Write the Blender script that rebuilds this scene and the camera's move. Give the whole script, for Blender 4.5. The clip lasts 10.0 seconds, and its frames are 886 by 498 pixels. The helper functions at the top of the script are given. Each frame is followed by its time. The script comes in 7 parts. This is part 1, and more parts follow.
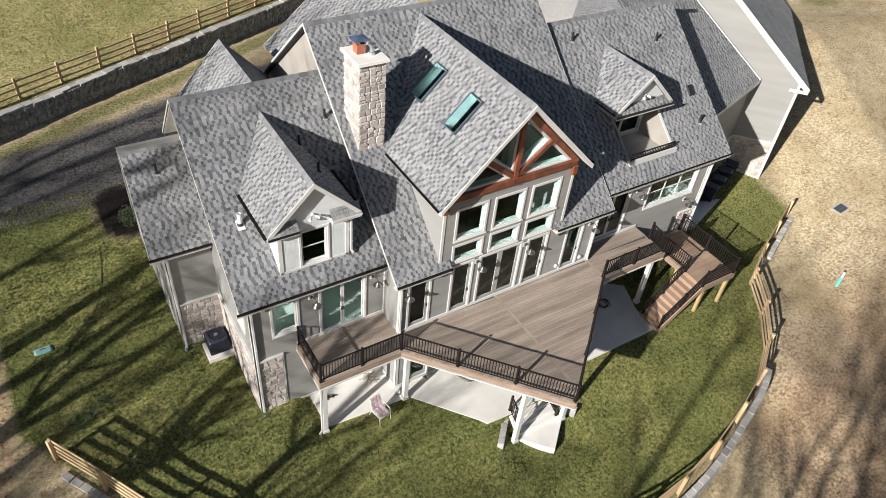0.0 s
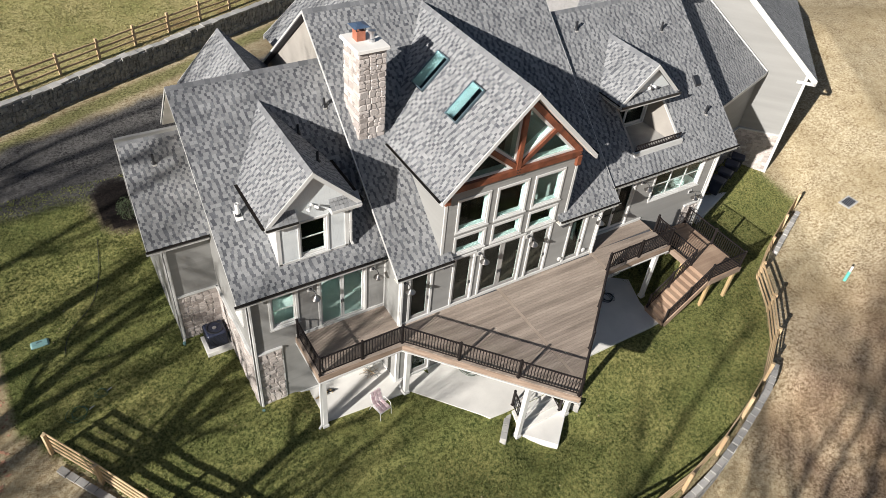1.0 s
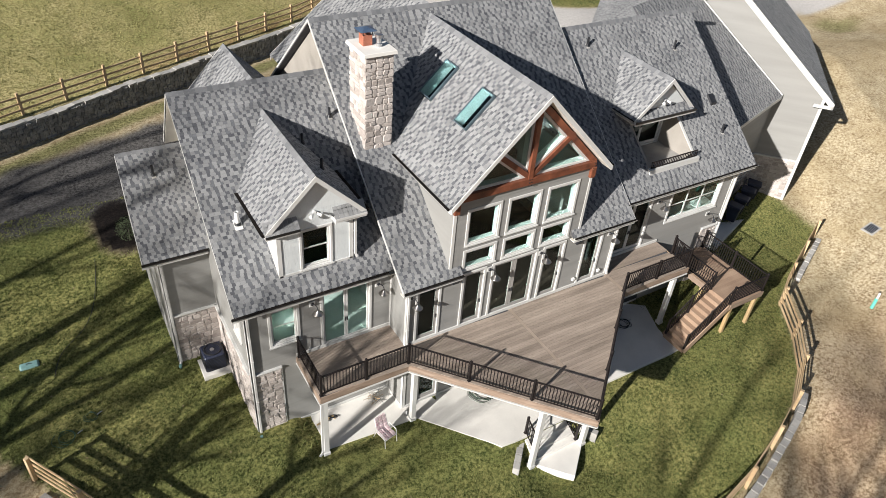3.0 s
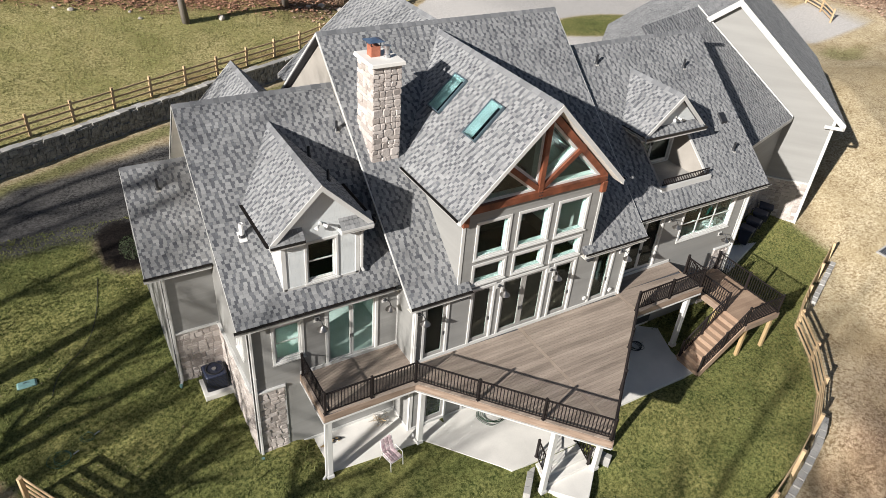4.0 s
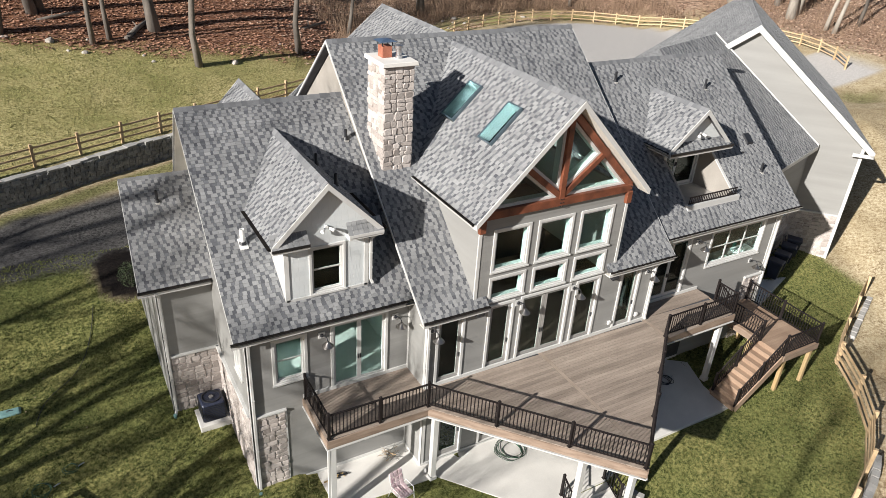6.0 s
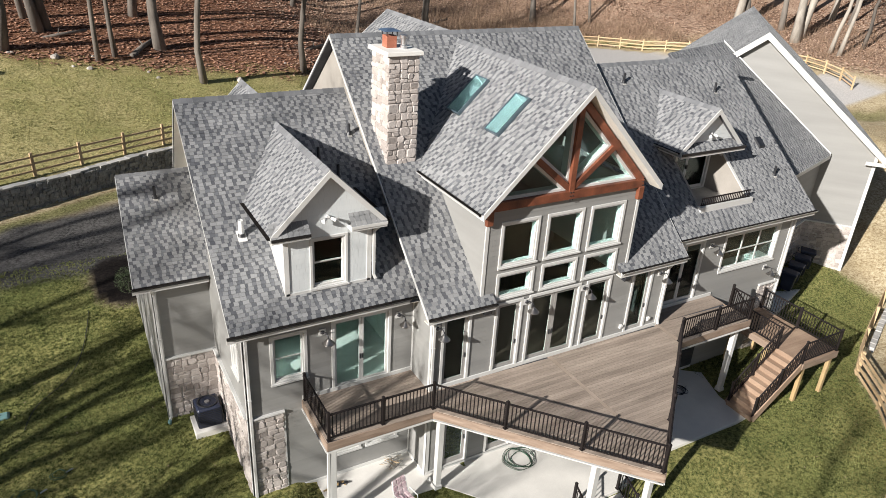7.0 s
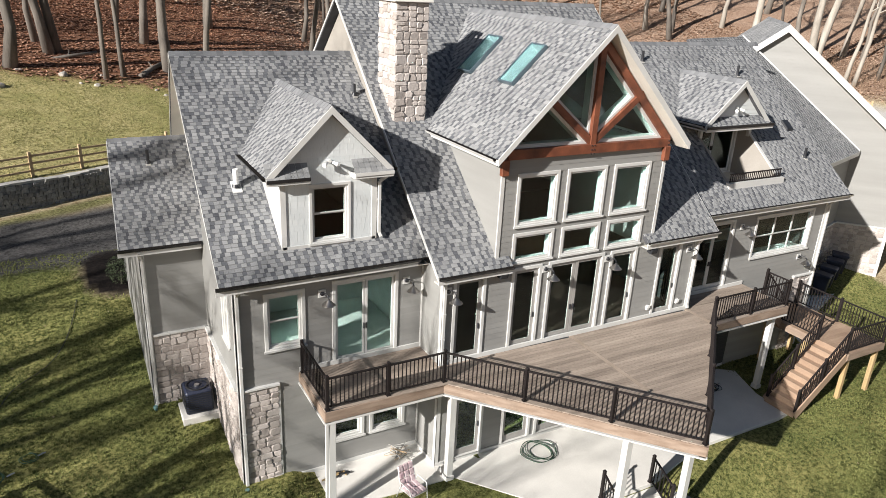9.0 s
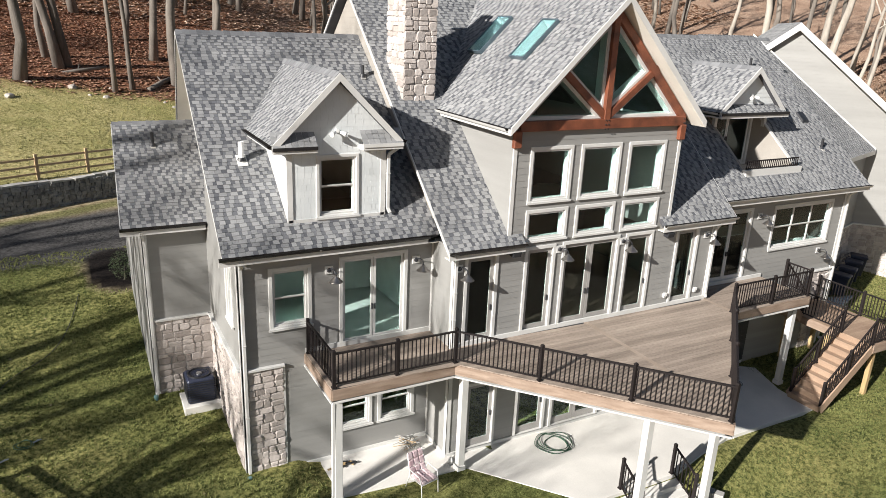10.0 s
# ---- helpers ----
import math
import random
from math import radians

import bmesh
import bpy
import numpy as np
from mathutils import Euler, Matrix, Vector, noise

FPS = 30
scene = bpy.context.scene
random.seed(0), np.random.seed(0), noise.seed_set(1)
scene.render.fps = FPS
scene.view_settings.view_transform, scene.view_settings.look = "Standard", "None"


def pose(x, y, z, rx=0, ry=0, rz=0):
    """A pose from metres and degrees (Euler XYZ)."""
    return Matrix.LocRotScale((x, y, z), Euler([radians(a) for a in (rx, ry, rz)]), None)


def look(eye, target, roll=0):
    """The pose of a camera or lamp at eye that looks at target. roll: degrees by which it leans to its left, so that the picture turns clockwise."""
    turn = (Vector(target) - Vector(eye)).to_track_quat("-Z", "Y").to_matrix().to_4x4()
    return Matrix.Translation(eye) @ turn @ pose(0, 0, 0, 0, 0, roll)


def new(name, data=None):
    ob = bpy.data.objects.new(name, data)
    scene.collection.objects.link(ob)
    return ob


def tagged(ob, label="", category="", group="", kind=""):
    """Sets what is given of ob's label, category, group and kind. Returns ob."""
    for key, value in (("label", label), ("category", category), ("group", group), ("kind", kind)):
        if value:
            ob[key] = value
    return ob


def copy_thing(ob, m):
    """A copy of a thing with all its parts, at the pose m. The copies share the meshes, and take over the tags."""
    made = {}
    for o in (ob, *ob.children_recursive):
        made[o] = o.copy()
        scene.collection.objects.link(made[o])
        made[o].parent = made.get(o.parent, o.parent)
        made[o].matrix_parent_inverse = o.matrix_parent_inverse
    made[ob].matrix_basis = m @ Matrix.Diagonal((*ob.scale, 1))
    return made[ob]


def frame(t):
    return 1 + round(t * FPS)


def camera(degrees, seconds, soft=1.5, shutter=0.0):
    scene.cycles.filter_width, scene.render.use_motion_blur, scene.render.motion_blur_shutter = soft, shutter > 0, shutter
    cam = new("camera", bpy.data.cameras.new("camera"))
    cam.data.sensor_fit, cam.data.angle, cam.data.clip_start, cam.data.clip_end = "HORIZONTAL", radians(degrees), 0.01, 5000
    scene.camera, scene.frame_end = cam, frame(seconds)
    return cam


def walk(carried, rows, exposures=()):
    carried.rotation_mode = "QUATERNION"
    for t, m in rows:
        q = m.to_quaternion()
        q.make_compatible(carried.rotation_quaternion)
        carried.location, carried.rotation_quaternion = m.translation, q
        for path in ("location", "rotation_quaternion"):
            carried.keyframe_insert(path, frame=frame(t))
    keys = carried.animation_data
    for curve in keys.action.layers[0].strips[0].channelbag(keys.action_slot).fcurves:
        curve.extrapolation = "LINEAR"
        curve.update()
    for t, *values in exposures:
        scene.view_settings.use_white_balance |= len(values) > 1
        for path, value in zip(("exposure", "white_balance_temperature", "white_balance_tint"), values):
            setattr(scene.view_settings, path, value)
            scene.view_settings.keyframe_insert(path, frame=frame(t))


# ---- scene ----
cam = camera(64.2, 10.0, soft=0.8)
PATH = [
    (0, (-9.704, -16.104, 21.152), (-8.834, -14.88, 19.831), 6.2),
    (0.5, (-9.597, -16.063, 20.991), (-8.734, -14.839, 19.665), 6.1),
    (1, (-9.514, -16.014, 20.669), (-8.654, -14.788, 19.344), 6.0),
    (1.5, (-9.427, -16.004, 20.048), (-8.565, -14.769, 18.731), 5.9),
    (2, (-9.397, -16.031, 19.613), (-8.532, -14.776, 18.319), 5.7),
    (2.5, (-9.375, -16.066, 19.238), (-8.502, -14.776, 17.983), 5.4),
    (4, (-9.391, -16.059, 17.884), (-8.5, -14.671, 16.753), 4.7),
    (4.5, (-9.352, -16.017, 17.311), (-8.456, -14.598, 16.223), 4.5),
    (5, (-9.297, -15.958, 16.665), (-8.397, -14.51, 15.619), 4.3),
    (5.5, (-9.234, -15.869, 16.013), (-8.331, -14.394, 15.008), 4.0),
    (7, (-9.067, -15.724, 13.893), (-8.155, -14.175, 13.016), 3.5),
    (7.5, (-9.055, -15.675, 13.051), (-8.139, -14.105, 12.216), 3.4),
    (8, (-9.001, -15.588, 12.191), (-8.086, -13.998, 11.395), 3.2),
    (8.5, (-8.867, -15.514, 11.305), (-7.952, -13.904, 10.551), 3.1),
    (9, (-8.743, -15.474, 10.373), (-7.83, -13.844, 9.66), 2.9),
    (9.5, (-8.728, -15.397, 9.494), (-7.816, -13.75, 8.82), 2.7),
    (10, (-8.745, -15.412, 8.682), (-7.837, -13.742, 8.059), 2.5),
]
walk(cam, [(t, look(eye, target, roll)) for t, eye, target, roll in PATH], exposures=[(0, 0.76), (5, 0.73), (8.5, 0.82), (10, 0.93)])

SKY, SUN = 0.036, 5.0

# ---- world and sun ----
SUN_FROM = Vector((-1.95, -0.68, 0.95)).normalized()
world = bpy.data.worlds.new("sky")
scene.world = world
world.use_nodes = True
wn = world.node_tree.nodes
sky = wn.new("ShaderNodeTexSky")
sky.sky_type = "NISHITA"
sky.sun_disc = False
sky.sun_elevation = math.asin(SUN_FROM.z)
sky.sun_rotation = math.atan2(SUN_FROM.x, SUN_FROM.y)
sky.air_density, sky.dust_density, sky.ozone_density = 1.0, 1.0, 1.0
wn["Background"].inputs["Strength"].default_value = SKY
world.node_tree.links.new(sky.outputs["Color"], wn["Background"].inputs["Color"])
sun = new("sun", bpy.data.lights.new("sun", "SUN"))
sun.data.energy, sun.data.angle, sun.data.color = SUN, radians(0.7), (1.0, 0.952, 0.89)
sun.matrix_world = look(SUN_FROM * 60, (0, 0, 0))


# ---- materials ----
def mat(name, dark, light, scale=3.0, rough=0.8, bump=0.0, fine=40.0, amount=0.25, rand="", spread=0.3, metal=0.0, stretch=(1, 1, 1), bump_scale=None, spec=0.5):
    """Two colours mixed by a broad noise, broken by a fine one; rand: 'object' or 'island' tones."""
    m = bpy.data.materials.new(name)
    m.use_nodes = True
    nt = m.node_tree
    n, ln = nt.nodes, nt.links
    b = n["Principled BSDF"]
    geo = n.new("ShaderNodeNewGeometry")
    mp = n.new("ShaderNodeMapping")
    mp.inputs["Scale"].default_value = stretch
    ln.new(geo.outputs["Position"], mp.inputs["Vector"])

    def tex(s, detail=4.0):
        t = n.new("ShaderNodeTexNoise")
        t.inputs["Scale"].default_value, t.inputs["Detail"].default_value = s, detail
        ln.new(mp.outputs["Vector"], t.inputs["Vector"])
        return t.outputs["Fac"]

    def math_node(op, a, c):
        k = n.new("ShaderNodeMath")
        k.operation = op
        for i, v in enumerate((a, c)):
            if isinstance(v, (int, float)):
                k.inputs[i].default_value = v
            else:
                ln.new(v, k.inputs[i])
        return k.outputs[0]

    broad, small = tex(scale), tex(fine, 3.0)
    ramp = n.new("ShaderNodeMapRange")
    ramp.inputs["From Min"].default_value, ramp.inputs["From Max"].default_value = 0.3, 0.7
    ln.new(broad, ramp.inputs["Value"])
    fac = ramp.outputs["Result"]
    if rand:
        src = n.new("ShaderNodeObjectInfo").outputs["Random"] if rand == "object" else geo.outputs["Random Per Island"]
        fac = math_node("ADD", math_node("MULTIPLY", fac, 1 - spread), math_node("MULTIPLY", src, spread))
    mix = n.new("ShaderNodeMix")
    mix.data_type = "RGBA"
    mix.inputs[6].default_value, mix.inputs[7].default_value = (*dark, 1), (*light, 1)
    ln.new(fac, mix.inputs[0])
    hsv = n.new("ShaderNodeHueSaturation")
    ln.new(mix.outputs[2], hsv.inputs["Color"])
    ln.new(math_node("ADD", math_node("MULTIPLY", small, 2 * amount), 1 - amount), hsv.inputs["Value"])
    ln.new(hsv.outputs["Color"], b.inputs["Base Color"])
    b.inputs["Roughness"].default_value, b.inputs["Metallic"].default_value = rough, metal
    b.inputs["Specular IOR Level"].default_value = spec
    if bump:
        bp = n.new("ShaderNodeBump")
        bp.inputs["Strength"].default_value, bp.inputs["Distance"].default_value = bump, 0.02
        ln.new(tex(bump_scale, 4.0) if bump_scale else small, bp.inputs["Height"])
        ln.new(bp.outputs["Normal"], b.inputs["Normal"])
    return m


def glass_mat(name, tint, reflect=0.06):
    m = bpy.data.materials.new(name)
    m.use_nodes = True
    b = m.node_tree.nodes["Principled BSDF"]
    b.inputs["Base Color"].default_value = (*tint, 1)
    b.inputs["Roughness"].default_value = 0.02
    b.inputs["Transmission Weight"].default_value = 1.0
    b.inputs["IOR"].default_value = 1.3
    return m


def zone_mat(name):
    """Ground: lawn, dry grass, leaves and gravel by painted zones."""
    m = bpy.data.materials.new(name)
    m.use_nodes = True
    nt = m.node_tree
    n, ln = nt.nodes, nt.links
    b = n["Principled BSDF"]
    geo = n.new("ShaderNodeNewGeometry")

    def tex(s, detail=5.0, rough=0.6):
        t = n.new("ShaderNodeTexNoise")
        t.inputs["Scale"].default_value, t.inputs["Detail"].default_value, t.inputs["Roughness"].default_value = s, detail, rough
        ln.new(geo.outputs["Position"], t.inputs["Vector"])
        return t.outputs["Fac"]

    def rng(v, a, c):
        r = n.new("ShaderNodeMapRange")
        r.inputs["From Min"].default_value, r.inputs["From Max"].default_value = a, c
        ln.new(v, r.inputs["Value"])
        return r.outputs["Result"]

    def mix(f, a, c):
        x = n.new("ShaderNodeMix")
        x.data_type = "RGBA"
        ln.new(f, x.inputs[0])
        for i, v in ((6, a), (7, c)):
            if isinstance(v, tuple):
                x.inputs[i].default_value = (*v, 1)
            else:
                ln.new(v, x.inputs[i])
        return x.outputs[2]

    def attr(name_):
        a = n.new("ShaderNodeAttribute")
        a.attribute_name = name_
        return a.outputs["Fac"]

    big, mid, fine = rng(tex(0.25), 0.35, 0.65), rng(tex(1.3), 0.35, 0.65), rng(tex(7.5, 6.0, 0.75), 0.41, 0.60)
    lawn = mix(fine, mix(mid, (0.032, 0.048, 0.012), (0.09, 0.093, 0.027)), mix(big, (0.178, 0.20, 0.067), (0.325, 0.30, 0.116)))
    dry = mix(fine, mix(mid, (0.19, 0.13, 0.068), (0.36, 0.28, 0.165)), mix(big, (0.40, 0.33, 0.205), (0.62, 0.54, 0.38)))
    meadow = mix(fine, mix(mid, (0.12, 0.12, 0.038), (0.30, 0.255, 0.11)), mix(big, (0.30, 0.31, 0.11), (0.58, 0.50, 0.25)))
    leaf = mix(fine, mix(mid, (0.04, 0.017, 0.011), (0.12, 0.048, 0.027)), mix(big, (0.23, 0.10, 0.058), (0.36, 0.2, 0.115)))
    tan = mix(fine, mix(mid, (0.13, 0.075, 0.05), (0.24, 0.15, 0.105)), mix(big, (0.36, 0.245, 0.175), (0.52, 0.39, 0.295)))
    leaf = mix(attr("tan"), leaf, tan)
    gravel = mix(fine, mix(mid, (0.022, 0.021, 0.022), (0.06, 0.056, 0.054)), mix(big, (0.09, 0.088, 0.088), (0.165, 0.158, 0.15)))
    darkpatch = mix(fine, (0.006, 0.005, 0.005), (0.018, 0.014, 0.012))
    col = mix(attr("green"), dry, lawn)
    col = mix(attr("meadow"), col, meadow)
    col = mix(attr("leaf"), col, leaf)
    col = mix(attr("gravel"), col, gravel)
    col = mix(attr("darkpatch"), col, darkpatch)
    paving = mix(fine, (0.40, 0.385, 0.37), (0.52, 0.50, 0.485))
    col = mix(attr("pave"), col, paving)
    ln.new(col, b.inputs["Base Color"])
    b.inputs["Roughness"].default_value = 0.95
    b.inputs["Specular IOR Level"].default_value = 0.15
    bp = n.new("ShaderNodeBump")
    bp.inputs["Strength"].default_value, bp.inputs["Distance"].default_value = 0.8, 0.05
    ln.new(tex(14.0, 5.0, 0.7), bp.inputs["Height"])
    ln.new(bp.outputs["Normal"], b.inputs["Normal"])
    return m


SHINGLE = mat("shingle_tab", (0.185, 0.19, 0.197), (0.34, 0.344, 0.348), 0.7, 0.9, 0.5, 70.0, 0.25, "island", 0.6, spec=0.2)
SHINGLE_LOW = mat("shingle_slot", (0.07, 0.074, 0.086), (0.19, 0.196, 0.21), 0.7, 0.9, 0.5, 70.0, 0.25, "island", 0.7, spec=0.2)
SHINGLE_ONE = mat("shingle_single", (0.185, 0.19, 0.197), (0.34, 0.344, 0.348), 0.7, 0.9, 0.5, 70.0, 0.25, "object", 0.6, spec=0.2)
SHINGLE_ONE_LOW = mat("shingle_single_slot", (0.07, 0.074, 0.086), (0.19, 0.196, 0.21), 0.7, 0.9, 0.5, 70.0, 0.25, "object", 0.7, spec=0.2)
FELT = mat("roof_base", (0.05, 0.052, 0.058), (0.09, 0.09, 0.1), 2.0, 0.95)
SIDING = mat("siding", (0.235, 0.234, 0.226), (0.30, 0.299, 0.29), 0.8, 0.55, 0.12, 30.0, 0.06, "object", 0.4, stretch=(0.3, 0.3, 3))
SHAKEJOINT = mat("shake_joint", (0.53, 0.555, 0.56), (0.58, 0.605, 0.61), 2.0)
SHAKE = mat("shake", (0.585, 0.62, 0.632), (0.66, 0.688, 0.696), 0.8, 0.6, 0.15, 30.0, 0.06, "object", 0.5, stretch=(3, 3, 0.4))
TRIM = mat("trim_white", (0.52, 0.52, 0.505), (0.63, 0.63, 0.618), 1.0, 0.45, 0.05, 20.0, 0.04)
SOFFIT = mat("soffit", (0.66, 0.63, 0.57), (0.76, 0.73, 0.67), 1.0, 0.6, 0.05, 20.0, 0.05)
GUTTER = mat("gutter_black", (0.012, 0.012, 0.013), (0.022, 0.022, 0.024), 2.0, 0.4)
RAIL = mat("rail_black", (0.010, 0.008, 0.008), (0.018, 0.014, 0.014), 3.0, 0.6, spec=0.25)
CEDAR = mat("cedar_beam", (0.085, 0.028, 0.016), (0.23, 0.075, 0.038), 2.5, 0.5, 0.2, 30.0, 0.3, stretch=(1, 1, 1))
DIVIDER = mat("divider_board", (0.27, 0.215, 0.17), (0.38, 0.31, 0.255), 1.0, 0.65, 0.1, 20.0, 0.15)
DECK = mat("deck_board", (0.185, 0.15, 0.124), (0.40, 0.33, 0.275), 0.55, 0.65, 0.25, 9.0, 0.4, "object", 0.4, stretch=(0.7, 5, 1), spec=0.3)
FASCIA_WOOD = mat("deck_fascia", (0.21, 0.15, 0.112), (0.34, 0.26, 0.205), 1.5, 0.55, 0.15, 20.0, 0.15, stretch=(1, 1, 6))
LUMBER = mat("lumber", (0.36, 0.25, 0.12), (0.50, 0.37, 0.20), 2.0, 0.75, 0.2, 18.0, 0.2, "object", 0.5)
STAIRWOOD = mat("stair_board", (0.235, 0.158, 0.112), (0.40, 0.29, 0.21), 0.8, 0.65, 0.15, 22.0, 0.2, "object", 0.4, spec=0.3)
FENCEWOOD = mat("fence_wood", (0.42, 0.29, 0.16), (0.60, 0.45, 0.28), 2.0, 0.75, 0.2, 18.0, 0.2, "object", 0.5)
STONE = mat("stone", (0.30, 0.262, 0.24), (0.585, 0.535, 0.505), 3.0, 0.9, 0.6, 16.0, 0.25, "object", 0.75)
RIDGECAP = mat("ridge_cap", (0.13, 0.135, 0.145), (0.25, 0.256, 0.266), 0.9, 0.9, 0.5, 70.0, 0.25, "object", 0.7, spec=0.25)
MORTAR = mat("mortar", (0.40, 0.375, 0.35), (0.52, 0.49, 0.465), 6.0, 0.95, 0.3)
CONCRETE = mat("concrete", (0.62, 0.605, 0.575), (0.78, 0.76, 0.72), 0.7, 0.85, 0.15, 35.0, 0.08)
CAPSTONE = mat("cap_block", (0.26, 0.255, 0.245), (0.5, 0.485, 0.46), 2.0, 0.9, 0.4, 20.0, 0.2, "object", 0.6)
WALLBLOCK = mat("wall_block", (0.15, 0.15, 0.152), (0.43, 0.425, 0.415), 3.0, 0.95, 0.8, 12.0, 0.3, "island", 0.5)
STEEL = mat("galvanised", (0.45, 0.46, 0.48), (0.62, 0.63, 0.65), 3.0, 0.35, metal=0.9)
NICKEL = mat("lamp_metal", (0.20, 0.188, 0.178), (0.38, 0.36, 0.345), 3.0, 0.28, metal=0.9)
PVC = mat("pvc", (0.72, 0.72, 0.71), (0.8, 0.8, 0.79), 2.0, 0.4)
RUBBER = mat("black_plastic", (0.012, 0.013, 0.016), (0.03, 0.032, 0.038), 3.0, 0.45)
BINBLUE = mat("bin_plastic", (0.012, 0.016, 0.035), (0.025, 0.032, 0.06), 2.0, 0.5)
# near-black walls: the darkness of unlit rooms is put into the colour
ROOMSHADE = mat("inner_wall", (0.02, 0.023, 0.023), (0.034, 0.037, 0.036), 0.5, 0.9)
# near-black brown floor, with the rooms' lack of light in its colour
DIMFLOOR = mat("inner_floor", (0.03, 0.02, 0.015), (0.06, 0.04, 0.028), 0.8, 0.5, stretch=(1, 6, 1))
CARPET = mat("pale_carpet", (0.62, 0.62, 0.60), (0.74, 0.74, 0.72), 2.0, 0.95)
GLASS = glass_mat("window_glass", (0.64, 0.86, 0.83))
SKYGLASS = glass_mat("skylight_glass", (0.44, 0.66, 0.69))
SKYFRAME = mat("skylight_frame", (0.10, 0.145, 0.175), (0.17, 0.225, 0.26), 2.0, 0.35, metal=0.5)
REVEAL = mat("reveal_paint", (0.44, 0.46, 0.45), (0.52, 0.53, 0.52), 1.0, 0.7)
SHAFT = mat("shaft_paint", (0.50, 0.52, 0.51), (0.58, 0.59, 0.58), 1.0, 0.7)
COPPER = mat("flue_clay", (0.30, 0.10, 0.06), (0.42, 0.16, 0.10), 4.0, 0.8, 0.3)
BLUECAP = mat("cap_blue", (0.10, 0.16, 0.27), (0.19, 0.28, 0.42), 3.0, 0.35, metal=0.6)
BARK = mat("bark", (0.04, 0.034, 0.03), (0.22, 0.195, 0.17), 1.2, 0.95, 0.8, 14.0, 0.3, "object", 0.45, stretch=(2, 2, 0.4))
PALEBARK = mat("pale_bark", (0.17, 0.15, 0.128), (0.44, 0.405, 0.355), 1.2, 0.95, 0.6, 14.0, 0.25, "object", 0.4, stretch=(2, 2, 0.4))
LITTER_TAN = mat("tan_litter", (0.17, 0.10, 0.07), (0.72, 0.52, 0.39), 1.0, 0.95, 0.0, 9.0, 0.2, "island", 0.8)
LITTER = mat("leaf_litter", (0.07, 0.028, 0.018), (0.62, 0.34, 0.22), 1.0, 0.95, 0.0, 9.0, 0.2, "island", 0.8)
ROCK = mat("field_rock", (0.28, 0.25, 0.22), (0.55, 0.51, 0.46), 2.0, 0.95, 0.5, 12.0, 0.2, "object", 0.4)
GRASS = mat("grass_blades", (0.038, 0.062, 0.013), (0.285, 0.29, 0.11), 0.7, 0.8, 0.0, 5.0, 0.25, "island", 0.6, spec=0.15)
DRYGRASS = mat("dry_blades", (0.22, 0.16, 0.085), (0.50, 0.42, 0.28), 0.8, 0.85, 0.0, 5.0, 0.25, "island", 0.6, spec=0.15)
CHEEK = mat("balcony_cheek", (0.28, 0.26, 0.235), (0.35, 0.325, 0.295), 1.0, 0.7, 0.05, 20.0, 0.08)
TROUGHFILL = mat("gutter_dark", (0.008, 0.007, 0.007), (0.02, 0.017, 0.015), 6.0, 0.95, spec=0.1)
# dark colour that stands in for the deck's shade on the wall
DECKSHADE = mat("deck_shade_board", (0.03, 0.032, 0.034), (0.05, 0.052, 0.055), 1.0, 0.6, 0.1, 20.0, 0.1)
BRUSH = mat("brush_twigs", (0.16, 0.10, 0.07), (0.34, 0.24, 0.16), 0.5, 0.95, 0.0, 5.0, 0.2, "island", 0.6)
HOSE = mat("garden_hose", (0.02, 0.06, 0.035), (0.03, 0.09, 0.05), 3.0, 0.45)
CLOTH = mat("chair_cushion", (0.45, 0.30, 0.33), (0.78, 0.66, 0.68), 9.0, 0.9, 0.2, 30.0, 0.15)
TEAL = mat("teal_lid", (0.10, 0.20, 0.20), (0.2, 0.34, 0.33), 4.0, 0.5)
SHRUB = mat("shrub_leaf", (0.02, 0.035, 0.012), (0.06, 0.085, 0.03), 3.0, 0.7, 0.0, 8.0, 0.2, "island", 0.6)
GROUND = zone_mat("ground")


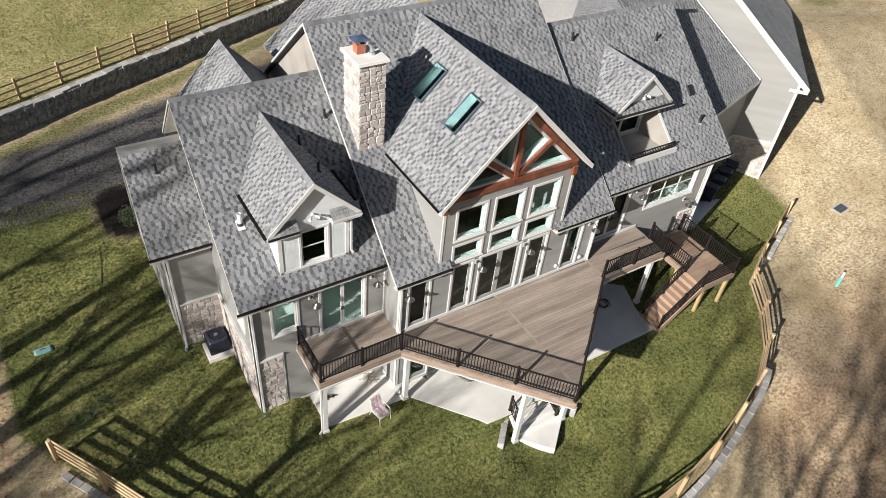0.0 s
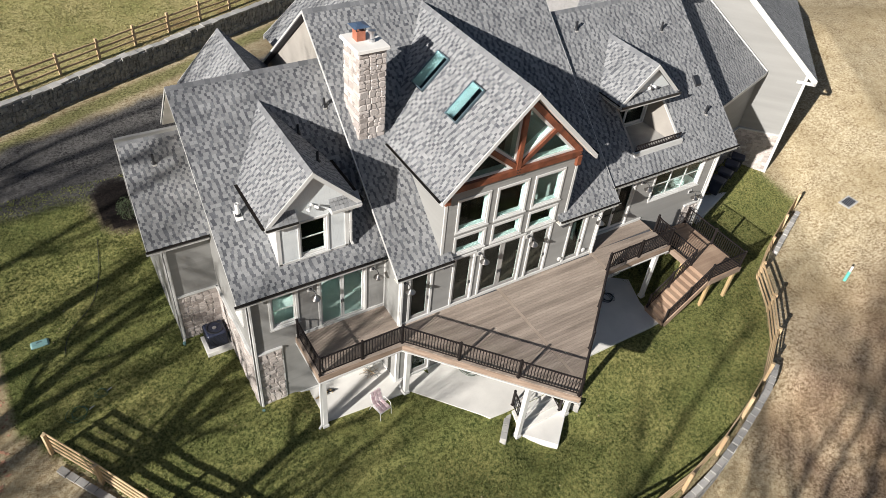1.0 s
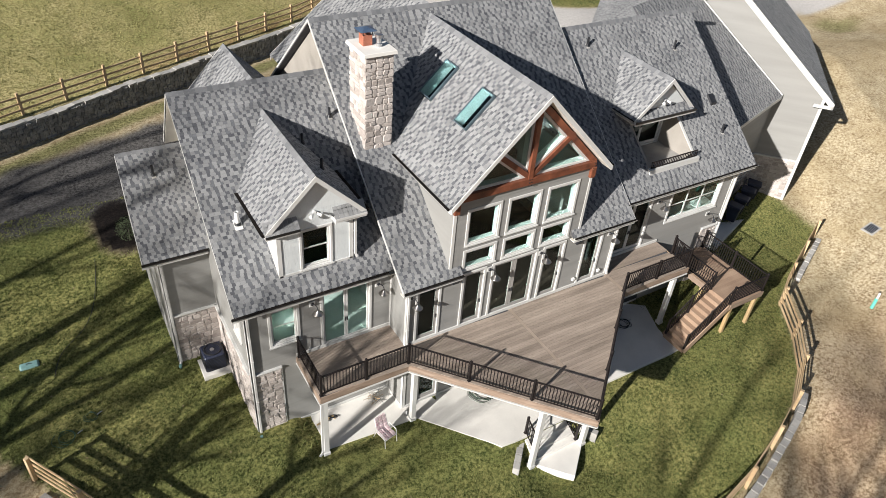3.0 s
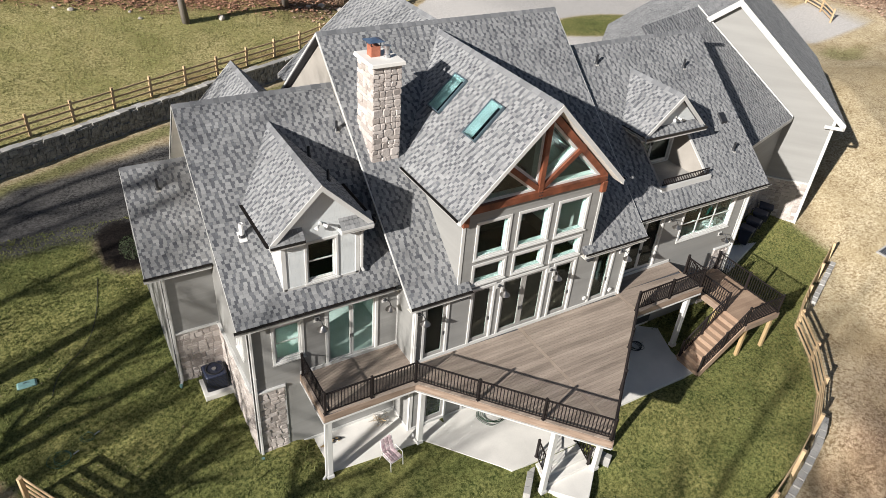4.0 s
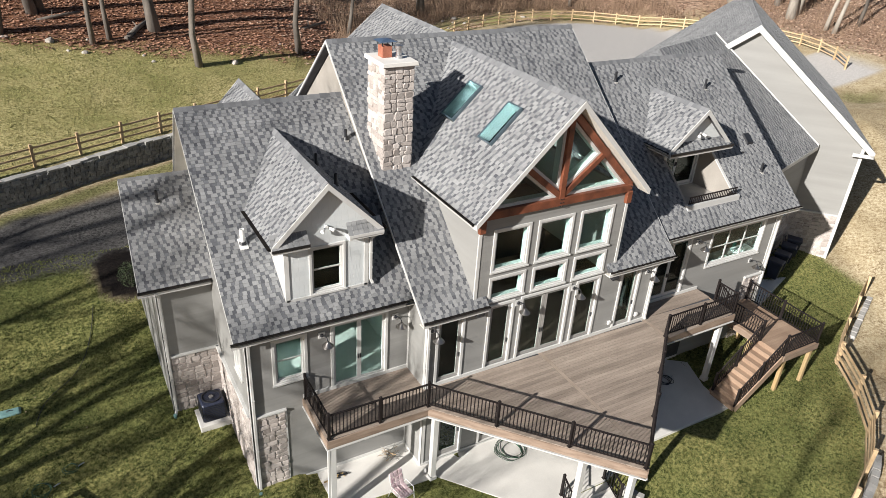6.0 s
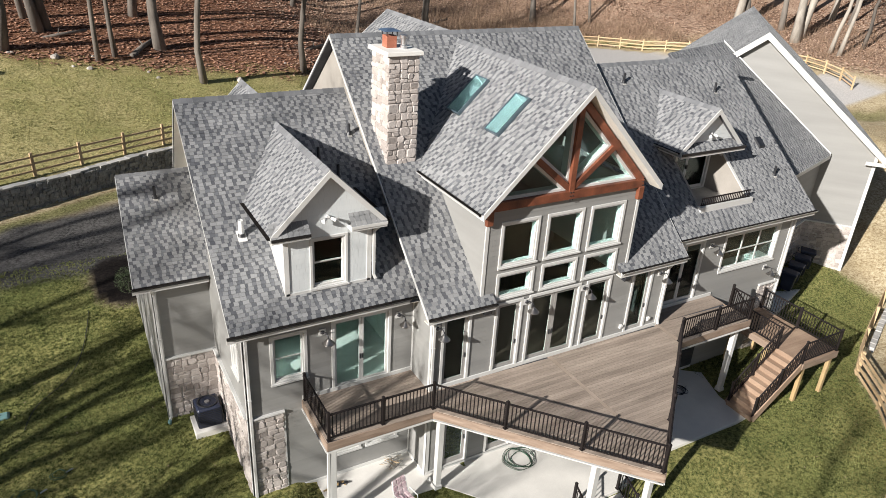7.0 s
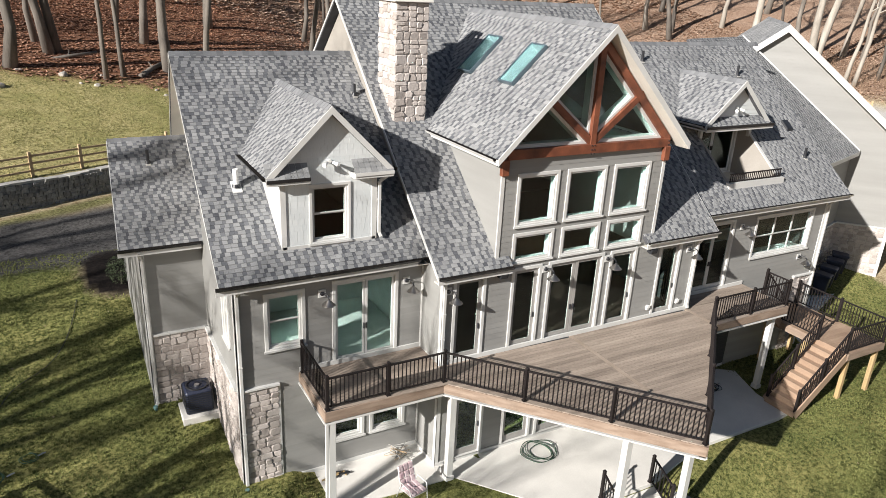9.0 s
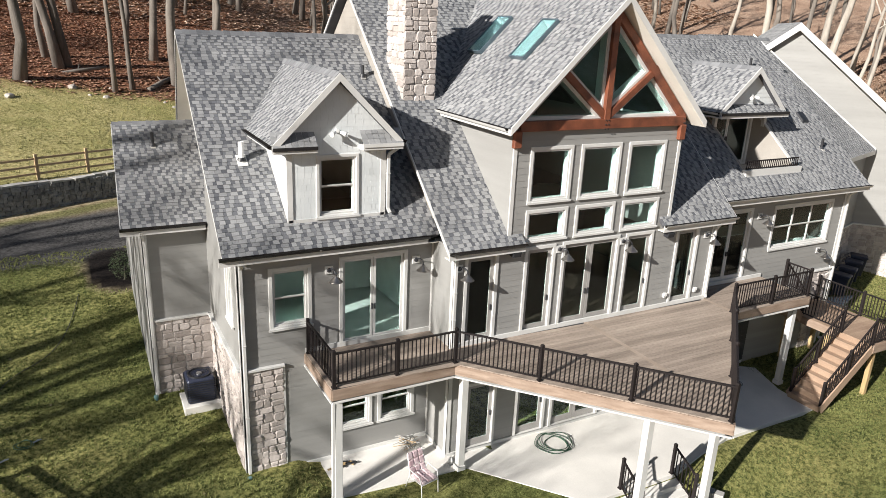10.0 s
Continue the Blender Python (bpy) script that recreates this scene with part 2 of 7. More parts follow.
# ---- mesh helpers ----
class Build:
    """A plain list of points and faces that becomes one mesh."""

    def __init__(self):
        self.v, self.f = [], []

    def add(self, pts, faces):
        k = len(self.v)
        self.v.extend(tuple(p) for p in pts)
        self.f.extend(tuple(k + i for i in f) for f in faces)
        return self

    def hexa(self, lo, hi):
        """Four points below and four above, in the same turn."""
        return self.add([*lo, *hi], [(3, 2, 1, 0), (4, 5, 6, 7), (0, 1, 5, 4), (1, 2, 6, 5), (2, 3, 7, 6), (3, 0, 4, 7)])

    def box(self, x0, x1, y0, y1, z0, z1, m=None):
        lo = [Vector(p) for p in ((x0, y0, z0), (x1, y0, z0), (x1, y1, z0), (x0, y1, z0))]
        hi = [Vector(p) for p in ((x0, y0, z1), (x1, y0, z1), (x1, y1, z1), (x0, y1, z1))]
        if m is not None:
            lo, hi = [m @ p for p in lo], [m @ p for p in hi]
        return self.hexa(lo, hi)

    def prism(self, pts, along):
        pts = [Vector(p) for p in pts]
        along = Vector(along)
        n = len(pts)
        nor = Vector((0, 0, 0))
        for i in range(n):
            nor += pts[i].cross(pts[(i + 1) % n])
        if nor.dot(along) > 0:
            pts = pts[::-1]
        top = [p + along for p in pts]
        faces = [tuple(range(n)), tuple(range(2 * n - 1, n - 1, -1))]
        faces += [((i + 1) % n, i, n + i, n + (i + 1) % n) for i in range(n)]
        return self.add([*pts, *top], faces)

    def bar(self, a, b, wide, high, up=(0, 0, 1)):
        """A straight bar of oblong section from a to b."""
        a, b = Vector(a), Vector(b)
        d = (b - a).normalized()
        s = d.cross(Vector(up))
        s = s.normalized() if s.length > 1e-5 else Vector((1, 0, 0))
        t = s.cross(d).normalized()
        s, t = s * wide / 2, t * high / 2
        return self.hexa([a - s - t, a + s - t, a + s + t, a - s + t], [b - s - t, b + s - t, b + s + t, b - s + t])

    def tube(self, pts, radii, sides=8, caps=True):
        rings = []
        pts = [Vector(p) for p in pts]
        for i, p in enumerate(pts):
            d = (pts[min(i + 1, len(pts) - 1)] - pts[max(i - 1, 0)]).normalized()
            s = d.orthogonal().normalized() if i == 0 else (s - d * s.dot(d)).normalized()
            t = d.cross(s)
            r = radii[i] if isinstance(radii, (list, tuple)) else radii
            rings.append([p + r * (math.cos(a) * s + math.sin(a) * t) for a in (2 * math.pi * k / sides for k in range(sides))])
        faces = [(i * sides + k, i * sides + (k + 1) % sides, (i + 1) * sides + (k + 1) % sides, (i + 1) * sides + k) for i in range(len(pts) - 1) for k in range(sides)]
        if caps:
            faces += [tuple(range(sides - 1, -1, -1)), tuple((len(pts) - 1) * sides + k for k in range(sides))]
        return self.add([p for r in rings for p in r], faces)

    def lathe(self, profile, centre, sides=16, m=None):
        pts = [Vector((r * math.cos(2 * math.pi * k / sides), r * math.sin(2 * math.pi * k / sides), z)) for r, z in profile for k in range(sides)]
        pts = [(m @ p if m is not None else p) + Vector(centre) for p in pts]
        faces = [(i * sides + k, i * sides + (k + 1) % sides, (i + 1) * sides + (k + 1) % sides, (i + 1) * sides + k) for i in range(len(profile) - 1) for k in range(sides)]
        return self.add(pts, faces)

    def weld(self, step=0.002):
        """Points that fall together become one."""
        seen, index, pts = {}, [], []
        for p in self.v:
            key = tuple(round(c / step) for c in p)
            if key not in seen:
                seen[key] = len(pts)
                pts.append(p)
            index.append(seen[key])
        faces = [tuple(index[i] for i in f) for f in self.f]
        self.v, self.f = pts, [f for f in faces if len(set(f)) == len(f)]
        return self

    def mesh(self, name):
        me = bpy.data.meshes.new(name)
        me.from_pydata(self.v, [], self.f)
        me.validate()
        me.update()
        return me


def part(name, built, material, parent=None, label="", soft=0.0, smooth=False):
    me = built.mesh(name) if isinstance(built, Build) else built
    if not me.materials:
        me.materials.append(material)
    ob = new(name, me)
    ob.parent = parent
    if smooth:
        me.polygons.foreach_set("use_smooth", [True] * len(me.polygons))
    if soft:
        bv = ob.modifiers.new("edges", "BEVEL")
        bv.width, bv.segments, bv.limit_method = soft, 1, "ANGLE"
    if label:
        tagged(ob, label)
    return ob


def thing(name, label, category, group="", kind="", at=(0, 0, 0)):
    ob = new(name)
    ob.location = at
    ob.empty_display_size = 0.2
    return tagged(ob, label, category, group, kind)


def frame_of(origin, right, out):
    """Axes on a wall: u to the right, v up, w outward."""
    u, w = Vector(right).normalized(), Vector(out).normalized()
    return Matrix.Translation(origin) @ Matrix((u, (0, 0, 1), w)).transposed().to_4x4()


def spans(loops, v):
    """The stretches of u inside the loops at height v."""
    xs = []
    for lp in loops:
        for (u0, v0), (u1, v1) in zip(lp, lp[1:] + lp[:1]):
            if (v0 <= v) != (v1 <= v):
                xs.append(u0 + (v - v0) * (u1 - u0) / (v1 - v0))
    xs.sort()
    return list(zip(xs[::2], xs[1::2]))

# ---- ground ----
PATIO = -3.5


def smooth(a, b, x):
    t = min(1.0, max(0.0, (x - a) / (b - a)))
    return t * t * (3 - 2 * t)


def back_line(x):
    """y of the long retaining wall behind the gravel drive, then of the fence round the turning circle."""
    if x < 8:
        return 24.35 + 0.455 * (x + 6.6)
    if x < 40:
        return 31.0 + 17.6 * math.sin((x - 8) / 32 * math.pi / 2)
    return 48.6 - 0.055 * (x - 40) ** 2


FENCE = [(-12.8, 2.68), (-11.13, 0.16), (-10.36, -1.17), (-8.4, -4.1), (-4.8, -6.9), (-0.6, -8.8), (3.6, -9.65), (6.7, -9.62), (9.89, -9.12), (13.3, -8.05), (15.1, -7.3), (16.84, -6.14), (18.4, -4.6), (19.9, -2.7), (23.0, -1.25), (26.2, 0.1)]


def inside_front(x, y):
    """How far a place lies within the curved front fence (metres, minus outside)."""
    best, side = 1e9, 1
    for (x0, y0), (x1, y1) in zip(FENCE, FENCE[1:]):
        dx, dy = x1 - x0, y1 - y0
        t = min(1.0, max(0.0, ((x - x0) * dx + (y - y0) * dy) / (dx * dx + dy * dy)))
        d = math.hypot(x - x0 - t * dx, y - y0 - t * dy)
        if d < best:
            best, side = d, (1 if dx * (y - y0) - dy * (x - x0) > 0 else -1)
    return best * side


def height(x, y):
    yard = -3.52 + 0.9 * smooth(1.0, 6.5, y) + 1.5 * smooth(6.5, 16.0, y) + 0.25 * smooth(16, 24, y)
    right = smooth(18, 30, x)
    yard += right * (0.5 * smooth(-4, 3, y) + 0.8 * smooth(3, 22, y))
    yard -= 0.72 * smooth(-3.0, -5.2, y) * (1 - smooth(7, 14, x)) * smooth(-4, 3, x)
    yard -= 0.24 * smooth(-3.3, -4.0, y) * smooth(2.4, 3.6, x) * smooth(6.9, 5.9, x) * smooth(-6.4, -5.2, y)
    yard -= 0.16 * smooth(-3.1, -2.6, y) * smooth(3.0, 4.2, x) * smooth(12.9, 12.2, x) * smooth(1.2, 0.6, y)
    yard += 0.22 * smooth(-3.4, -4.1, x) * smooth(-2.5, 0.8, y) * smooth(4.2, 2.2, y)
    low = inside_front(x, y)
    # bank that climbs from the lower yard to the level of the drive
    foot = 27.9 + 0.6 * (y - 3.5)
    bank = max(0.0, min(0.34 * (x - foot), 2.7 + 0.2 * min(0.0, y)))
    yard += max(0.0, bank * smooth(0.0, 2.5, x - foot)) * (1 - smooth(9, 17, y)) * smooth(-13, -8, y)
    drop = smooth(-0.05, -0.45, low) * 1.5 * smooth(-12.5, -9.0, x) * smooth(31, 20, x) * (1 - 0.85 * smooth(14.5, 18.0, x))
    z = yard - drop - 0.05 * max(0.0, -low - 1) * smooth(4, -4, y)
    if y > 10:
        by = back_line(min(x, 54))
        step_up = 1.25 * smooth(24, 10, x)
        past = max(0.0, y - by - 0.5)
        z = z + smooth(-0.05, 0.25, y - by) * step_up + 0.185 * past * smooth(0, 8, y - by)
    if x > 50:
        z += 0.15 * (x - 50) * smooth(-8, 15, y)
    far = max(0.0, math.hypot(x, y) - 130)
    return z - 0.06 * far + 0.04 * noise.noise((x * 0.35, y * 0.35, 0))


def zone_values(x, y):
    w = 0.35 * noise.noise((x * 0.6, y * 0.6, 3.1)) + 0.2 * noise.noise((x * 2.1, y * 2.1, 7.7))
    fr = inside_front(x, y)
    by = back_line(min(x, 54))
    left_edge = -13.9 + 0.02 * y
    green = smooth(-0.1, 0.1, fr + 0.2 * w) * smooth(left_edge - 0.1, left_edge + 0.15, x + 0.3 * w) * smooth(17, 15.6, y)
    green *= 1 - smooth(26.6, 27.6, x + 0.8 * w + 0.05 * y)
    green = max(green, smooth(0.9, 0.3, abs(y - by + 1.6 + 0.3 * w)) * smooth(12, 8, x) * 0.8)
    island = math.hypot((x - 33.5) / 5.2, (y - 29.0) / 2.6) - 1
    green = max(green, smooth(0.1, -0.1, island + 0.1 * w), 0.6 * smooth(2.0, 1.2, math.hypot((x - 49.5) * 0.8, (y - 16.5)) + w))
    meadow = smooth(0.1, 0.6, y - by) * smooth(60, 54, x) * 0.95
    leaf = smooth(-2.5, 2.0, y - max(38.0, by + 4.0) - 0.12 * max(0, -x) + 3.0 * w)
    leaf = max(leaf, smooth(57, 62, x + 3 * w) * smooth(-2, 10, y))
    pave = smooth(0.0, 0.2, by - 1.2 - y) * smooth(19, 20, x) * smooth(19, 20.5, y) * smooth(0.0, 0.12, island) * smooth(54, 53, x)
    pave = max(pave, smooth(0.1, -0.1, max(abs(x - 52.5) - 3.2, abs(y - 22.5) - 3.2)))
    leaf = max(leaf, 0.75 * smooth(-14.2, -15.0, x + w) * smooth(6, 2, y + 2 * w) * (0.5 + w))
    leaf = max(leaf, (0.55 + 0.7 * w) * smooth(-2.0, -9.0, y + 2 * w) * smooth(10, 15, x) * smooth(0.0, -1.5, fr))
    # unseen outer ground made dark leaf litter, so window reflections stay dark
    leaf = max(leaf, smooth(-16, -21, y + 3 * w), smooth(-17, -21, x + 3 * w) * smooth(16, 12, y))
    edge_near, edge_far = 14.75 + 0.03 * (x + 10), 21.3 + 0.3 * (x + 8)
    gravel = smooth(-0.4, 0.3, y - edge_near + w) * smooth(0.5, -0.4, y - edge_far + w) * smooth(8, 4, x)
    # near-black oval of ground beside the low wing
    darkpatch = smooth(0.1, -0.1, math.hypot((x + 7.5) / 1.3, (y - 14.0) / 1.9) - 1 + 0.15 * w)
    tan = smooth(6, 24, x + 4 * w)
    leaf = max(leaf, 0.75 * smooth(3.6, 1.0, y - by + 2.5 * w) * smooth(-7, -1, x) * smooth(0.2, 0.8, y - by) * smooth(0.35, 0.65, 0.5 + w))
    return green * (1 - darkpatch), meadow, leaf, gravel, darkpatch, pave, tan


def ground():
    def axis(lo, hi, fine_lo, fine_hi, step):
        a = [fine_lo + step * i for i in range(int((fine_hi - fine_lo) / step) + 1)]
        g, p = step, a[-1]
        while p < hi:
            g *= 1.16
            p += g
            a.append(p)
        g, p = step, a[0]
        while p > lo:
            g *= 1.16
            p -= g
            a.insert(0, p)
        return a

    xs, ys = axis(-900, 1200, -20, 42, 0.32), axis(-600, 1500, -14, 50, 0.32)
    v = [(x, y, height(x, y)) for y in ys for x in xs]
    n = len(xs)
    f = [(j * n + i, j * n + i + 1, (j + 1) * n + i + 1, (j + 1) * n + i) for j in range(len(ys) - 1) for i in range(n - 1)]
    me = bpy.data.meshes.new("ground")
    me.from_pydata(v, [], f)
    vals = [zone_values(x, y) for x, y, z in v]
    for k, nm in enumerate(("green", "meadow", "leaf", "gravel", "darkpatch", "pave", "tan")):
        a = me.attributes.new(nm, "FLOAT", "POINT")
        a.data.foreach_set("value", [c[k] for c in vals])
    me.polygons.foreach_set("use_smooth", [True] * len(f))
    ob = new("ground", me)
    me.materials.append(GROUND)
    return tagged(ob, "sloping yard of green lawn, tan dormant grass, gravel and leaf litter", "ground", kind="structure")


ground()

# ---- house ----
house = thing("house", "large grey lap-sided house with grey shingle roofs and cedar gable", "house")
rng = random.Random(4)


def shingles(roof, m, loops, singles=0, near=None):
    """Courses of tabs on a roof plane; m: u along the eave, v up the slope, w out of it."""
    top = max(v for lp in loops for u, v in lp)
    b, low, made, v, step = Build(), Build(), 0, 0.0, 0.122
    raised = True
    while v < top:
        for u0, u1 in spans(loops, min(v + step * 0.5, top - 1e-3)):
            u = u0 - rng.uniform(0, 1.6)
            raised = rng.random() < 0.55
            while u < u1:
                raised = not raised if rng.random() < 0.93 else raised
                wide = rng.uniform(0.10, 0.21) if raised else rng.uniform(0.06, 0.15)
                a, c = max(u, u0), min(u + wide - 0.006, u1)
                u += wide
                if c - a < 0.02:
                    continue
                t = rng.uniform(0.012, 0.016) if raised else rng.uniform(0.004, 0.006)
                drop = rng.uniform(0.01, 0.016) if raised else 0.0
                ve = min(v + step + 0.02, top)
                lo = [m @ Vector(p) for p in ((a, v - drop, 0.002), (c, v - drop, 0.002), (c, ve, 0.0), (a, ve, 0.0))]
                hi = [m @ Vector(p) for p in ((a, v - drop, t + 0.008), (c, v - drop, t + 0.008), (c, ve, 0.004), (a, ve, 0.004))]
                if made < singles and near and near[0] < a < near[1] and near[2] < v < near[3]:
                    part("shingle", Build().hexa(lo, hi), SHINGLE_ONE if raised else SHINGLE_ONE_LOW, roof)
                    made += 1
                else:
                    (b if raised else low).hexa(lo, hi)
        v += step
    tagged(part("shingle_field", b, SHINGLE, roof), kind="stuff")
    tagged(part("shingle_field", low, SHINGLE_LOW, roof), kind="stuff")


def roof_plane(name, eave, right, up, loops, label, singles=0, near=None, thick=0.1):
    """eave: a point on the eave line; up: the way up the slope; loops in metres along and up."""
    u, v = Vector(right).normalized(), Vector(up).normalized()
    w = u.cross(v).normalized()
    m = Matrix.Translation(Vector(eave)) @ Matrix((u, v, w)).transposed().to_4x4()
    base = Build()
    cuts = sorted({q for lp in loops for _, q in lp})
    for a, c in zip(cuts, cuts[1:]):
        if c - a < 1e-4:
            continue
        lo_s, hi_s = spans(loops, a + 1e-4), spans(loops, c - 1e-4)
        for (p0, p1), (q0, q1) in zip(lo_s, hi_s):
            pts = [(p0, a), (p1, a), (q1, c), (q0, c)]
            base.hexa([m @ Vector((x, y, -thick)) for x, y in pts], [m @ Vector((x, y, 0)) for x, y in pts])
    roof = part(name, base, FELT, house, label)
    shingles(roof, m, loops, singles, near)
    return roof, m


def ridge_cap(roof, a, b):
    """Overlapping folded caps along a ridge."""
    a, b = Vector(a), Vector(b)
    d = b - a
    n = max(1, int(d.length / 0.19))
    side = Vector((-d.y, d.x, 0)).normalized()
    for i in range(n):
        p, q = a + d * (i / n), a + d * ((i + 1.15) / n)
        lift = 0.045 if i % 2 else 0.038
        k = Build()
        for s in (-1, 1):
            e = side * 0.125 * s
            k.hexa([p + e + Vector((0, 0, -0.095)), p + Vector((0, 0, lift - 0.012)), q + Vector((0, 0, lift - 0.02)), q + e + Vector((0, 0, -0.105))],
                   [p + e + Vector((0, 0, -0.075)), p + Vector((0, 0, lift + 0.012)), q + Vector((0, 0, lift)), q + e + Vector((0, 0, -0.085))])
        part("ridge_cap", k, RIDGECAP, roof)


def edge_board(name, a, b, deep, thick, material, roof, drop=0.0, label=""):
    """A fascia or rake board hanging below the line a-b, cut plumb at both ends."""
    a, b, d = Vector(a) - Vector((0, 0, drop)), Vector(b) - Vector((0, 0, drop)), Vector((0, 0, -deep))
    flat = (b - a).to_2d().normalized()
    side = Vector((-flat.y, flat.x, 0)) * thick
    return part(name, Build().prism([a - side / 2, b - side / 2, b - side / 2 + d, a - side / 2 + d], side), material, roof, label)


def gutter(a, b, out, roof, color=None):
    """A K-profile gutter along an eave, dark inside."""
    a, b, o = Vector(a), Vector(b), Vector(out).normalized()
    k = Build()
    prof = [(0, 0), (0.0, -0.08), (0.07, -0.08), (0.10, -0.04), (0.125, 0), (0.11, 0), (0.085, -0.036), (0.06, -0.068), (0.012, -0.068), (0.012, 0)]
    k.prism([a + o * x + Vector((0, 0, z)) for x, z in prof], b - a)
    g = part("gutter", k, color or GUTTER, roof, "white metal eave gutter with a dark trough" if color else "black metal eave gutter")
    # near-black fill closes the hollow up to the lip
    part("trough", Build().prism([a + o * x + Vector((0, 0, z)) for x, z in ((0.004, 0.003), (0.004, -0.05), (0.08, -0.05), (0.117, 0.003))], b - a), TROUGHFILL, g)
    return g


def rise(slope):
    return math.sqrt(1 + slope * slope)


# main roof, ridge along x
MS, MY0, MZ0, MY1 = 0.868, -0.25, 2.88, 7.6
MZ1 = MZ0 + MS * (MY1 - MY0)
mr = rise(MS)
GX, GZ1, GX0, GZ0 = 4.58, 9.44, 1.15, 6.09
GS = (GZ1 - GZ0) / (GX - GX0)


def my(y):
    return (y - MY0) * mr


valley0 = MY0 + (GZ0 + GS * (1.65 - GX0) - MZ0) / MS
valley1 = MY0 + (GZ1 - MZ0) / MS
ML, MR = -0.3, 10.38
left_loop = [(ML, 0), (2.08, 0), (2.08, my(0)), (1.65, my(0)), (1.65, my(valley0)), (GX, my(valley1)), (GX, my(MY1)), (ML, my(MY1))]
right_loop = [(MR, 0), (7.2, 0), (7.2, my(0)), (7.6, my(0)), (7.6, my(valley0)), (GX, my(valley1)), (GX, my(MY1)), (MR, my(MY1))]
roof_main, _ = roof_plane("roof", (0, MY0, MZ0), (1, 0, 0), (0, 1, MS), [left_loop], "main grey shingle roof slope", 300, (-0.3, 1.6, 0, 4.5))
roof_main_right, _ = roof_plane("roof", (0, MY0, MZ0), (1, 0, 0), (0, 1, MS), [right_loop], "main grey shingle roof slope")
roof_back, _ = roof_plane("roof", (0, 2 * MY1 - MY0, MZ0), (-1, 0, 0), (0, -1, MS), [[(-MR, 0), (-ML, 0), (-ML, my(MY1)), (-MR, my(MY1))]], "back slope of the main roof")
ridge_cap(roof_main, (ML, MY1, MZ1), (MR, MY1, MZ1))
for x in (ML, MR):
    s = -1 if x == ML else 1
    edge_board("rake_board", (x + 0.012 * s, MY0, MZ0), (x + 0.012 * s, MY1, MZ1), 0.1, 0.03, TRIM, roof_main, -0.01)
    edge_board("rake_board", (x + 0.012 * s, 2 * MY1 - MY0, MZ0), (x + 0.012 * s, MY1, MZ1), 0.1, 0.03, TRIM, roof_back, -0.01)
for a, b in ((ML, 2.08), (7.2, MR)):
    edge_board("fascia", (a, MY0 - 0.01, MZ0 - 0.02), (b, MY0 - 0.01, MZ0 - 0.02), 0.2, 0.03, TRIM, roof_main)
    gutter((a, MY0 - 0.03, MZ0 + 0.01), (b, MY0 - 0.03, MZ0 + 0.01), (0, -1, 0), roof_main, None if a < 3 else TRIM)

# great-room gable roof, ridge along y
gr = rise(GS)
GY0 = -0.5
SKYLIGHTS = [(2.74, 3.86, 3.80, 4.62), (2.72, 3.83, 1.39, 2.18)]
glen = (GX - GX0) * gr
for s in (-1, 1):
    ex = GX + s * (GX - GX0)
    w0, w1 = (3.64 - GY0), (7.72 - GY0)
    if s < 0:
        lp = [(-w0, 0), (0, 0), (0, glen), (-w1, glen)]
        wells = [[(-(y1 - GY0), (a - GX0) * gr), (-(y0 - GY0), (a - GX0) * gr), (-(y0 - GY0), (b - GX0) * gr), (-(y1 - GY0), (b - GX0) * gr)] for a, b, y0, y1 in SKYLIGHTS]
        rf, _ = roof_plane("roof", (ex, GY0, GZ0), (0, -1, 0), (1, 0, GS), [lp, *wells], "steep shingle slope of the great-room gable", 300, (-2.2, 0, 0, 3.0))
        roof_gable = rf
    else:
        lp = [(0, 0), (w0, 0), (w1, glen), (0, glen)]
        rf, _ = roof_plane("roof", (ex, GY0, GZ0), (0, 1, 0), (-1, 0, GS), [lp], "steep shingle slope of the great-room gable")
    edge_board("rake_board", (ex, GY0 - 0.02, GZ0 + 0.02), (GX, GY0 - 0.02, GZ1 + 0.02), 0.2, 0.035, TRIM, rf)
    edge_board("fascia", (ex + 0.01 * s, GY0, GZ0 - 0.02), (ex + 0.01 * s, 3.7, GZ0 - 0.02), 0.15, 0.03, TRIM, rf)
    gutter((ex + 0.03 * s, GY0 + 0.05, GZ0), (ex + 0.03 * s, 3.7, GZ0), (s, 0, 0), rf, TRIM)
    # soffit under the rake
    inner = GX + s * (GX - GX0 - 0.02)
    part("soffit", Build().prism([(inner, GY0, GZ0 - 0.15), (GX, GY0, GZ1 - 0.15), (GX, 0.02, GZ1 - 0.15), (inner, 0.02, GZ0 - 0.15)], (0, 0, -0.03)), SOFFIT, rf)
ridge_cap(roof_gable, (GX, GY0, GZ1), (GX, 7.7, GZ1))

# left wing
LS, LY0, LZ0, LY1 = 0.805, 0.9, 3.04, 7.05
LZ1 = LZ0 + LS * (LY1 - LY0)
lr = rise(LS)
DX, DZ1, DZ0, DH, DYF = -2.7, 7.28, 5.57, 1.72, 1.33
DS = (DZ1 - DZ0) / DH


def ly(y):
    return (y - LY0) * lr


hole = [(-3.9, ly(1.62)), (-1.5, ly(1.62)), (-1.5, ly(4.4)), (-3.9, ly(4.4))]
roof_left, _ = roof_plane("roof", (0, LY0, LZ0), (1, 0, 0), (0, 1, LS), [[(-5.8, 0), (-0.02, 0), (-0.02, ly(LY1)), (-5.64, ly(LY1))], hole], "grey shingle roof of the bedroom wing", 300, (-5.8, -0.6, 0, 1.6))
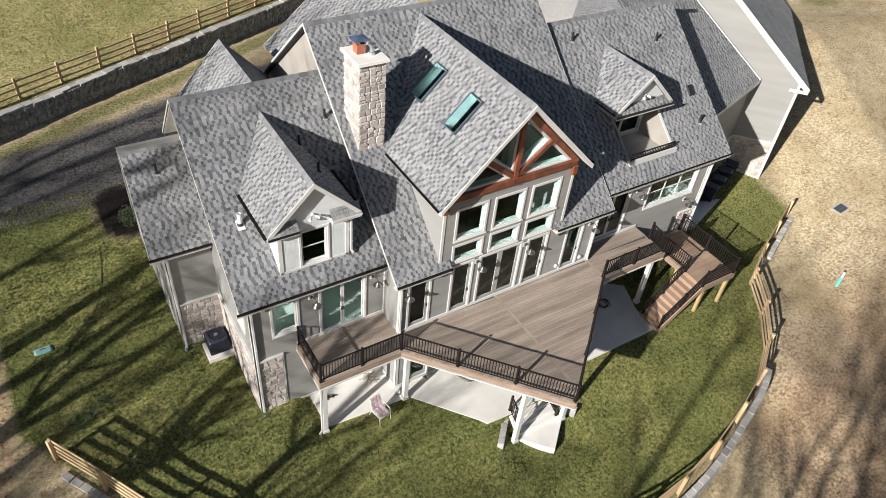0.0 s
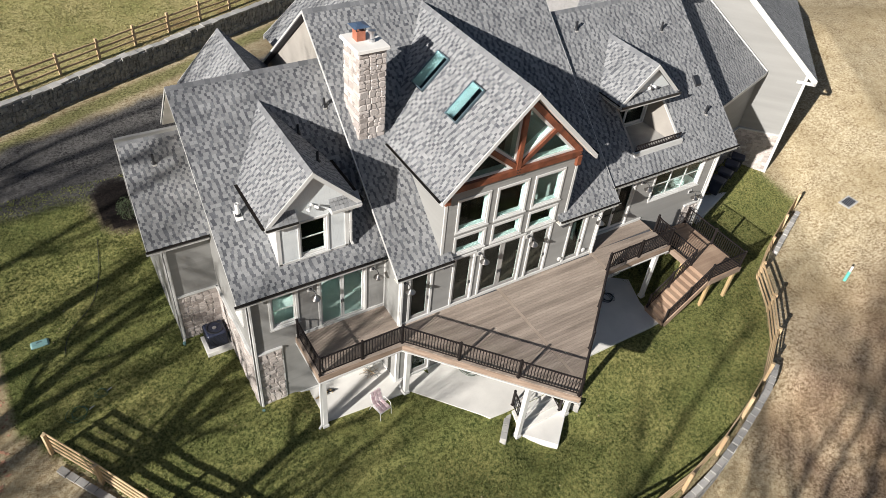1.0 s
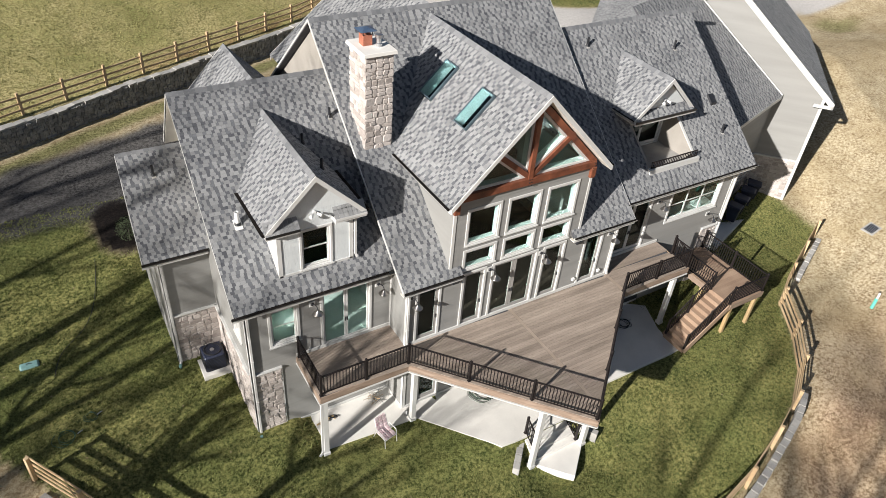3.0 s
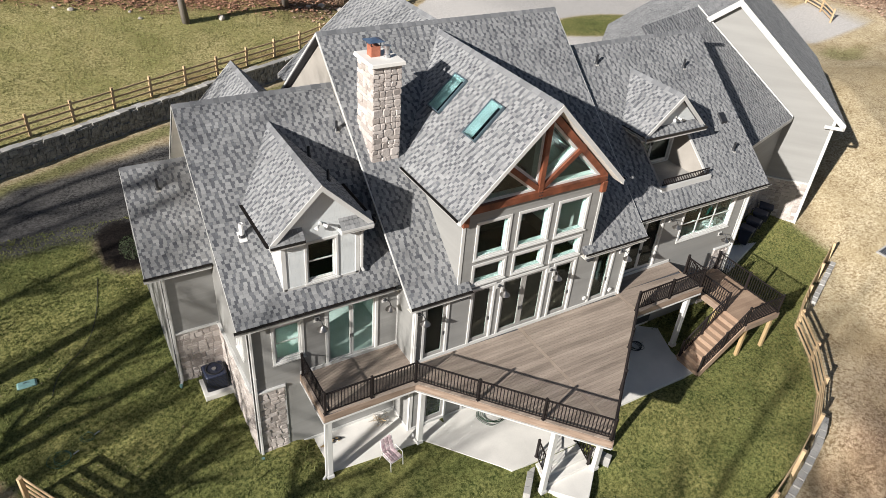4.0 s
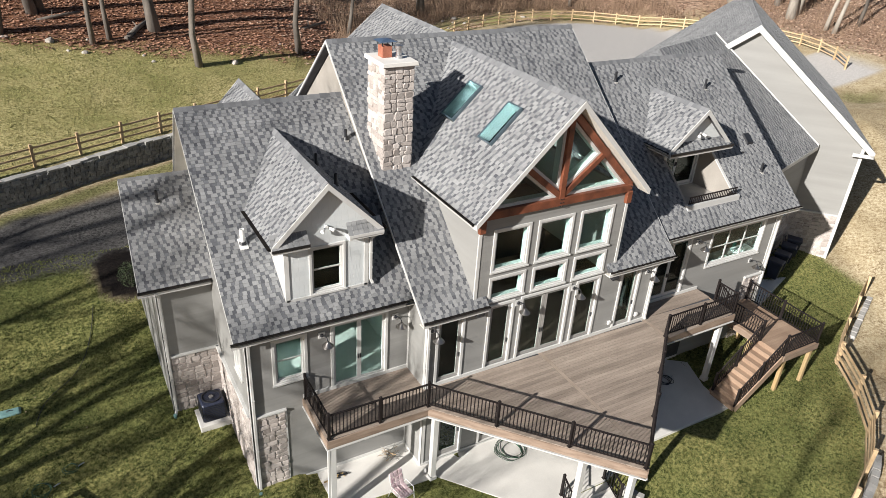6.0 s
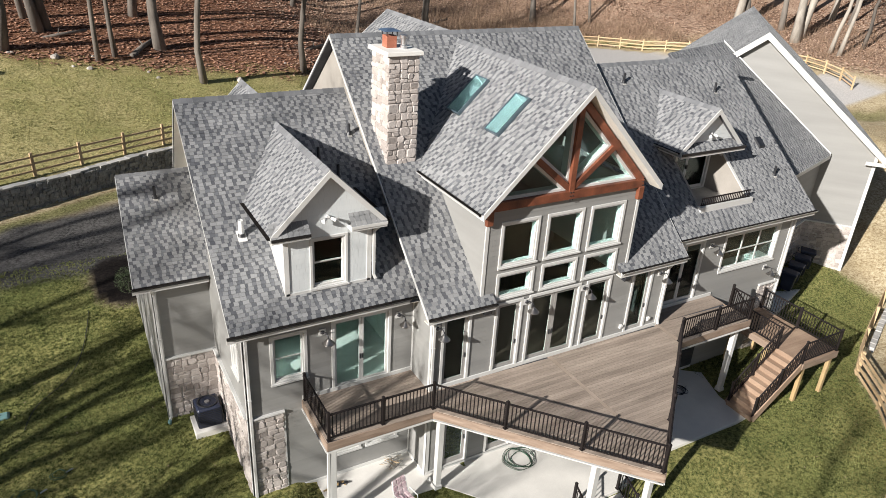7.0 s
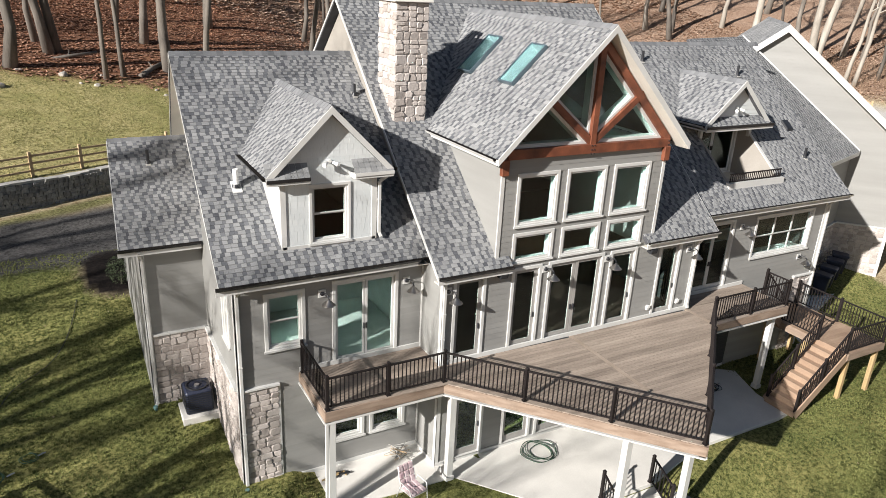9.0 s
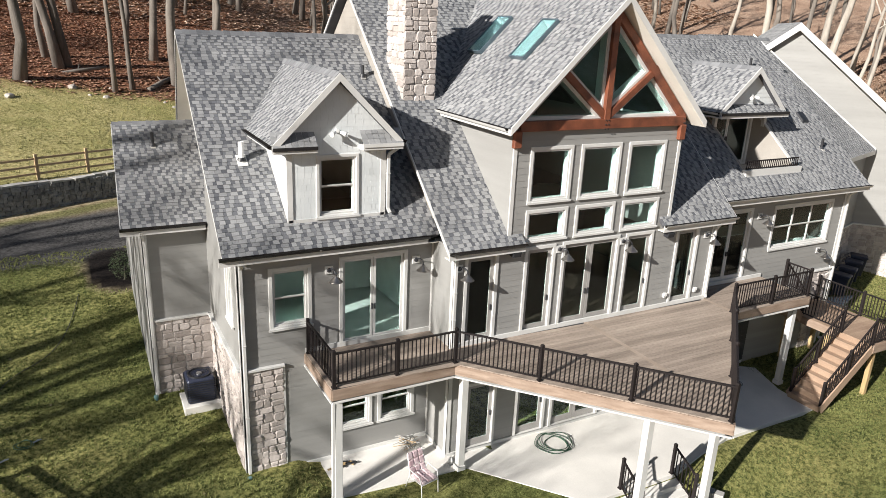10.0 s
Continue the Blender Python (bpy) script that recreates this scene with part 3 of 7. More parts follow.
roof_left_back, _ = roof_plane("roof", (0, 2 * LY1 - LY0, LZ0), (-1, 0, 0), (0, -1, LS), [[(0.02, 0), (5.05, 0), (5.64, ly(LY1)), (0.02, ly(LY1))]], "back slope of the bedroom wing")
ridge_cap(roof_left, (-5.64, LY1, LZ1), (-0.02, LY1, LZ1))
edge_board("rake_board", (-5.812, LY0, LZ0), (-5.652, LY1, LZ1), 0.05, 0.015, TRIM, roof_left, 0.03)
edge_board("rake_board", (-5.062, 2 * LY1 - LY0, LZ0), (-5.652, LY1, LZ1), 0.12, 0.02, TRIM, roof_left_back, 0.0)
edge_board("fascia", (-5.9, LY0 - 0.01, LZ0 - 0.02), (-0.35, LY0 - 0.01, LZ0 - 0.02), 0.2, 0.03, TRIM, roof_left)
for yy, xe in ((LY0, -5.78), (2 * LY1 - LY0, -5.03)):
    part("soffit", Build().prism([(xe, yy, LZ0 - 0.16), (-5.62, LY1, LZ1 - 0.16), (-4.4, LY1, LZ1 - 0.16), (-4.4, yy, LZ0 - 0.16)], (0, 0, -0.03)), SOFFIT, roof_left, "beige boarded eave underside")
gutter((-5.9, LY0 - 0.03, LZ0 + 0.01), (-0.33, LY0 - 0.03, LZ0 + 0.01), (0, -1, 0), roof_left)

# low wing at the far left
FS, FY0, FZ0, FY1 = 0.667, 5.2, 2.74, 8.8
FZ1 = FZ0 + FS * (FY1 - FY0)
fr_ = rise(FS)
roof_low, _ = roof_plane("roof", (0, FY0, FZ0), (1, 0, 0), (0, 1, FS), [[(-7.7, 0), (-4.45, 0), (-4.45, (FY1 - FY0) * fr_), (-7.47, (FY1 - FY0) * fr_)]], "shingle roof of the low side wing")
roof_low_back, _ = roof_plane("roof", (0, 2 * FY1 - FY0, FZ0), (-1, 0, 0), (0, -1, FS), [[(4.45, 0), (6.85, 0), (7.47, (FY1 - FY0) * fr_), (4.45, (FY1 - FY0) * fr_)]], "back slope of the low side wing")
ridge_cap(roof_low, (-7.47, FY1, FZ1), (-4.5, FY1, FZ1))
edge_board("rake_board", (-7.715, FY0, FZ0), (-7.485, FY1, FZ1), 0.1, 0.02, TRIM, roof_low, 0.02)
edge_board("rake_board", (-6.865, 2 * FY1 - FY0, FZ0), (-7.485, FY1, FZ1), 0.1, 0.02, TRIM, roof_low_back, 0.02)
edge_board("fascia", (-7.75, FY0 - 0.01, FZ0 - 0.02), (-5.45, FY0 - 0.01, FZ0 - 0.02), 0.2, 0.03, TRIM, roof_low)
gutter((-7.75, FY0 - 0.03, FZ0 + 0.01), (-5.45, FY0 - 0.03, FZ0 + 0.01), (0, -1, 0), roof_low)

# right wing with the recessed balcony
RS, RY0, RZ0, RY1, RX1 = 0.825, 0.3, 3.26, 6.5, 18.3
RZ1 = RZ0 + RS * (RY1 - RY0)
rr = rise(RS)


def ry_(y):
    return (y - RY0) * rr


BX0, BX1, BY0, BY1 = 12.12, 14.9, 1.1, 3.3
bal = [(BX0, ry_(BY0)), (BX1, ry_(BY0)), (BX1, ry_(BY1)), (BX0, ry_(BY1))]
roof_right, _ = roof_plane("roof", (0, RY0, RZ0), (1, 0, 0), (0, 1, RS), [[(10.02, 0), (RX1, 0), (RX1, ry_(RY1)), (10.02, ry_(RY1))], bal], "grey shingle roof of the kitchen wing with a cut-in balcony")
roof_right_back, _ = roof_plane("roof", (0, 2 * RY1 - RY0, RZ0), (-1, 0, 0), (0, -1, RS), [[(-RX1, 0), (-10.02, 0), (-10.02, ry_(RY1)), (-RX1, ry_(RY1))]], "back slope of the kitchen wing")
ridge_cap(roof_right, (10.02, RY1, RZ1), (RX1 + 0.6, RY1, RZ1))
edge_board("fascia", (10.3, RY0 - 0.01, RZ0 - 0.02), (RX1, RY0 - 0.01, RZ0 - 0.02), 0.2, 0.03, TRIM, roof_right)
gutter((10.3, RY0 - 0.03, RZ0 + 0.01), (RX1, RY0 - 0.03, RZ0 + 0.01), (0, -1, 0), roof_right, TRIM)
edge_board("rake_board", (RX1 + 0.015, RY0, RZ0), (RX1 + 0.015, RY1, RZ1), 0.12, 0.03, GUTTER, roof_right, 0.02)

# connector and the garage, which is turned
GE = Vector((0.68, -0.733, 0)).normalized()
GN = Vector((0.733, 0.68, 0)).normalized()
GA = Vector((22.42, 7.6, 9.12))
GHALF, GSL = 6.9, 0.805
CU, CV, CS = Vector((0.956, 0.29, 0)), Vector((-0.29, 0.956, 0)), 0.88
CO = Vector((25.4, 4.55, 3.5))
roof_link, _ = roof_plane("roof", CO, CU, CV + Vector((0, 0, CS)), [[(-8.4, 0), (0, 0), (-2.75, 7.5), (-8.4, 7.5)]], "shingle roof of the link to the garage")
edge_board("fascia", CO - CU * 7.3 - CV * 0.01, CO - CV * 0.01, 0.2, 0.03, TRIM, roof_link)
edge_board("flashing", CO + Vector((0, 0, 0.1)), CO - CU * 2.75 + CV * 7.5 / rise(CS) + Vector((0, 0, 0.1 + CS * 7.5 / rise(CS))), 0.08, 0.05, TRIM, roof_link)
GL = 12.0
for s in (-1, 1):
    tip = GA + GE * GHALF * s - Vector((0, 0, GSL * GHALF))
    ln_ = GHALF * rise(GSL)
    if s > 0:
        rf, _ = roof_plane("roof", tip, GN, -GE + Vector((0, 0, GSL)), [[(0, 0), (GL, 0), (GL, ln_), (0, ln_)]], "shingle slope of the garage roof")
        roof_garage = rf
    else:
        rf, _ = roof_plane("roof", tip, -GN, GE + Vector((0, 0, GSL)), [[(-GL, 0), (0, 0), (0, ln_), (-GL, ln_)]], "shingle slope of the garage roof")
    o = -GN * 0.02 + Vector((0, 0, 0.02))
    edge_board("rake_board", tip + o, GA + o, 0.34, 0.04, TRIM, rf)
    inn = GN * 0.36
    part("soffit", Build().prism([tip - Vector((0, 0, 0.17)), GA - Vector((0, 0, 0.17)), GA + inn - Vector((0, 0, 0.17)), tip + inn - Vector((0, 0, 0.17))], (0, 0, -0.03)), SOFFIT, rf)
ridge_cap(roof_garage, GA, GA + GN * GL)
# small boxed eave return at the garage corner
tipR = GA + GE * GHALF - Vector((0, 0, GSL * GHALF))
k = Build()
k.prism([tipR + GN * 0.02 + Vector((0, 0, -0.3)), tipR - GE * 1.0 + GN * 0.02 + Vector((0, 0, -0.3)), tipR - GE * 1.0 + GN * 0.02 + Vector((0, 0, -0.12)), tipR + GN * 0.02 + Vector((0, 0, -0.12))], -GN * 0.06)
part("eave_return", k, TRIM, roof_garage)

# cross gable behind the main ridge and the small one behind the bedroom wing
for cx, z1, y0, y1, half, slope, nm in ((5.0, 9.5, 7.75, 14.4, 4.6, 0.84, "front cross gable"), (-2.17, 7.2, 8.2, 12.5, 2.0, 1.05, "small front gable")):
    for s in (-1, 1):
        ln_ = half * rise(slope)
        e = (cx + s * half, y1, z1 - slope * half)
        if s < 0:
            rf, _ = roof_plane("roof", e, (0, -1, 0), (1, 0, slope), [[(0, 0), (y1 - y0, 0), (y1 - y0, ln_), (0, ln_)]], "shingle slope of the " + nm)
        else:
            rf, _ = roof_plane("roof", e, (0, 1, 0), (-1, 0, slope), [[(y0 - y1, 0), (0, 0), (0, ln_), (y0 - y1, ln_)]], "shingle slope of the " + nm)
        edge_board("rake_board", (e[0], y1 + 0.02, e[2] + 0.02), (cx, y1 + 0.02, z1 + 0.02), 0.25, 0.03, TRIM, rf)
    ridge_cap(rf, (cx, y1, z1), (cx, y0, z1))


# ---- walls ----
def wall(name, m, loop, holes=(), material=None, label="", course=0.178, boards=True, thick=0.16, lip=0.013):
    """A lapped-board wall in the axes of m, with oblong openings (u0, u1, v0, v1)."""
    material = material or SIDING
    v_lo, v_hi = min(v for u, v in loop), max(v for u, v in loop)
    cuts = {v for u, v in loop} | {q for h in holes for q in h[2:]}
    q = v_lo
    while q < v_hi:
        cuts.add(q)
        q += course
    cuts = sorted(c for c in cuts if v_lo <= c <= v_hi)
    core, joined, pieces = Build(), Build(), []
    for a, c in zip(cuts, cuts[1:]):
        if c - a < 0.004:
            continue
        mid = (a + c) / 2
        lo_s, hi_s = spans([loop], a + 1e-4), spans([loop], c - 1e-4)
        for (p0, p1), (q0, q1) in zip(lo_s, hi_s):
            segs = [(p0, p1, q0, q1)]
            for h0, h1, g0, g1 in holes:
                if not g0 < mid < g1:
                    continue
                nxt = []
                for s0, s1, r0, r1 in segs:
                    if h1 <= min(s0, r0) or h0 >= max(s1, r1):
                        nxt.append((s0, s1, r0, r1))
                        continue
                    if h0 > s0:
                        nxt.append((s0, h0, r0, h0))
                    if h1 < s1:
                        nxt.append((h1, s1, h1, r1))
                segs = nxt
            k = math.floor((a - v_lo) / course + 1e-6)
            wa = lip - (lip - 0.005) * ((a - v_lo) / course - k)
            wc = lip - (lip - 0.005) * min(1.0, (c - v_lo) / course - k)
            for s0, s1, r0, r1 in segs:
                if max(s1 - s0, r1 - r0) < 0.02:
                    continue
                quad = [(s0, a), (s1, a), (r1, c), (r0, c)]
                core.hexa([m @ Vector((x, y, -thick)) for x, y in quad], [m @ Vector((x, y, 0)) for x, y in quad])
                front = [(s0, a, wa), (s1, a, wa), (r1, c, wc), (r0, c, wc)]
                pieces.append(([m @ Vector((x, y, 0.0)) for x, y in quad], [m @ Vector(p) for p in front]))
    w = part(name, core.weld(), material, house, label)
    if boards:
        for lo, hi in pieces:
            part("siding_board", Build().hexa(lo, hi), material, w)
    else:
        for lo, hi in pieces:
            joined.hexa(lo, hi)
        tagged(part("lap_siding", joined, material, w), kind="stuff")
    return w


def rect(x0, x1, z0, z1):
    return [(x0, z0), (x1, z0), (x1, z1), (x0, z1)]


def ring(b, m, o, i, w0, w1):
    """A four-sided frame in one piece: outer and inner oblong (u0, u1, v0, v1)."""
    def four(q, w):
        return [m @ Vector(p) for p in ((q[0], q[2], w), (q[1], q[2], w), (q[1], q[3], w), (q[0], q[3], w))]
    pts = four(o, w0) + four(i, w0) + four(o, w1) + four(i, w1)
    faces = []
    for a in range(4):
        c = (a + 1) % 4
        faces += [(8 + a, 8 + c, 12 + c, 12 + a), (c, a, 4 + a, 4 + c), (a, c, 8 + c, 8 + a), (4 + c, 4 + a, 12 + a, 12 + c)]
    return b.add(pts, faces)


def window(m, u0, u1, v0, v1, cols=1, rows=1, casing=0.1, parent=None, label="", name="window", inset=0.055, sash=0.05, sill=True):
    """Casing, frame, sashes and panes; the oblong is the casing's outside."""
    parent = parent or house
    k = Build()
    c = casing
    low = c * 0.8 if sill else 0.05
    ring(k, m, (u0, u1, v0, v1), (u0 + c, u1 - c, v0 + low, v1 - c), -0.02, 0.04)
    win = part(name, k, TRIM, parent, label, 0.006)
    if sill:
        part("window_sill", Build().box(u0 - 0.03, u1 + 0.03, v0 - 0.025, v0 + 0.03, 0.04, 0.075, m), TRIM, win)
    a0, a1, b0, b1 = u0 + c, u1 - c, v0 + (c * 0.8 if sill else 0.05), v1 - c
    f = Build()
    s = sash
    if cols == 1 and rows == 1:
        s, inset = 0.018, 0.004
        ring(f, m, (a0 - 0.01, a1 + 0.01, b0 - 0.01, b1 + 0.01), (a0 + 0.02, a1 - 0.02, b0 + 0.02, b1 - 0.02), -0.24, -0.05)
        part("reveal", f, REVEAL, win, "white painted window reveal")
        f = Build()
        ring(f, m, (a0, a1, b0, b1), (a0 + s, a1 - s, b0 + s, b1 - s), -0.05, 0.01)
    else:
        ring(f, m, (a0, a1, b0, b1), (a0 + s, a1 - s, b0 + s, b1 - s), -0.14, -0.01)
    part("window_frame", f, TRIM, win)
    wide, high = (a1 - a0 - 2 * s) / cols, (b1 - b0 - 2 * s) / rows
    for i in range(cols):
        for j in range(rows):
            p0, p1 = a0 + s + i * wide, a0 + s + (i + 1) * wide
            q0, q1 = b0 + s + j * high, b0 + s + (j + 1) * high
            dep = inset + (0.025 if j == 0 and rows > 1 else 0)
            r = Build()
            t = 0.032
            ring(r, m, (p0, p1, q0, q1), (p0 + t, p1 - t, q0 + t, q1 - t), -dep - 0.03, -dep + 0.01)
            sh = part("sash", r, TRIM, win)
            g = part("pane", Build().box(p0 + t, p1 - t, q0 + t, q1 - t, -dep - 0.016, -dep - 0.008, m), GLASS, win)
            g.visible_shadow = False
    return win


DOORGREY = mat("door_grey", (0.27, 0.262, 0.25), (0.35, 0.34, 0.325), 1.0, 0.5)


def door(m, u0, u1, v0, v1, leaves=1, label="", casing=0.1, stile=0.11, leaf=None):
    """A glazed door with casing, stiles and one long light a leaf."""
    k = Build()
    c = casing
    ring(k, m, (u0, u1, v0, v1), (u0 + c, u1 - c, v0 + 0.04, v1 - c), -0.05, 0.045)
    d = part("door", k, TRIM, house, label, 0.006)
    wide = (u1 - u0 - 2 * c) / leaves
    for i in range(leaves):
        a, b = u0 + c + i * wide + 0.008, u0 + c + (i + 1) * wide - 0.008
        z0, z1 = v0 + 0.045, v1 - c - 0.01
        r = Build()
        ring(r, m, (a, b, z0, z1), (a + stile, b - stile, z0 + stile * 2.0, z1 - stile), -0.075, -0.03)
        part("door_leaf", r, leaf or DOORGREY, d, "", 0.004)
        g = part("pane", Build().box(a + stile, b - stile, z0 + stile * 2.0, z1 - stile, -0.058, -0.05, m), GLASS, d)
        g.visible_shadow = False
        hx = b - stile * 0.5 if i % 2 == 0 else a + stile * 0.5
        part("door_handle", Build().box(hx - 0.015, hx + 0.015, v0 + 0.95, v0 + 1.12, -0.03, 0.02, m), RUBBER, d, "", 0.005)
    return d


EAVE_IN = 0.12
# bedroom wing front, y = 1.3
FL_ = frame_of((0, 1.3, 0), (1, 0, 0), (0, -1, 0))
L_open = [(-4.65, -3.52, 0.8, 2.5), (-2.76, -0.77, 0.0, 2.58), (-2.92, -1.78, -2.64, -1.3), (-1.61, -0.44, -2.64, -1.3)]
wall_left = wall("wall", FL_, rect(-5.39, 0.0, PATIO - 0.3, 2.9), [(a + .06, b - .06, c + .03, d - .06) for a, b, c, d in L_open], label="grey lap-sided wall of the bedroom wing")
window(FL_, *L_open[0], 1, 2, label="white double-hung window in grey siding")
door(FL_, *L_open[1], 2, label="white two-panel sliding patio door", stile=0.07, leaf=TRIM)
window(FL_, *L_open[2], 1, 2, label="white double-hung window under the deck")
window(FL_, *L_open[3], 1, 2, label="white double-hung window under the deck")
# return wall between bedroom wing and great room, x = 0
FRET = frame_of((0, 0, 0), (0, -1, 0), (-1, 0, 0))
wall("wall", FRET, rect(-1.3, 0.0, PATIO - 0.1, 2.85), boards=False, label="short grey lap-sided return wall")
# great room front, y = 0
FG = frame_of((0, 0, 0), (1, 0, 0), (0, -1, 0))
G_win = [(2.16, 3.6), (3.87, 5.33), (5.6, 7.06)]
G_doors = [(0.31, 1.38, 2.66, 1), (2.24, 3.3, 2.68, 1), (3.54, 5.68, 2.7, 2), (5.92, 7.04, 2.7, 1), (8.03, 9.05, 2.64, 1)]
G_low = [(0.55, 1.62, -3.42, -1.25), (2.3, 3.45, -3.42, -1.25), (3.62, 5.6, -3.42, -1.25)]
holes = [(a + .06, b - .06, 4.0, 5.44) for a, b in G_win] + [(a + .06, b - .06, 2.9, 3.69) for a, b in G_win]
holes += [(a + .06, b - .06, 0.0, z - .06) for a, b, z, n in G_doors] + [(a + .06, b - .06, c, d - .06) for a, b, c, d in G_low]
outline = [(0, PATIO - 0.1), (9.75, PATIO - 0.1), (9.75, 2.85), (7.6, 2.85), (7.6, 5.93), (1.65, 5.93), (1.65, 2.85), (0, 2.85)]
wall_great = wall("wall", FG, outline, holes, label="grey lap-sided great-room wall with stacked windows")
for a, b in G_win:
    window(FG, a, b, 3.94, 5.5, label="large square white-trimmed fixed window")
    window(FG, a, b, 2.83, 3.75, label="low white-trimmed transom window")
for a, b, z, n in G_doors:
    door(FG, a, b, 0.0, z, n, label="white-trimmed glazed french doors" if n == 2 else "white-trimmed full-light glazed door")
for a, b, c, d in G_low:
    door(FG, a, b, c, d, 2 if b - a > 1.5 else 1, label="glazed walk-out door under the deck")
# kitchen wing front, y = 0.79
FK = frame_of((0, 0.79, 0), (1, 0, 0), (0, -1, 0))
K_open = [(13.66, 17.04, 1.0, 2.71), (10.55, 12.52, 0.08, 2.74)]
wall_right = wall("wall", FK, rect(9.75, 17.78, PATIO - 0.3, 3.1), [(a + .06, b - .06, c + .03, d - .06) for a, b, c, d in K_open], label="grey lap-sided wall of the kitchen wing")
window(FK, *K_open[0], 3, 2, label="white triple double-hung window")
door(FK, *K_open[1], 2, label="white sliding patio door in the shade", stile=0.07, leaf=TRIM)
FKR = frame_of((9.75, 0, 0), (0, 1, 0), (1, 0, 0))
wall("wall", FKR, rect(0.0, 0.79, PATIO - 0.1, 2.9), boards=False, label="short grey return wall beside the kitchen")
# kitchen wing right end
FKE = frame_of((17.78, 0.79, 0), (0, 1, 0), (1, 0, 0))
wall("wall", FKE, [(0, PATIO - 0.3), (11.4, PATIO - 0.3), (11.4, 3.0), (RY1 - 0.79, RZ1 - 0.35), (0, 3.0)], boards=False, label="end wall of the kitchen wing")
# bedroom wing left side with gable, x = -5.39
FS_ = frame_of((-5.39, 0, 0), (0, -1, 0), (-1, 0, 0))
FS2 = frame_of((-4.42, 0, 0), (0, -1, 0), (-1, 0, 0))
wall("wall", FS2, [(-13.0, 1.0), (-5.4, 1.0), (-5.4, LZ0 + LS * (5.4 - LY0) - 0.2), (-LY1, LZ1 - 0.2), (-13.0, LZ0 - 0.1)], boards=False, material=SOFFIT, label="cream gable of the bedroom wing above the low roof")
wall_side = wall("wall", FS_, [(-5.56, PATIO), (-1.3, PATIO - 0.2), (-1.3, 2.95), (-5.25, LZ0 + LS * (5.25 - LY0) - 0.3), (-5.25, 2.6), (-5.56, 2.6)], [(-2.79, -2.06, 0.73, 2.34)], label="grey lap-sided gable wall of the bedroom wing", boards=False)
window(FS_, -2.85, -2.0, 0.7, 2.4, 1, 2, label="narrow white double-hung window in the side wall")
# main roof left gable end above the bedroom wing, x = 0
FM = frame_of((0.0, 0, 0), (0, -1, 0), (-1, 0, 0))
wall("wall", FM, [(-15.4, 2.5), (-1.3, 2.5), (-1.3, MZ0 + MS * 1.4 - 0.1), (-MY1, MZ1 - 0.2), (-15.4, 2.9)], boards=False, material=CHEEK, label="cream gable end above the bedroom wing")
# main roof right gable end above the kitchen wing
FMR = frame_of((9.75, 0, 0), (0, 1, 0), (1, 0, 0))
wall("wall", FMR, [(0.8, 2.5), (15.4, 2.5), (15.4, 2.9), (MY1, MZ1 - 0.2), (0.8, MZ0 + MS * 1.05 - 0.2)], boards=False, label="gable end above the kitchen wing")
# great-room gable side walls above the lower roof
for x, s in ((1.65, -1), (7.6, 1)):
    fm = frame_of((x, 0, 0), (0, -s * -1.0 if s > 0 else -1.0, 0), (s, 0, 0))
    pts = [(0, 2.6), (s * 4.3, 2.6), (s * 4.3, 6.0), (0, 6.0)]
    wall("wall", fm, pts, boards=False, label="side wall of the great-room gable")
# low wing
FW = frame_of((0, 5.56, 0), (1, 0, 0), (0, -1, 0))
wall_low = wall("wall", FW, rect(-7.15, -5.38, -3.2, 2.62), label="grey lap-sided wall of the low side wing")
FW2 = frame_of((-7.15, 0, 0), (0, -1, 0), (-1, 0, 0))
wall("wall", FW2, [(-12.2, -2.6), (-5.56, -3.2), (-5.56, 2.6), (-8.8, 4.8), (-12.2, 2.6)], boards=False, label="gable end of the low side wing")
# back wall closing the house
FB = frame_of((0, 13.2, 0), (-1, 0, 0), (0, 1, 0))
wall("wall", FB, rect(-17.6, 7.15, -3.0, 2.7), boards=False, label="front wall of the house")
part("wall", Build().box(-2.4 - 2.17 + 2.3, 0.0, 12.2, 12.3, 1, 5), SIDING, house)
FB2 = frame_of((5.0, 14.1, 0), (-1, 0, 0), (0, 1, 0))
wall("wall", FB2, [(-4.3, -2), (4.3, -2), (4.3, 5.7), (0, 9.2), (-4.3, 5.7)], boards=False, label="front cross-gable wall")
# link and garage
FLK = frame_of(CO + CV * 0.35 - Vector((0, 0, CO.z)), CU, -CV)
wall("wall", FLK, rect(-8.0, 0.2, -3.4, 3.3), boards=False, label="shaded wall of the link to the garage")
GO = GA + GN * 0.36
GO.z = 0
FGA = frame_of(GO, GE, -GN)
hw = GHALF - 0.45
gtop = GA.z - 0.2
wall_garage = wall("wall", FGA, [(-hw, -3.5), (hw, -3.5), (hw, gtop - GSL * hw), (0, gtop), (-hw, gtop - GSL * hw)], boards=False, label="tall pale grey lap-sided gable wall of the garage")
GO2 = GO + GE * hw
wall("wall", frame_of(GO2, GN, GE), rect(0, GL - 0.5, -3.5, gtop - GSL * hw), boards=False, label="side wall of the garage")
GO3 = GO - GE * hw
wall("wall", frame_of(GO3, -GN, -GE), rect(-GL + 0.5, 0, -3.5, gtop - GSL * hw), boards=False, label="side wall of the garage")
GO4 = GO + GN * (GL - 0.5)
wall("wall", frame_of(GO4, -GE, GN), [(-hw, -3.5), (hw, -3.5), (hw, gtop - GSL * hw), (0, gtop), (-hw, gtop - GSL * hw)], boards=False, label="front gable wall of the garage")

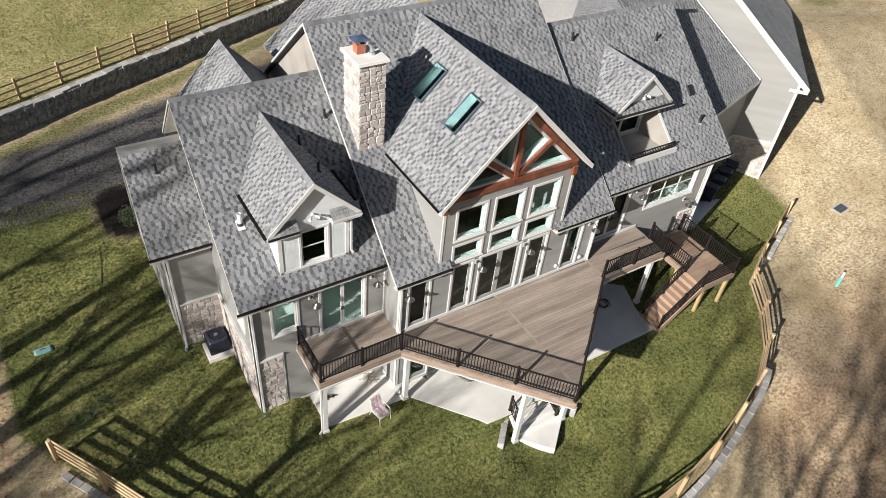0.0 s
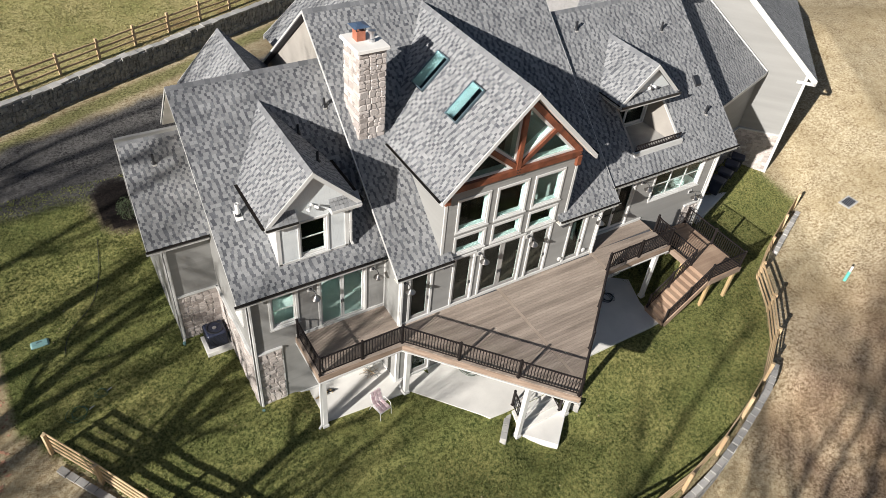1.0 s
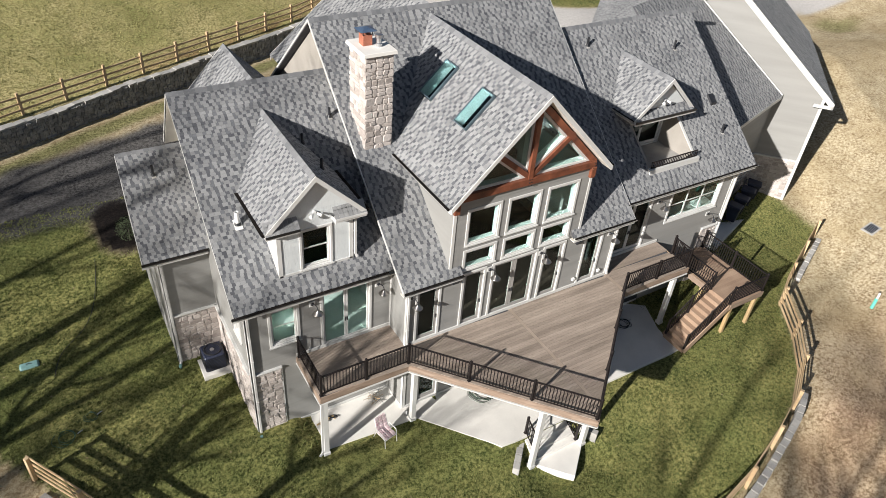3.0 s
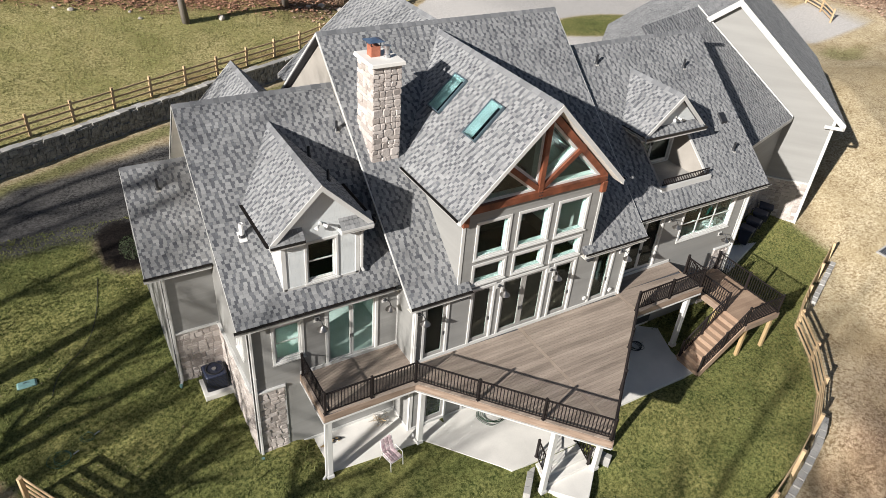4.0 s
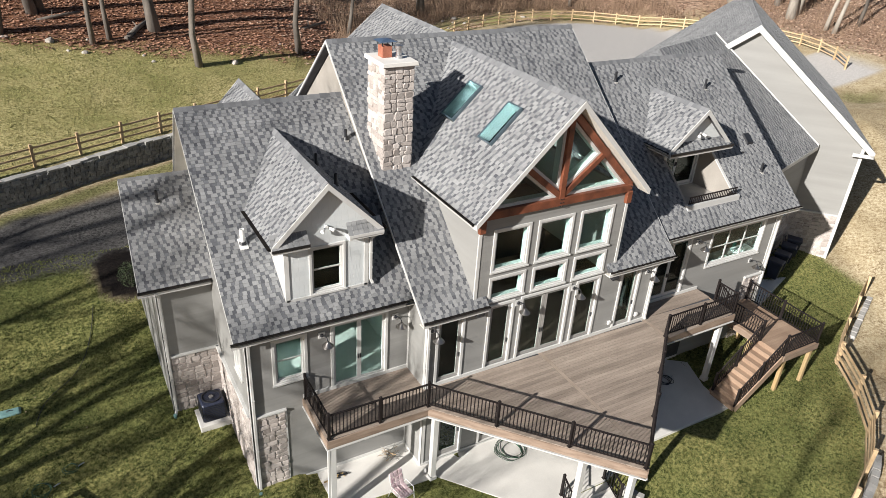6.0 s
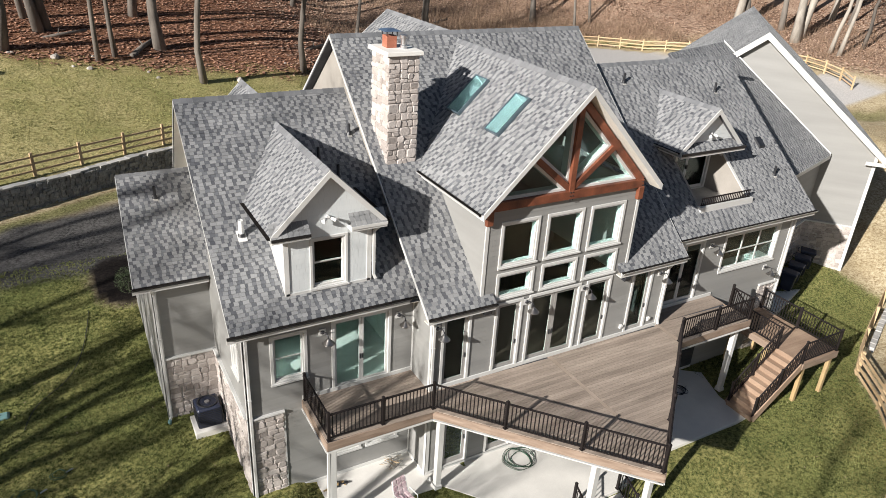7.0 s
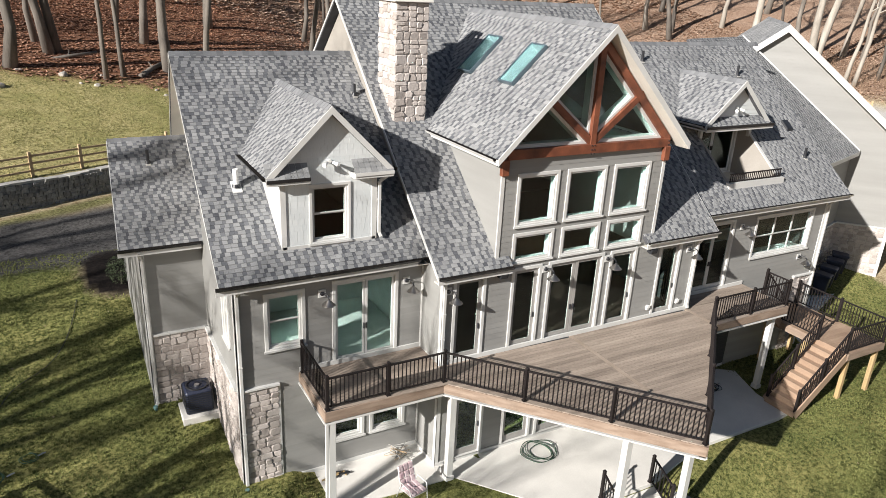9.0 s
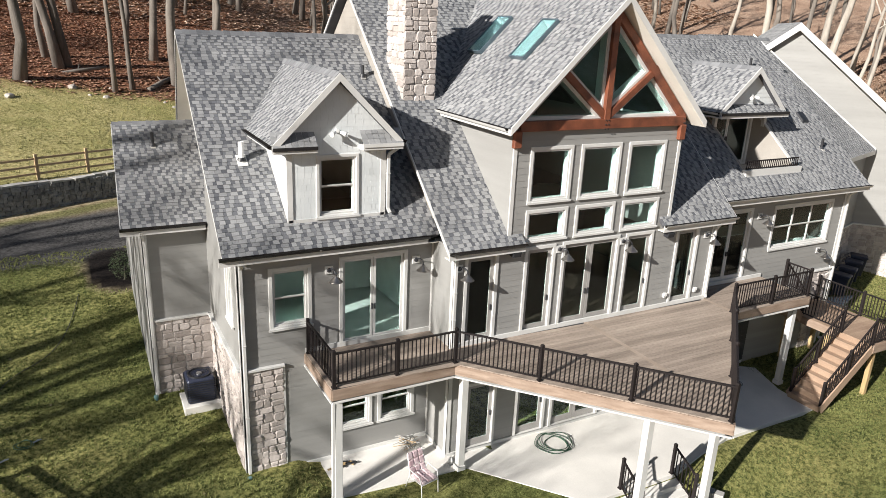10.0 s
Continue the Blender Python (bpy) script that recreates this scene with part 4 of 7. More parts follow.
# inner floors and partitions behind glass; near-black ones have the rooms' dimness painted in
inner = Build()
part("inner_floor", Build().box(-5.2, -0.1, 1.5, 12.9, -0.3, -0.02), CARPET, house)
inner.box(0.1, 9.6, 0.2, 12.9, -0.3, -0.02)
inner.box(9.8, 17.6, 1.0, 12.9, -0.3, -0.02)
part("inner_floor", inner, DIMFLOOR, house)
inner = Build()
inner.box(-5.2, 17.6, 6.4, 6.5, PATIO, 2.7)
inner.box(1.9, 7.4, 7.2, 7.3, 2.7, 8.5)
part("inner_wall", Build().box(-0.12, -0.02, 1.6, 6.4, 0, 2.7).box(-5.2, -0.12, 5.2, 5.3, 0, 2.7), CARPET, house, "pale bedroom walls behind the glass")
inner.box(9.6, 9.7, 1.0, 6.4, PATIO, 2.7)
# dark lining added to hide the sunlit inside of the end wall
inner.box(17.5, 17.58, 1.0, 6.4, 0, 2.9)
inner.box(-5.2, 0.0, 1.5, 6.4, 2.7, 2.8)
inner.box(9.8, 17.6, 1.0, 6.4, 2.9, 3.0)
part("inner_wall", inner, ROOMSHADE, house)
# lower floor, its dimness likewise in the near-black colour
part("inner_floor", Build().box(-5.2, 17.6, 1.5, 12.9, PATIO - 0.1, PATIO - 0.02), DIMFLOOR, house)

# white boards: corners, bases, friezes
def trim_box(*a, label=""):
    return part("trim_board", Build().box(*a), TRIM, house, label, 0.005)


trim_box(-5.43, -5.29, 1.265, 1.32, PATIO - 0.2, 2.9)
trim_box(-5.43, -5.385, 1.265, 1.42, PATIO - 0.2, 2.9)
trim_box(-0.03, 0.11, -0.035, 0.02, PATIO, 2.85)
trim_box(-0.035, 0.0, -0.035, 0.1, PATIO, 2.85)
trim_box(-0.02, 0.02, 1.2, 1.3, PATIO, 2.85)
trim_box(9.64, 9.785, -0.035, 0.02, PATIO, 2.85)
trim_box(9.75, 9.785, -0.035, 0.1, PATIO, 2.85)
trim_box(17.66, 17.82, 0.755, 0.81, PATIO - 0.2, 3.1)
trim_box(-7.19, -7.04, 5.525, 5.58, -3.2, 2.62)
trim_box(-7.19, -7.145, 5.525, 5.68, -3.2, 2.62)
trim_box(1.61, 1.73, -0.03, 0.02, 2.9, 5.9)
trim_box(7.52, 7.64, -0.03, 0.02, 2.9, 5.9)
for a, b, y in ((-3.73, 0.0, 1.3), (0.0, 9.75, 0.0), (9.75, 13.55, 0.79)):
    trim_box(a, b, y - 0.05, y + 0.01, 0.0, 0.14)
for a, b, y, z in ((-5.39, 0.0, 1.3, 2.78), (0.0, 1.65, 0.0, 2.72), (7.6, 9.75, 0.0, 2.72), (9.75, 17.78, 0.79, 3.0), (-7.15, -5.39, 5.56, 2.5)):
    trim_box(a, b, y - 0.03, y + 0.01, z, z + 0.14)
for a, b, y in ((-4.29, 0.0, 1.3), (0.0, 9.75, 0.0)):
    trim_box(a, b, y - 0.045, y + 0.01, PATIO - 0.03, PATIO + 0.11)
trim_box(-0.045, 0.01, 0.0, 1.26, PATIO - 0.03, PATIO + 0.11)
# soffits
for a, b, y0, y1, z in ((-5.56, -0.02, LY0, 1.3, 2.84), (ML, 2.08, MY0, 0.0, 2.7), (7.2, MR, MY0, 0.0, 2.7), (10.0, RX1, RY0, 0.79, 3.08), (-7.68, -5.42, FY0, 5.56, 2.55)):
    part("soffit", Build().box(a, b, y0, y1, z - 0.03, z), SOFFIT, house)

# wall under the kitchen end of the deck, its deep shade painted as dark boards
lower = part("lower_wall", Build().box(9.9, 13.35, 0.74, 0.785, PATIO + 0.12, -0.36), DECKSHADE, house, "wall under the deck with its shade put into dark boards")
part("base_trim", Build().box(9.9, 13.35, 0.73, 0.79, PATIO, PATIO + 0.12), TRIM, house)
for i in range(17):
    zl = PATIO + 0.13 + i * 0.177
    part("panel_board", Build().box(9.9, 13.35, 0.725, 0.74, zl, zl + 0.165), DECKSHADE, lower)

# ---- cedar truss and gable glass ----
def truss():
    t = thing("gable_truss", "red-brown stained cedar timber truss framing gable windows", "timber truss")
    y = -0.03
    zb = 6.06
    def beam(a, b, w, name="beam", yy=y, d=0.16):
        return part(name, Build().prism(_bar2(a, b, w, yy - d / 2), (0, d, 0)), CEDAR, t, "", 0.008)
    beam((1.72, zb), (7.58, zb), 0.27, "tie_beam", d=0.2)
    ztop = GZ1 - 0.42
    beam((GX, zb), (GX, ztop), 0.2, "king_post", d=0.18)
    for s in (-1, 1):
        beam((GX + s * 2.93, zb + 0.1), (GX + s * 0.03, ztop - 0.02), 0.22, "rafter", d=0.155 + 0.005 * s)
        mx, mz = GX + s * 1.7, GZ1 - 0.42 - 1.62 * GS * 0.985 + 0.115
        beam((GX + s * 0.06, zb + 0.2), (mx, mz), 0.19, "strut", d=0.13)
        bx = GX + s * 2.93
        part("corbel", Build().prism([(bx - 0.12, -0.02, 5.95), (bx + 0.12, -0.02, 5.95), (bx + 0.12, -0.02, 5.5), (bx - 0.12, -0.02, 5.5)], (0, -0.14, 0)), CEDAR, t, "", 0.02)
        for dz in (-0.06, 0.06):
            part("bolt", Build().lathe([(0.0, 0.02), (0.022, 0.02), (0.022, 0)], (bx, -0.13, zb + dz), 8, Matrix.Rotation(radians(90), 3, "X")), RUBBER, t)
    for dx in (-0.05, 0.05):
        for dz in (-0.14, -0.02, 0.1):
            part("bolt", Build().lathe([(0.0, 0.02), (0.022, 0.02), (0.022, 0)], (GX + dx, -0.13, zb + dz), 8, Matrix.Rotation(radians(90), 3, "X")), RUBBER, t)
    return t


def _bar2(a, b, w, y):
    a, b = Vector((a[0], 0, a[1])), Vector((b[0], 0, b[1]))
    d = (b - a).normalized()
    s = Vector((-d.z, 0, d.x)) * w / 2
    return [(p.x, y, p.z) for p in (a - s, b - s, b + s, a + s)]


truss()


def poly_window(pts, label):
    """A window of straight sides in the gable: trim along each edge, glass within."""
    win = part("window", Build(), TRIM, house, label)
    k, n = Build(), len(pts)

    def shrunk(d):
        out = []
        for i in range(n):
            p0, p, p1 = (Vector((q[0], q[1])) for q in (pts[i - 1], pts[i], pts[(i + 1) % n]))
            e0, e1 = (p - p0).normalized(), (p1 - p).normalized()
            n0, n1 = Vector((-e0.y, e0.x)), Vector((-e1.y, e1.x))
            bis = (n0 + n1)
            bis = bis / max(0.2, bis.dot(n0))
            out.append(p + bis * d)
        return out
    r0, r1, r2 = shrunk(0.0), shrunk(0.075), shrunk(0.1)
    pts_ = [(q.x, w, q.y) for lp, w in ((r0, 0.1), (r0, 0.0), (r1, 0.0), (r1, 0.03), (r2, 0.03), (r2, 0.3)) for q in lp]
    k.add(pts_, [(a * n + i, a * n + (i + 1) % n, (a + 1) * n + (i + 1) % n, (a + 1) * n + i) for a in range(5) for i in range(n)])
    win.data = k.mesh("window")
    win.data.materials.append(TRIM)
    g = part("pane", Build().prism([(q.x, 0.034, q.y) for q in r2], (0, 0.008, 0)), GLASS, win)
    g.visible_shadow = False
    return win


zb, zt = 6.2, GZ1 - 0.62
for s in (-1, 1):
    o = lambda pts: pts if s > 0 else [(2 * GX - x, z) for x, z in pts][::-1]
    poly_window(o([(GX + 0.12, zb), (GX + 2.74, zb), (GX + 1.557, zb + 1.15)]), "triangular white-trimmed gable window")
    poly_window(o([(GX + 0.09, zb + 0.21), (GX + 1.42, zb + 1.28), (GX + 0.09, zb + 2.57)]), "tall kite-shaped gable window")
# wall behind the truss
part("gable_header", Build().box(1.65, 7.6, 0.0, 0.1, 5.9, 6.18), SIDING, house)

# ---- chimney ----
def stones(parent, m, u0, u1, v0, v1, out=0.05, big=0.42, seed=1, inside=None):
    """Irregular rubble on a wall patch, cut at random from oblongs, each stone a piece."""
    r = random.Random(seed)
    cells, todo = [], [(u0, u1, v0, v1)]
    while todo:
        a, b, c, d = todo.pop()
        w, h = b - a, d - c
        if w <= big * r.uniform(0.7, 1.25) and h <= big * r.uniform(0.5, 0.85):
            cells.append((a, b, c, d))
        elif (w / big > h / (big * 0.65) and w > 0.2) or h < 0.16:
            t = a + w * r.uniform(0.32, 0.68)
            todo += [(a, t, c, d), (t, b, c, d)]
        else:
            t = c + h * r.uniform(0.32, 0.68)
            todo += [(a, b, c, t), (a, b, t, d)]
    for a, b, c, d in cells:
        cx, cy = (a + b) / 2, (c + d) / 2
        if inside and not inside(cx, cy):
            continue
        g = 0.008
        hw_, hh = (b - a) / 2 - g, (d - c) / 2 - g
        cut = r.uniform(0.16, 0.36) * min(hw_, hh) * 2
        ring = []
        for sx, sy in ((-1, -1), (1, -1), (1, 1), (-1, 1)):
            k1, k2 = cut * r.uniform(0.3, 1.2), cut * r.uniform(0.3, 1.2)
            p, q = (cx + sx * (hw_ - k1), cy + sy * hh), (cx + sx * hw_, cy + sy * (hh - k2))
            ring += [p, q] if sx * sy > 0 and sx > 0 or (sx < 0 and sy < 0) else [q, p]
        ring.sort(key=lambda p: math.atan2((p[1] - cy) / hh, (p[0] - cx) / hw_))
        ring = [(x + r.uniform(-0.016, 0.016), y + r.uniform(-0.016, 0.016)) for x, y in ring]
        n = len(ring)
        o = out * r.uniform(0.4, 0.95)
        tx, ty = r.uniform(-0.02, 0.02), r.uniform(-0.02, 0.02)
        inn = [(cx + (x - cx) * 0.84, cy + (y - cy) * 0.8) for x, y in ring]
        pts = [m @ Vector((x, y, -0.01)) for x, y in ring] + [m @ Vector((x, y, o * 0.55)) for x, y in ring] + [m @ Vector((x, y, o + tx * (x - cx) * 6 + ty * (y - cy) * 6)) for x, y in inn]
        faces = [(i, (i + 1) % n, n + (i + 1) % n, n + i) for i in range(n)] + [(n + i, n + (i + 1) % n, 2 * n + (i + 1) % n, 2 * n + i) for i in range(n)] + [tuple(range(2 * n, 3 * n))]
        part("stone", Build().add(pts, faces), STONE, parent)


CX0, CX1, CY0_, CY1_, CT = 0.09, 1.14, 3.69, 4.95, 9.72
chim = thing("chimney", "tall square chimney of pale irregular stone with concrete cap", "chimney")
body = part("shaft", Build().box(CX0 + 0.03, CX1 - 0.03, CY0_ + 0.03, CY1_ - 0.03, 5.6, CT), MORTAR, chim)
stones(body, frame_of((0, CY0_ + 0.03, 0), (1, 0, 0), (0, -1, 0)), CX0, CX1, 6.1, CT, seed=3)
stones(body, frame_of((CX0 + 0.03, 0, 0), (0, -1, 0), (-1, 0, 0)), -CY1_, -CY0_, 6.1, CT, seed=5)
stones(body, frame_of((CX1 - 0.03, 0, 0), (0, 1, 0), (1, 0, 0)), CY0_, CY1_, 6.3, CT, big=0.6, seed=6)
part("cap", Build().hexa([(CX0 - .1, CY0_ - .1, CT), (CX1 + .1, CY0_ - .1, CT), (CX1 + .1, CY1_ + .1, CT), (CX0 - .1, CY1_ + .1, CT)],
                         [(CX0 - .08, CY0_ - .08, CT + .13), (CX1 + .08, CY0_ - .08, CT + .13), (CX1 + .08, CY1_ + .08, CT + .13), (CX0 - .08, CY1_ + .08, CT + .13)]), CONCRETE, chim, "pale concrete chimney cap", 0.015)
part("flashing", Build().box(CX0 - 0.02, CX1 + 0.02, CY0_ - 0.03, CY0_ + 0.01, 6.06, 6.16), RUBBER, chim)
fx, fy, fz = 0.46, 4.45, CT + 0.13
part("clay_flue", Build().box(fx - 0.17, fx + 0.17, fy - 0.17, fy + 0.17, fz, fz + 0.36), COPPER, chim, "red clay flue tile", 0.01)
part("rain_cap", Build().hexa([(fx - .3, fy - .28, fz + .5), (fx + .3, fy - .28, fz + .5), (fx + .3, fy + .28, fz + .5), (fx - .3, fy + .28, fz + .5)],
                              [(fx - .1, fy - .1, fz + .56), (fx + .1, fy - .1, fz + .56), (fx + .1, fy + .1, fz + .56), (fx - .1, fy + .1, fz + .56)]), BLUECAP, chim, "blue metal rain cap")
for dx in (-0.17, 0.17):
    for dy in (-0.17, 0.17):
        part("cap_leg", Build().box(fx + dx - .012, fx + dx + .012, fy + dy - .012, fy + dy + .012, fz + .36, fz + .5), RUBBER, chim)
part("metal_flue", Build().lathe([(0.11, 0), (0.11, 0.1), (0.085, 0.12), (0.085, 0.3), (0.13, 0.31), (0.13, 0.4), (0.0, 0.43)], (0.80, 4.15, fz)), STEEL, chim, "galvanised metal flue")

# ---- bedroom dormer ----
def dormer_left():
    xw0, xw1, yw = -4.0, -1.4, 1.55
    zb_, zt_ = 3.4, DZ0 - 0.14
    m = frame_of((0, yw, 0), (1, 0, 0), (0, -1, 0))
    op = (-3.27, -2.12, 3.62, 5.27)
    loop = [(xw0, zb_), (xw1, zb_), (xw1, DZ1 - DS * (xw1 - DX) - 0.12), (DX, DZ1 - 0.12), (xw0, DZ1 - DS * (DX - xw0) - 0.12)]
    w = wall("wall", m, loop, [(op[0] + .06, op[1] - .06, op[2] + .03, op[3] - .06)], SHAKE, "white shingle-clad dormer face", 0.16, True, 0.1, 0.008)
    r = random.Random(8)
    for z in [zb_ + 0.16 * i for i in range(24)]:
        for s0, s1 in spans([loop], z + 0.08):
            u = s0 + r.uniform(0.05, 0.2)
            while u < s1 - 0.05:
                if not (op[0] - 0.02 < u < op[1] + 0.02 and op[2] - 0.05 < z + 0.08 < op[3] + 0.05):
                    w_ = part("shake_joint", Build().box(u, u + 0.005, z + 0.004, z + 0.15, 0.0, 0.0092, m), SHAKEJOINT, w)
                u += r.uniform(0.1, 0.22)
    window(m, *op, 1, 2, parent=house, label="dark double-hung dormer window with white trim", casing=0.08)
    for x, s in ((xw0, -1), (xw1, 1)):
        side = Build().prism([(x, yw, LZ0 + LS * (yw - LY0) - 0.1), (x, yw, zt_), (x, LY0 + (zt_ - LZ0) / LS, zt_)], (s * -0.08, 0, 0))
        part("cheek", side, SHAKE, house, "white clad dormer cheek")
        part("corner_board", Build().box(x - 0.03 if s < 0 else x - 0.11, x + 0.11 if s < 0 else x + 0.03, yw - 0.035, yw + 0.01, LZ0 + LS * (yw - LY0), zt_ + 0.02), TRIM, house)
        part("step_trim", Build().bar((x + s * 0.012, yw, LZ0 + LS * (yw - LY0) + 0.09), (x + s * 0.012, LY0 + (zt_ - LZ0) / LS, zt_ + 0.02), 0.03, 0.09), TRIM, house)
    part("base_trim", Build().box(xw0, xw1, yw - 0.035, yw, LZ0 + LS * (yw - LY0) - 0.03, LZ0 + LS * (yw - LY0) + 0.07), TRIM, house)
    dl = DH * rise(DS)
    yb0 = LY0 + (DZ0 - LZ0) / LS
    yb1 = LY0 + (DZ1 - LZ0) / LS
    for s in (-1, 1):
        ex = DX + s * DH
        if s < 0:
            rf, _ = roof_plane("roof", (ex, DYF, DZ0), (0, -1, 0), (1, 0, DS), [[(-(yb0 - DYF), 0), (0, 0), (0, dl), (-(yb1 - DYF), dl)]], "shingle slope of the bedroom dormer", 300, (-3, 0, 0, 2.6), thick=0.12)
            keep = rf
        else:
            rf, _ = roof_plane("roof", (ex, DYF, DZ0), (0, 1, 0), (-1, 0, DS), [[(0, 0), (yb0 - DYF, 0), (yb1 - DYF, dl), (0, dl)]], "shaded shingle slope of the bedroom dormer", thick=0.12)
        edge_board("rake_board", (ex, DYF - 0.02, DZ0 + 0.02), (DX, DYF - 0.02, DZ1 + 0.02), 0.2, 0.035, TRIM, rf)
        gutter((ex + s * 0.01, DYF, DZ0 + 0.01), (ex + s * 0.01, yb0 - 0.05, DZ0 + 0.01), (s, 0, 0), rf)
        edge_board("fascia", (ex, DYF, DZ0 - 0.01), (ex, yb0, DZ0 - 0.01), 0.14, 0.02, TRIM, rf)
        part("soffit", Build().prism([(ex, DYF, DZ0 - 0.13), (DX, DYF, DZ1 - 0.13), (DX, yw, DZ1 - 0.13), (ex, yw, DZ0 - 0.13)], (0, 0, -0.02)), SOFFIT, rf)
        # boxed eave return with a little shingled top
        a0, a1 = (ex, ex + 1.12) if s < 0 else (ex - 1.12, ex)
        part("eave_return", Build().box(a0, a1, DYF - 0.06, yw, DZ0 - 0.2, DZ0 - 0.06), TRIM, rf, "", 0.01)
        part("return_gutter", Build().box(a0, a1, DYF - 0.09, DYF - 0.05, DZ0 - 0.12, DZ0 - 0.03), GUTTER if s < 0 else TRIM, rf)
        tp = Build()
        for i in range(7):
            w0 = (a1 - a0) / 7
            for j in range(3):
                tp.hexa(*[[(a0 + i * w0 + e[0] * (w0 - .01), DYF - 0.08 + (j + e[1]) * 0.1, DZ0 - 0.05 + (j + e[1]) * 0.11 + hgt) for e in ((0, 0), (1, 0), (1, 1.2), (0, 1.2))] for hgt in (0, 0.015)])
        part("return_shingles", tp, SHINGLE, rf)
    ridge_cap(keep, (DX, DYF, DZ1), (DX, yb1, DZ1))


dormer_left()


def flood_light(x, y, z, out=(0, -1, 0)):
    t = thing("flood_light", "white twin-head security flood light", "outdoor light", at=(x, y, z))
    part("plate", Build().lathe([(0.0, 0.05), (0.055, 0.05), (0.06, 0.0)], (0, 0, 0), 14, Matrix.Rotation(radians(90), 3, "X")), PVC, t)
    for s in (-1, 1):
        hd = Vector((s * 0.75, -0.55, -0.35)).normalized()
        q = hd.to_track_quat("Z", "Y").to_matrix()
        part("head", Build().lathe([(0.0, 0.0), (0.035, 0.0), (0.05, 0.1), (0.07, 0.16), (0.06, 0.165), (0.0, 0.15)], Vector((s * 0.03, -0.06, 0.0)) + hd * 0.05, 12, q), PVC, t, smooth=True)
    return t


flood_light(-2.72, 1.53, 5.86)

# ---- balcony dormer ----
def dormer_right():
    cx, half, z0, z1, yf = 13.33, 1.72, 5.9, 7.45, 2.15
    sl = (z1 - z0) / half
    dl = half * rise(sl)
    yb0, yb1 = RY0 + (z0 - RZ0) / RS, RY0 + (z1 - RZ0) / RS
    for s in (-1, 1):
        ex = cx + s * half
        if s < 0:
            rf, _ = roof_plane("roof", (ex, yf, z0), (0, -1, 0), (1, 0, sl), [[(-(yb0 - yf), 0), (0, 0), (0, dl), (-(yb1 - yf), dl)]], "shingle slope of the balcony dormer", thick=0.1)
            keep = rf
        else:
            rf, _ = roof_plane("roof", (ex, yf, z0), (0, 1, 0), (-1, 0, sl), [[(0, 0), (yb0 - yf, 0), (yb1 - yf, dl), (0, dl)]], "shingle slope of the balcony dormer", thick=0.1)
        edge_board("rake_board", (ex, yf - 0.02, z0 + 0.02), (cx, yf - 0.02, z1 + 0.02), 0.2, 0.035, TRIM, rf)
        gutter((ex, yf, z0), (ex, yb0 - 0.05, z0), (s, 0, 0), rf, TRIM)
    ridge_cap(keep, (cx, yf, z1), (cx, yb1, z1))
    m = frame_of((0, yf + 0.22, 0), (1, 0, 0), (0, -1, 0))
    wall("wall", m, [(cx - half + 0.1, z0), (cx + half - 0.1, z0), (cx, z1 - 0.12)], material=SHAKE, label="white shingled dormer gable", course=0.16, boards=False)
    pent = part("pent_roof", Build().prism([(cx - half, yf - 0.12, z0 - 0.06), (cx + half, yf - 0.12, z0 - 0.06), (cx + half - 0.5, yf + 0.24, z0 + 0.26), (cx - half + 0.5, yf + 0.24, z0 + 0.26)], (0, 0, -0.04)), FELT, house, "shingled pent at the gable foot")
    pu, pv = Vector((1, 0, 0)), Vector((0, 0.36, 0.32)).normalized()
    pm = Matrix.Translation((cx, yf - 0.12, z0 - 0.05)) @ Matrix((pu, pv, pu.cross(pv))).transposed().to_4x4()
    shingles(pent, pm, [[(-half, 0), (half, 0), (half - 0.5, 0.48), (-half + 0.5, 0.48)]])
    part("fascia", Build().box(cx - half - 0.05, cx + half + 0.05, yf - 0.15, yf - 0.11, z0 - 0.2, z0 - 0.03), TRIM, house)
    part("gutter", Build().box(cx - half - 0.05, cx + half + 0.05, yf - 0.19, yf - 0.15, z0 - 0.1, z0 - 0.0), GUTTER, house)
    part("soffit", Build().box(cx - half, cx + half, yf - 0.12, BY1 + 0.1, z0 - 0.2, z0 - 0.15), SOFFIT, house)
    fl = RZ0 + RS * (BY0 - RY0) - 0.22
    part("balcony_floor", Build().box(BX0, BX1, BY0, BY1, fl - 0.05, fl), CAPSTONE, house, "small balcony floor")
    # side walls of the cut
    for x, s in ((BX0, 1), (BX1, -1)):
        k = Build().prism([(x, BY0, fl - 0.1), (x, BY0, RZ0 + RS * (BY0 - RY0) + 0.03), (x, BY1, RZ0 + RS * (BY1 - RY0) + 0.03), (x, BY1, fl - 0.1)], (s * 0.09, 0, 0))
        part("balcony_cheek", k, CHEEK, house, "pale beige side wall of the cut-in balcony")
        part("post", Build().box(min(x, x + s * 0.13), max(x, x + s * 0.13), 2.75, 2.87, RZ0 + RS * (2.75 - RY0) - 0.05, z0 - 0.2), TRIM, house)
        if s < 0:
            part("cap_trim", Build().bar((x - 0.05, BY0, RZ0 + RS * (BY0 - RY0) + 0.055), (x - 0.05, BY1, RZ0 + RS * (BY1 - RY0) + 0.055), 0.12, 0.04), TRIM, house)
    mb = frame_of((0, BY1, 0), (1, 0, 0), (0, -1, 0))
    wall("wall", mb, rect(BX0, BX1, fl - 0.1, z0 - 0.1), [(BX0 + 0.16, BX1 - 0.2, fl, fl + 2.05)], boards=False, material=CHEEK, label="back wall of the balcony")
    door(mb, BX0 + 0.1, BX1 - 0.14, fl, fl + 2.1, 2, label="sliding door of the cut-in balcony", stile=0.06, leaf=TRIM)
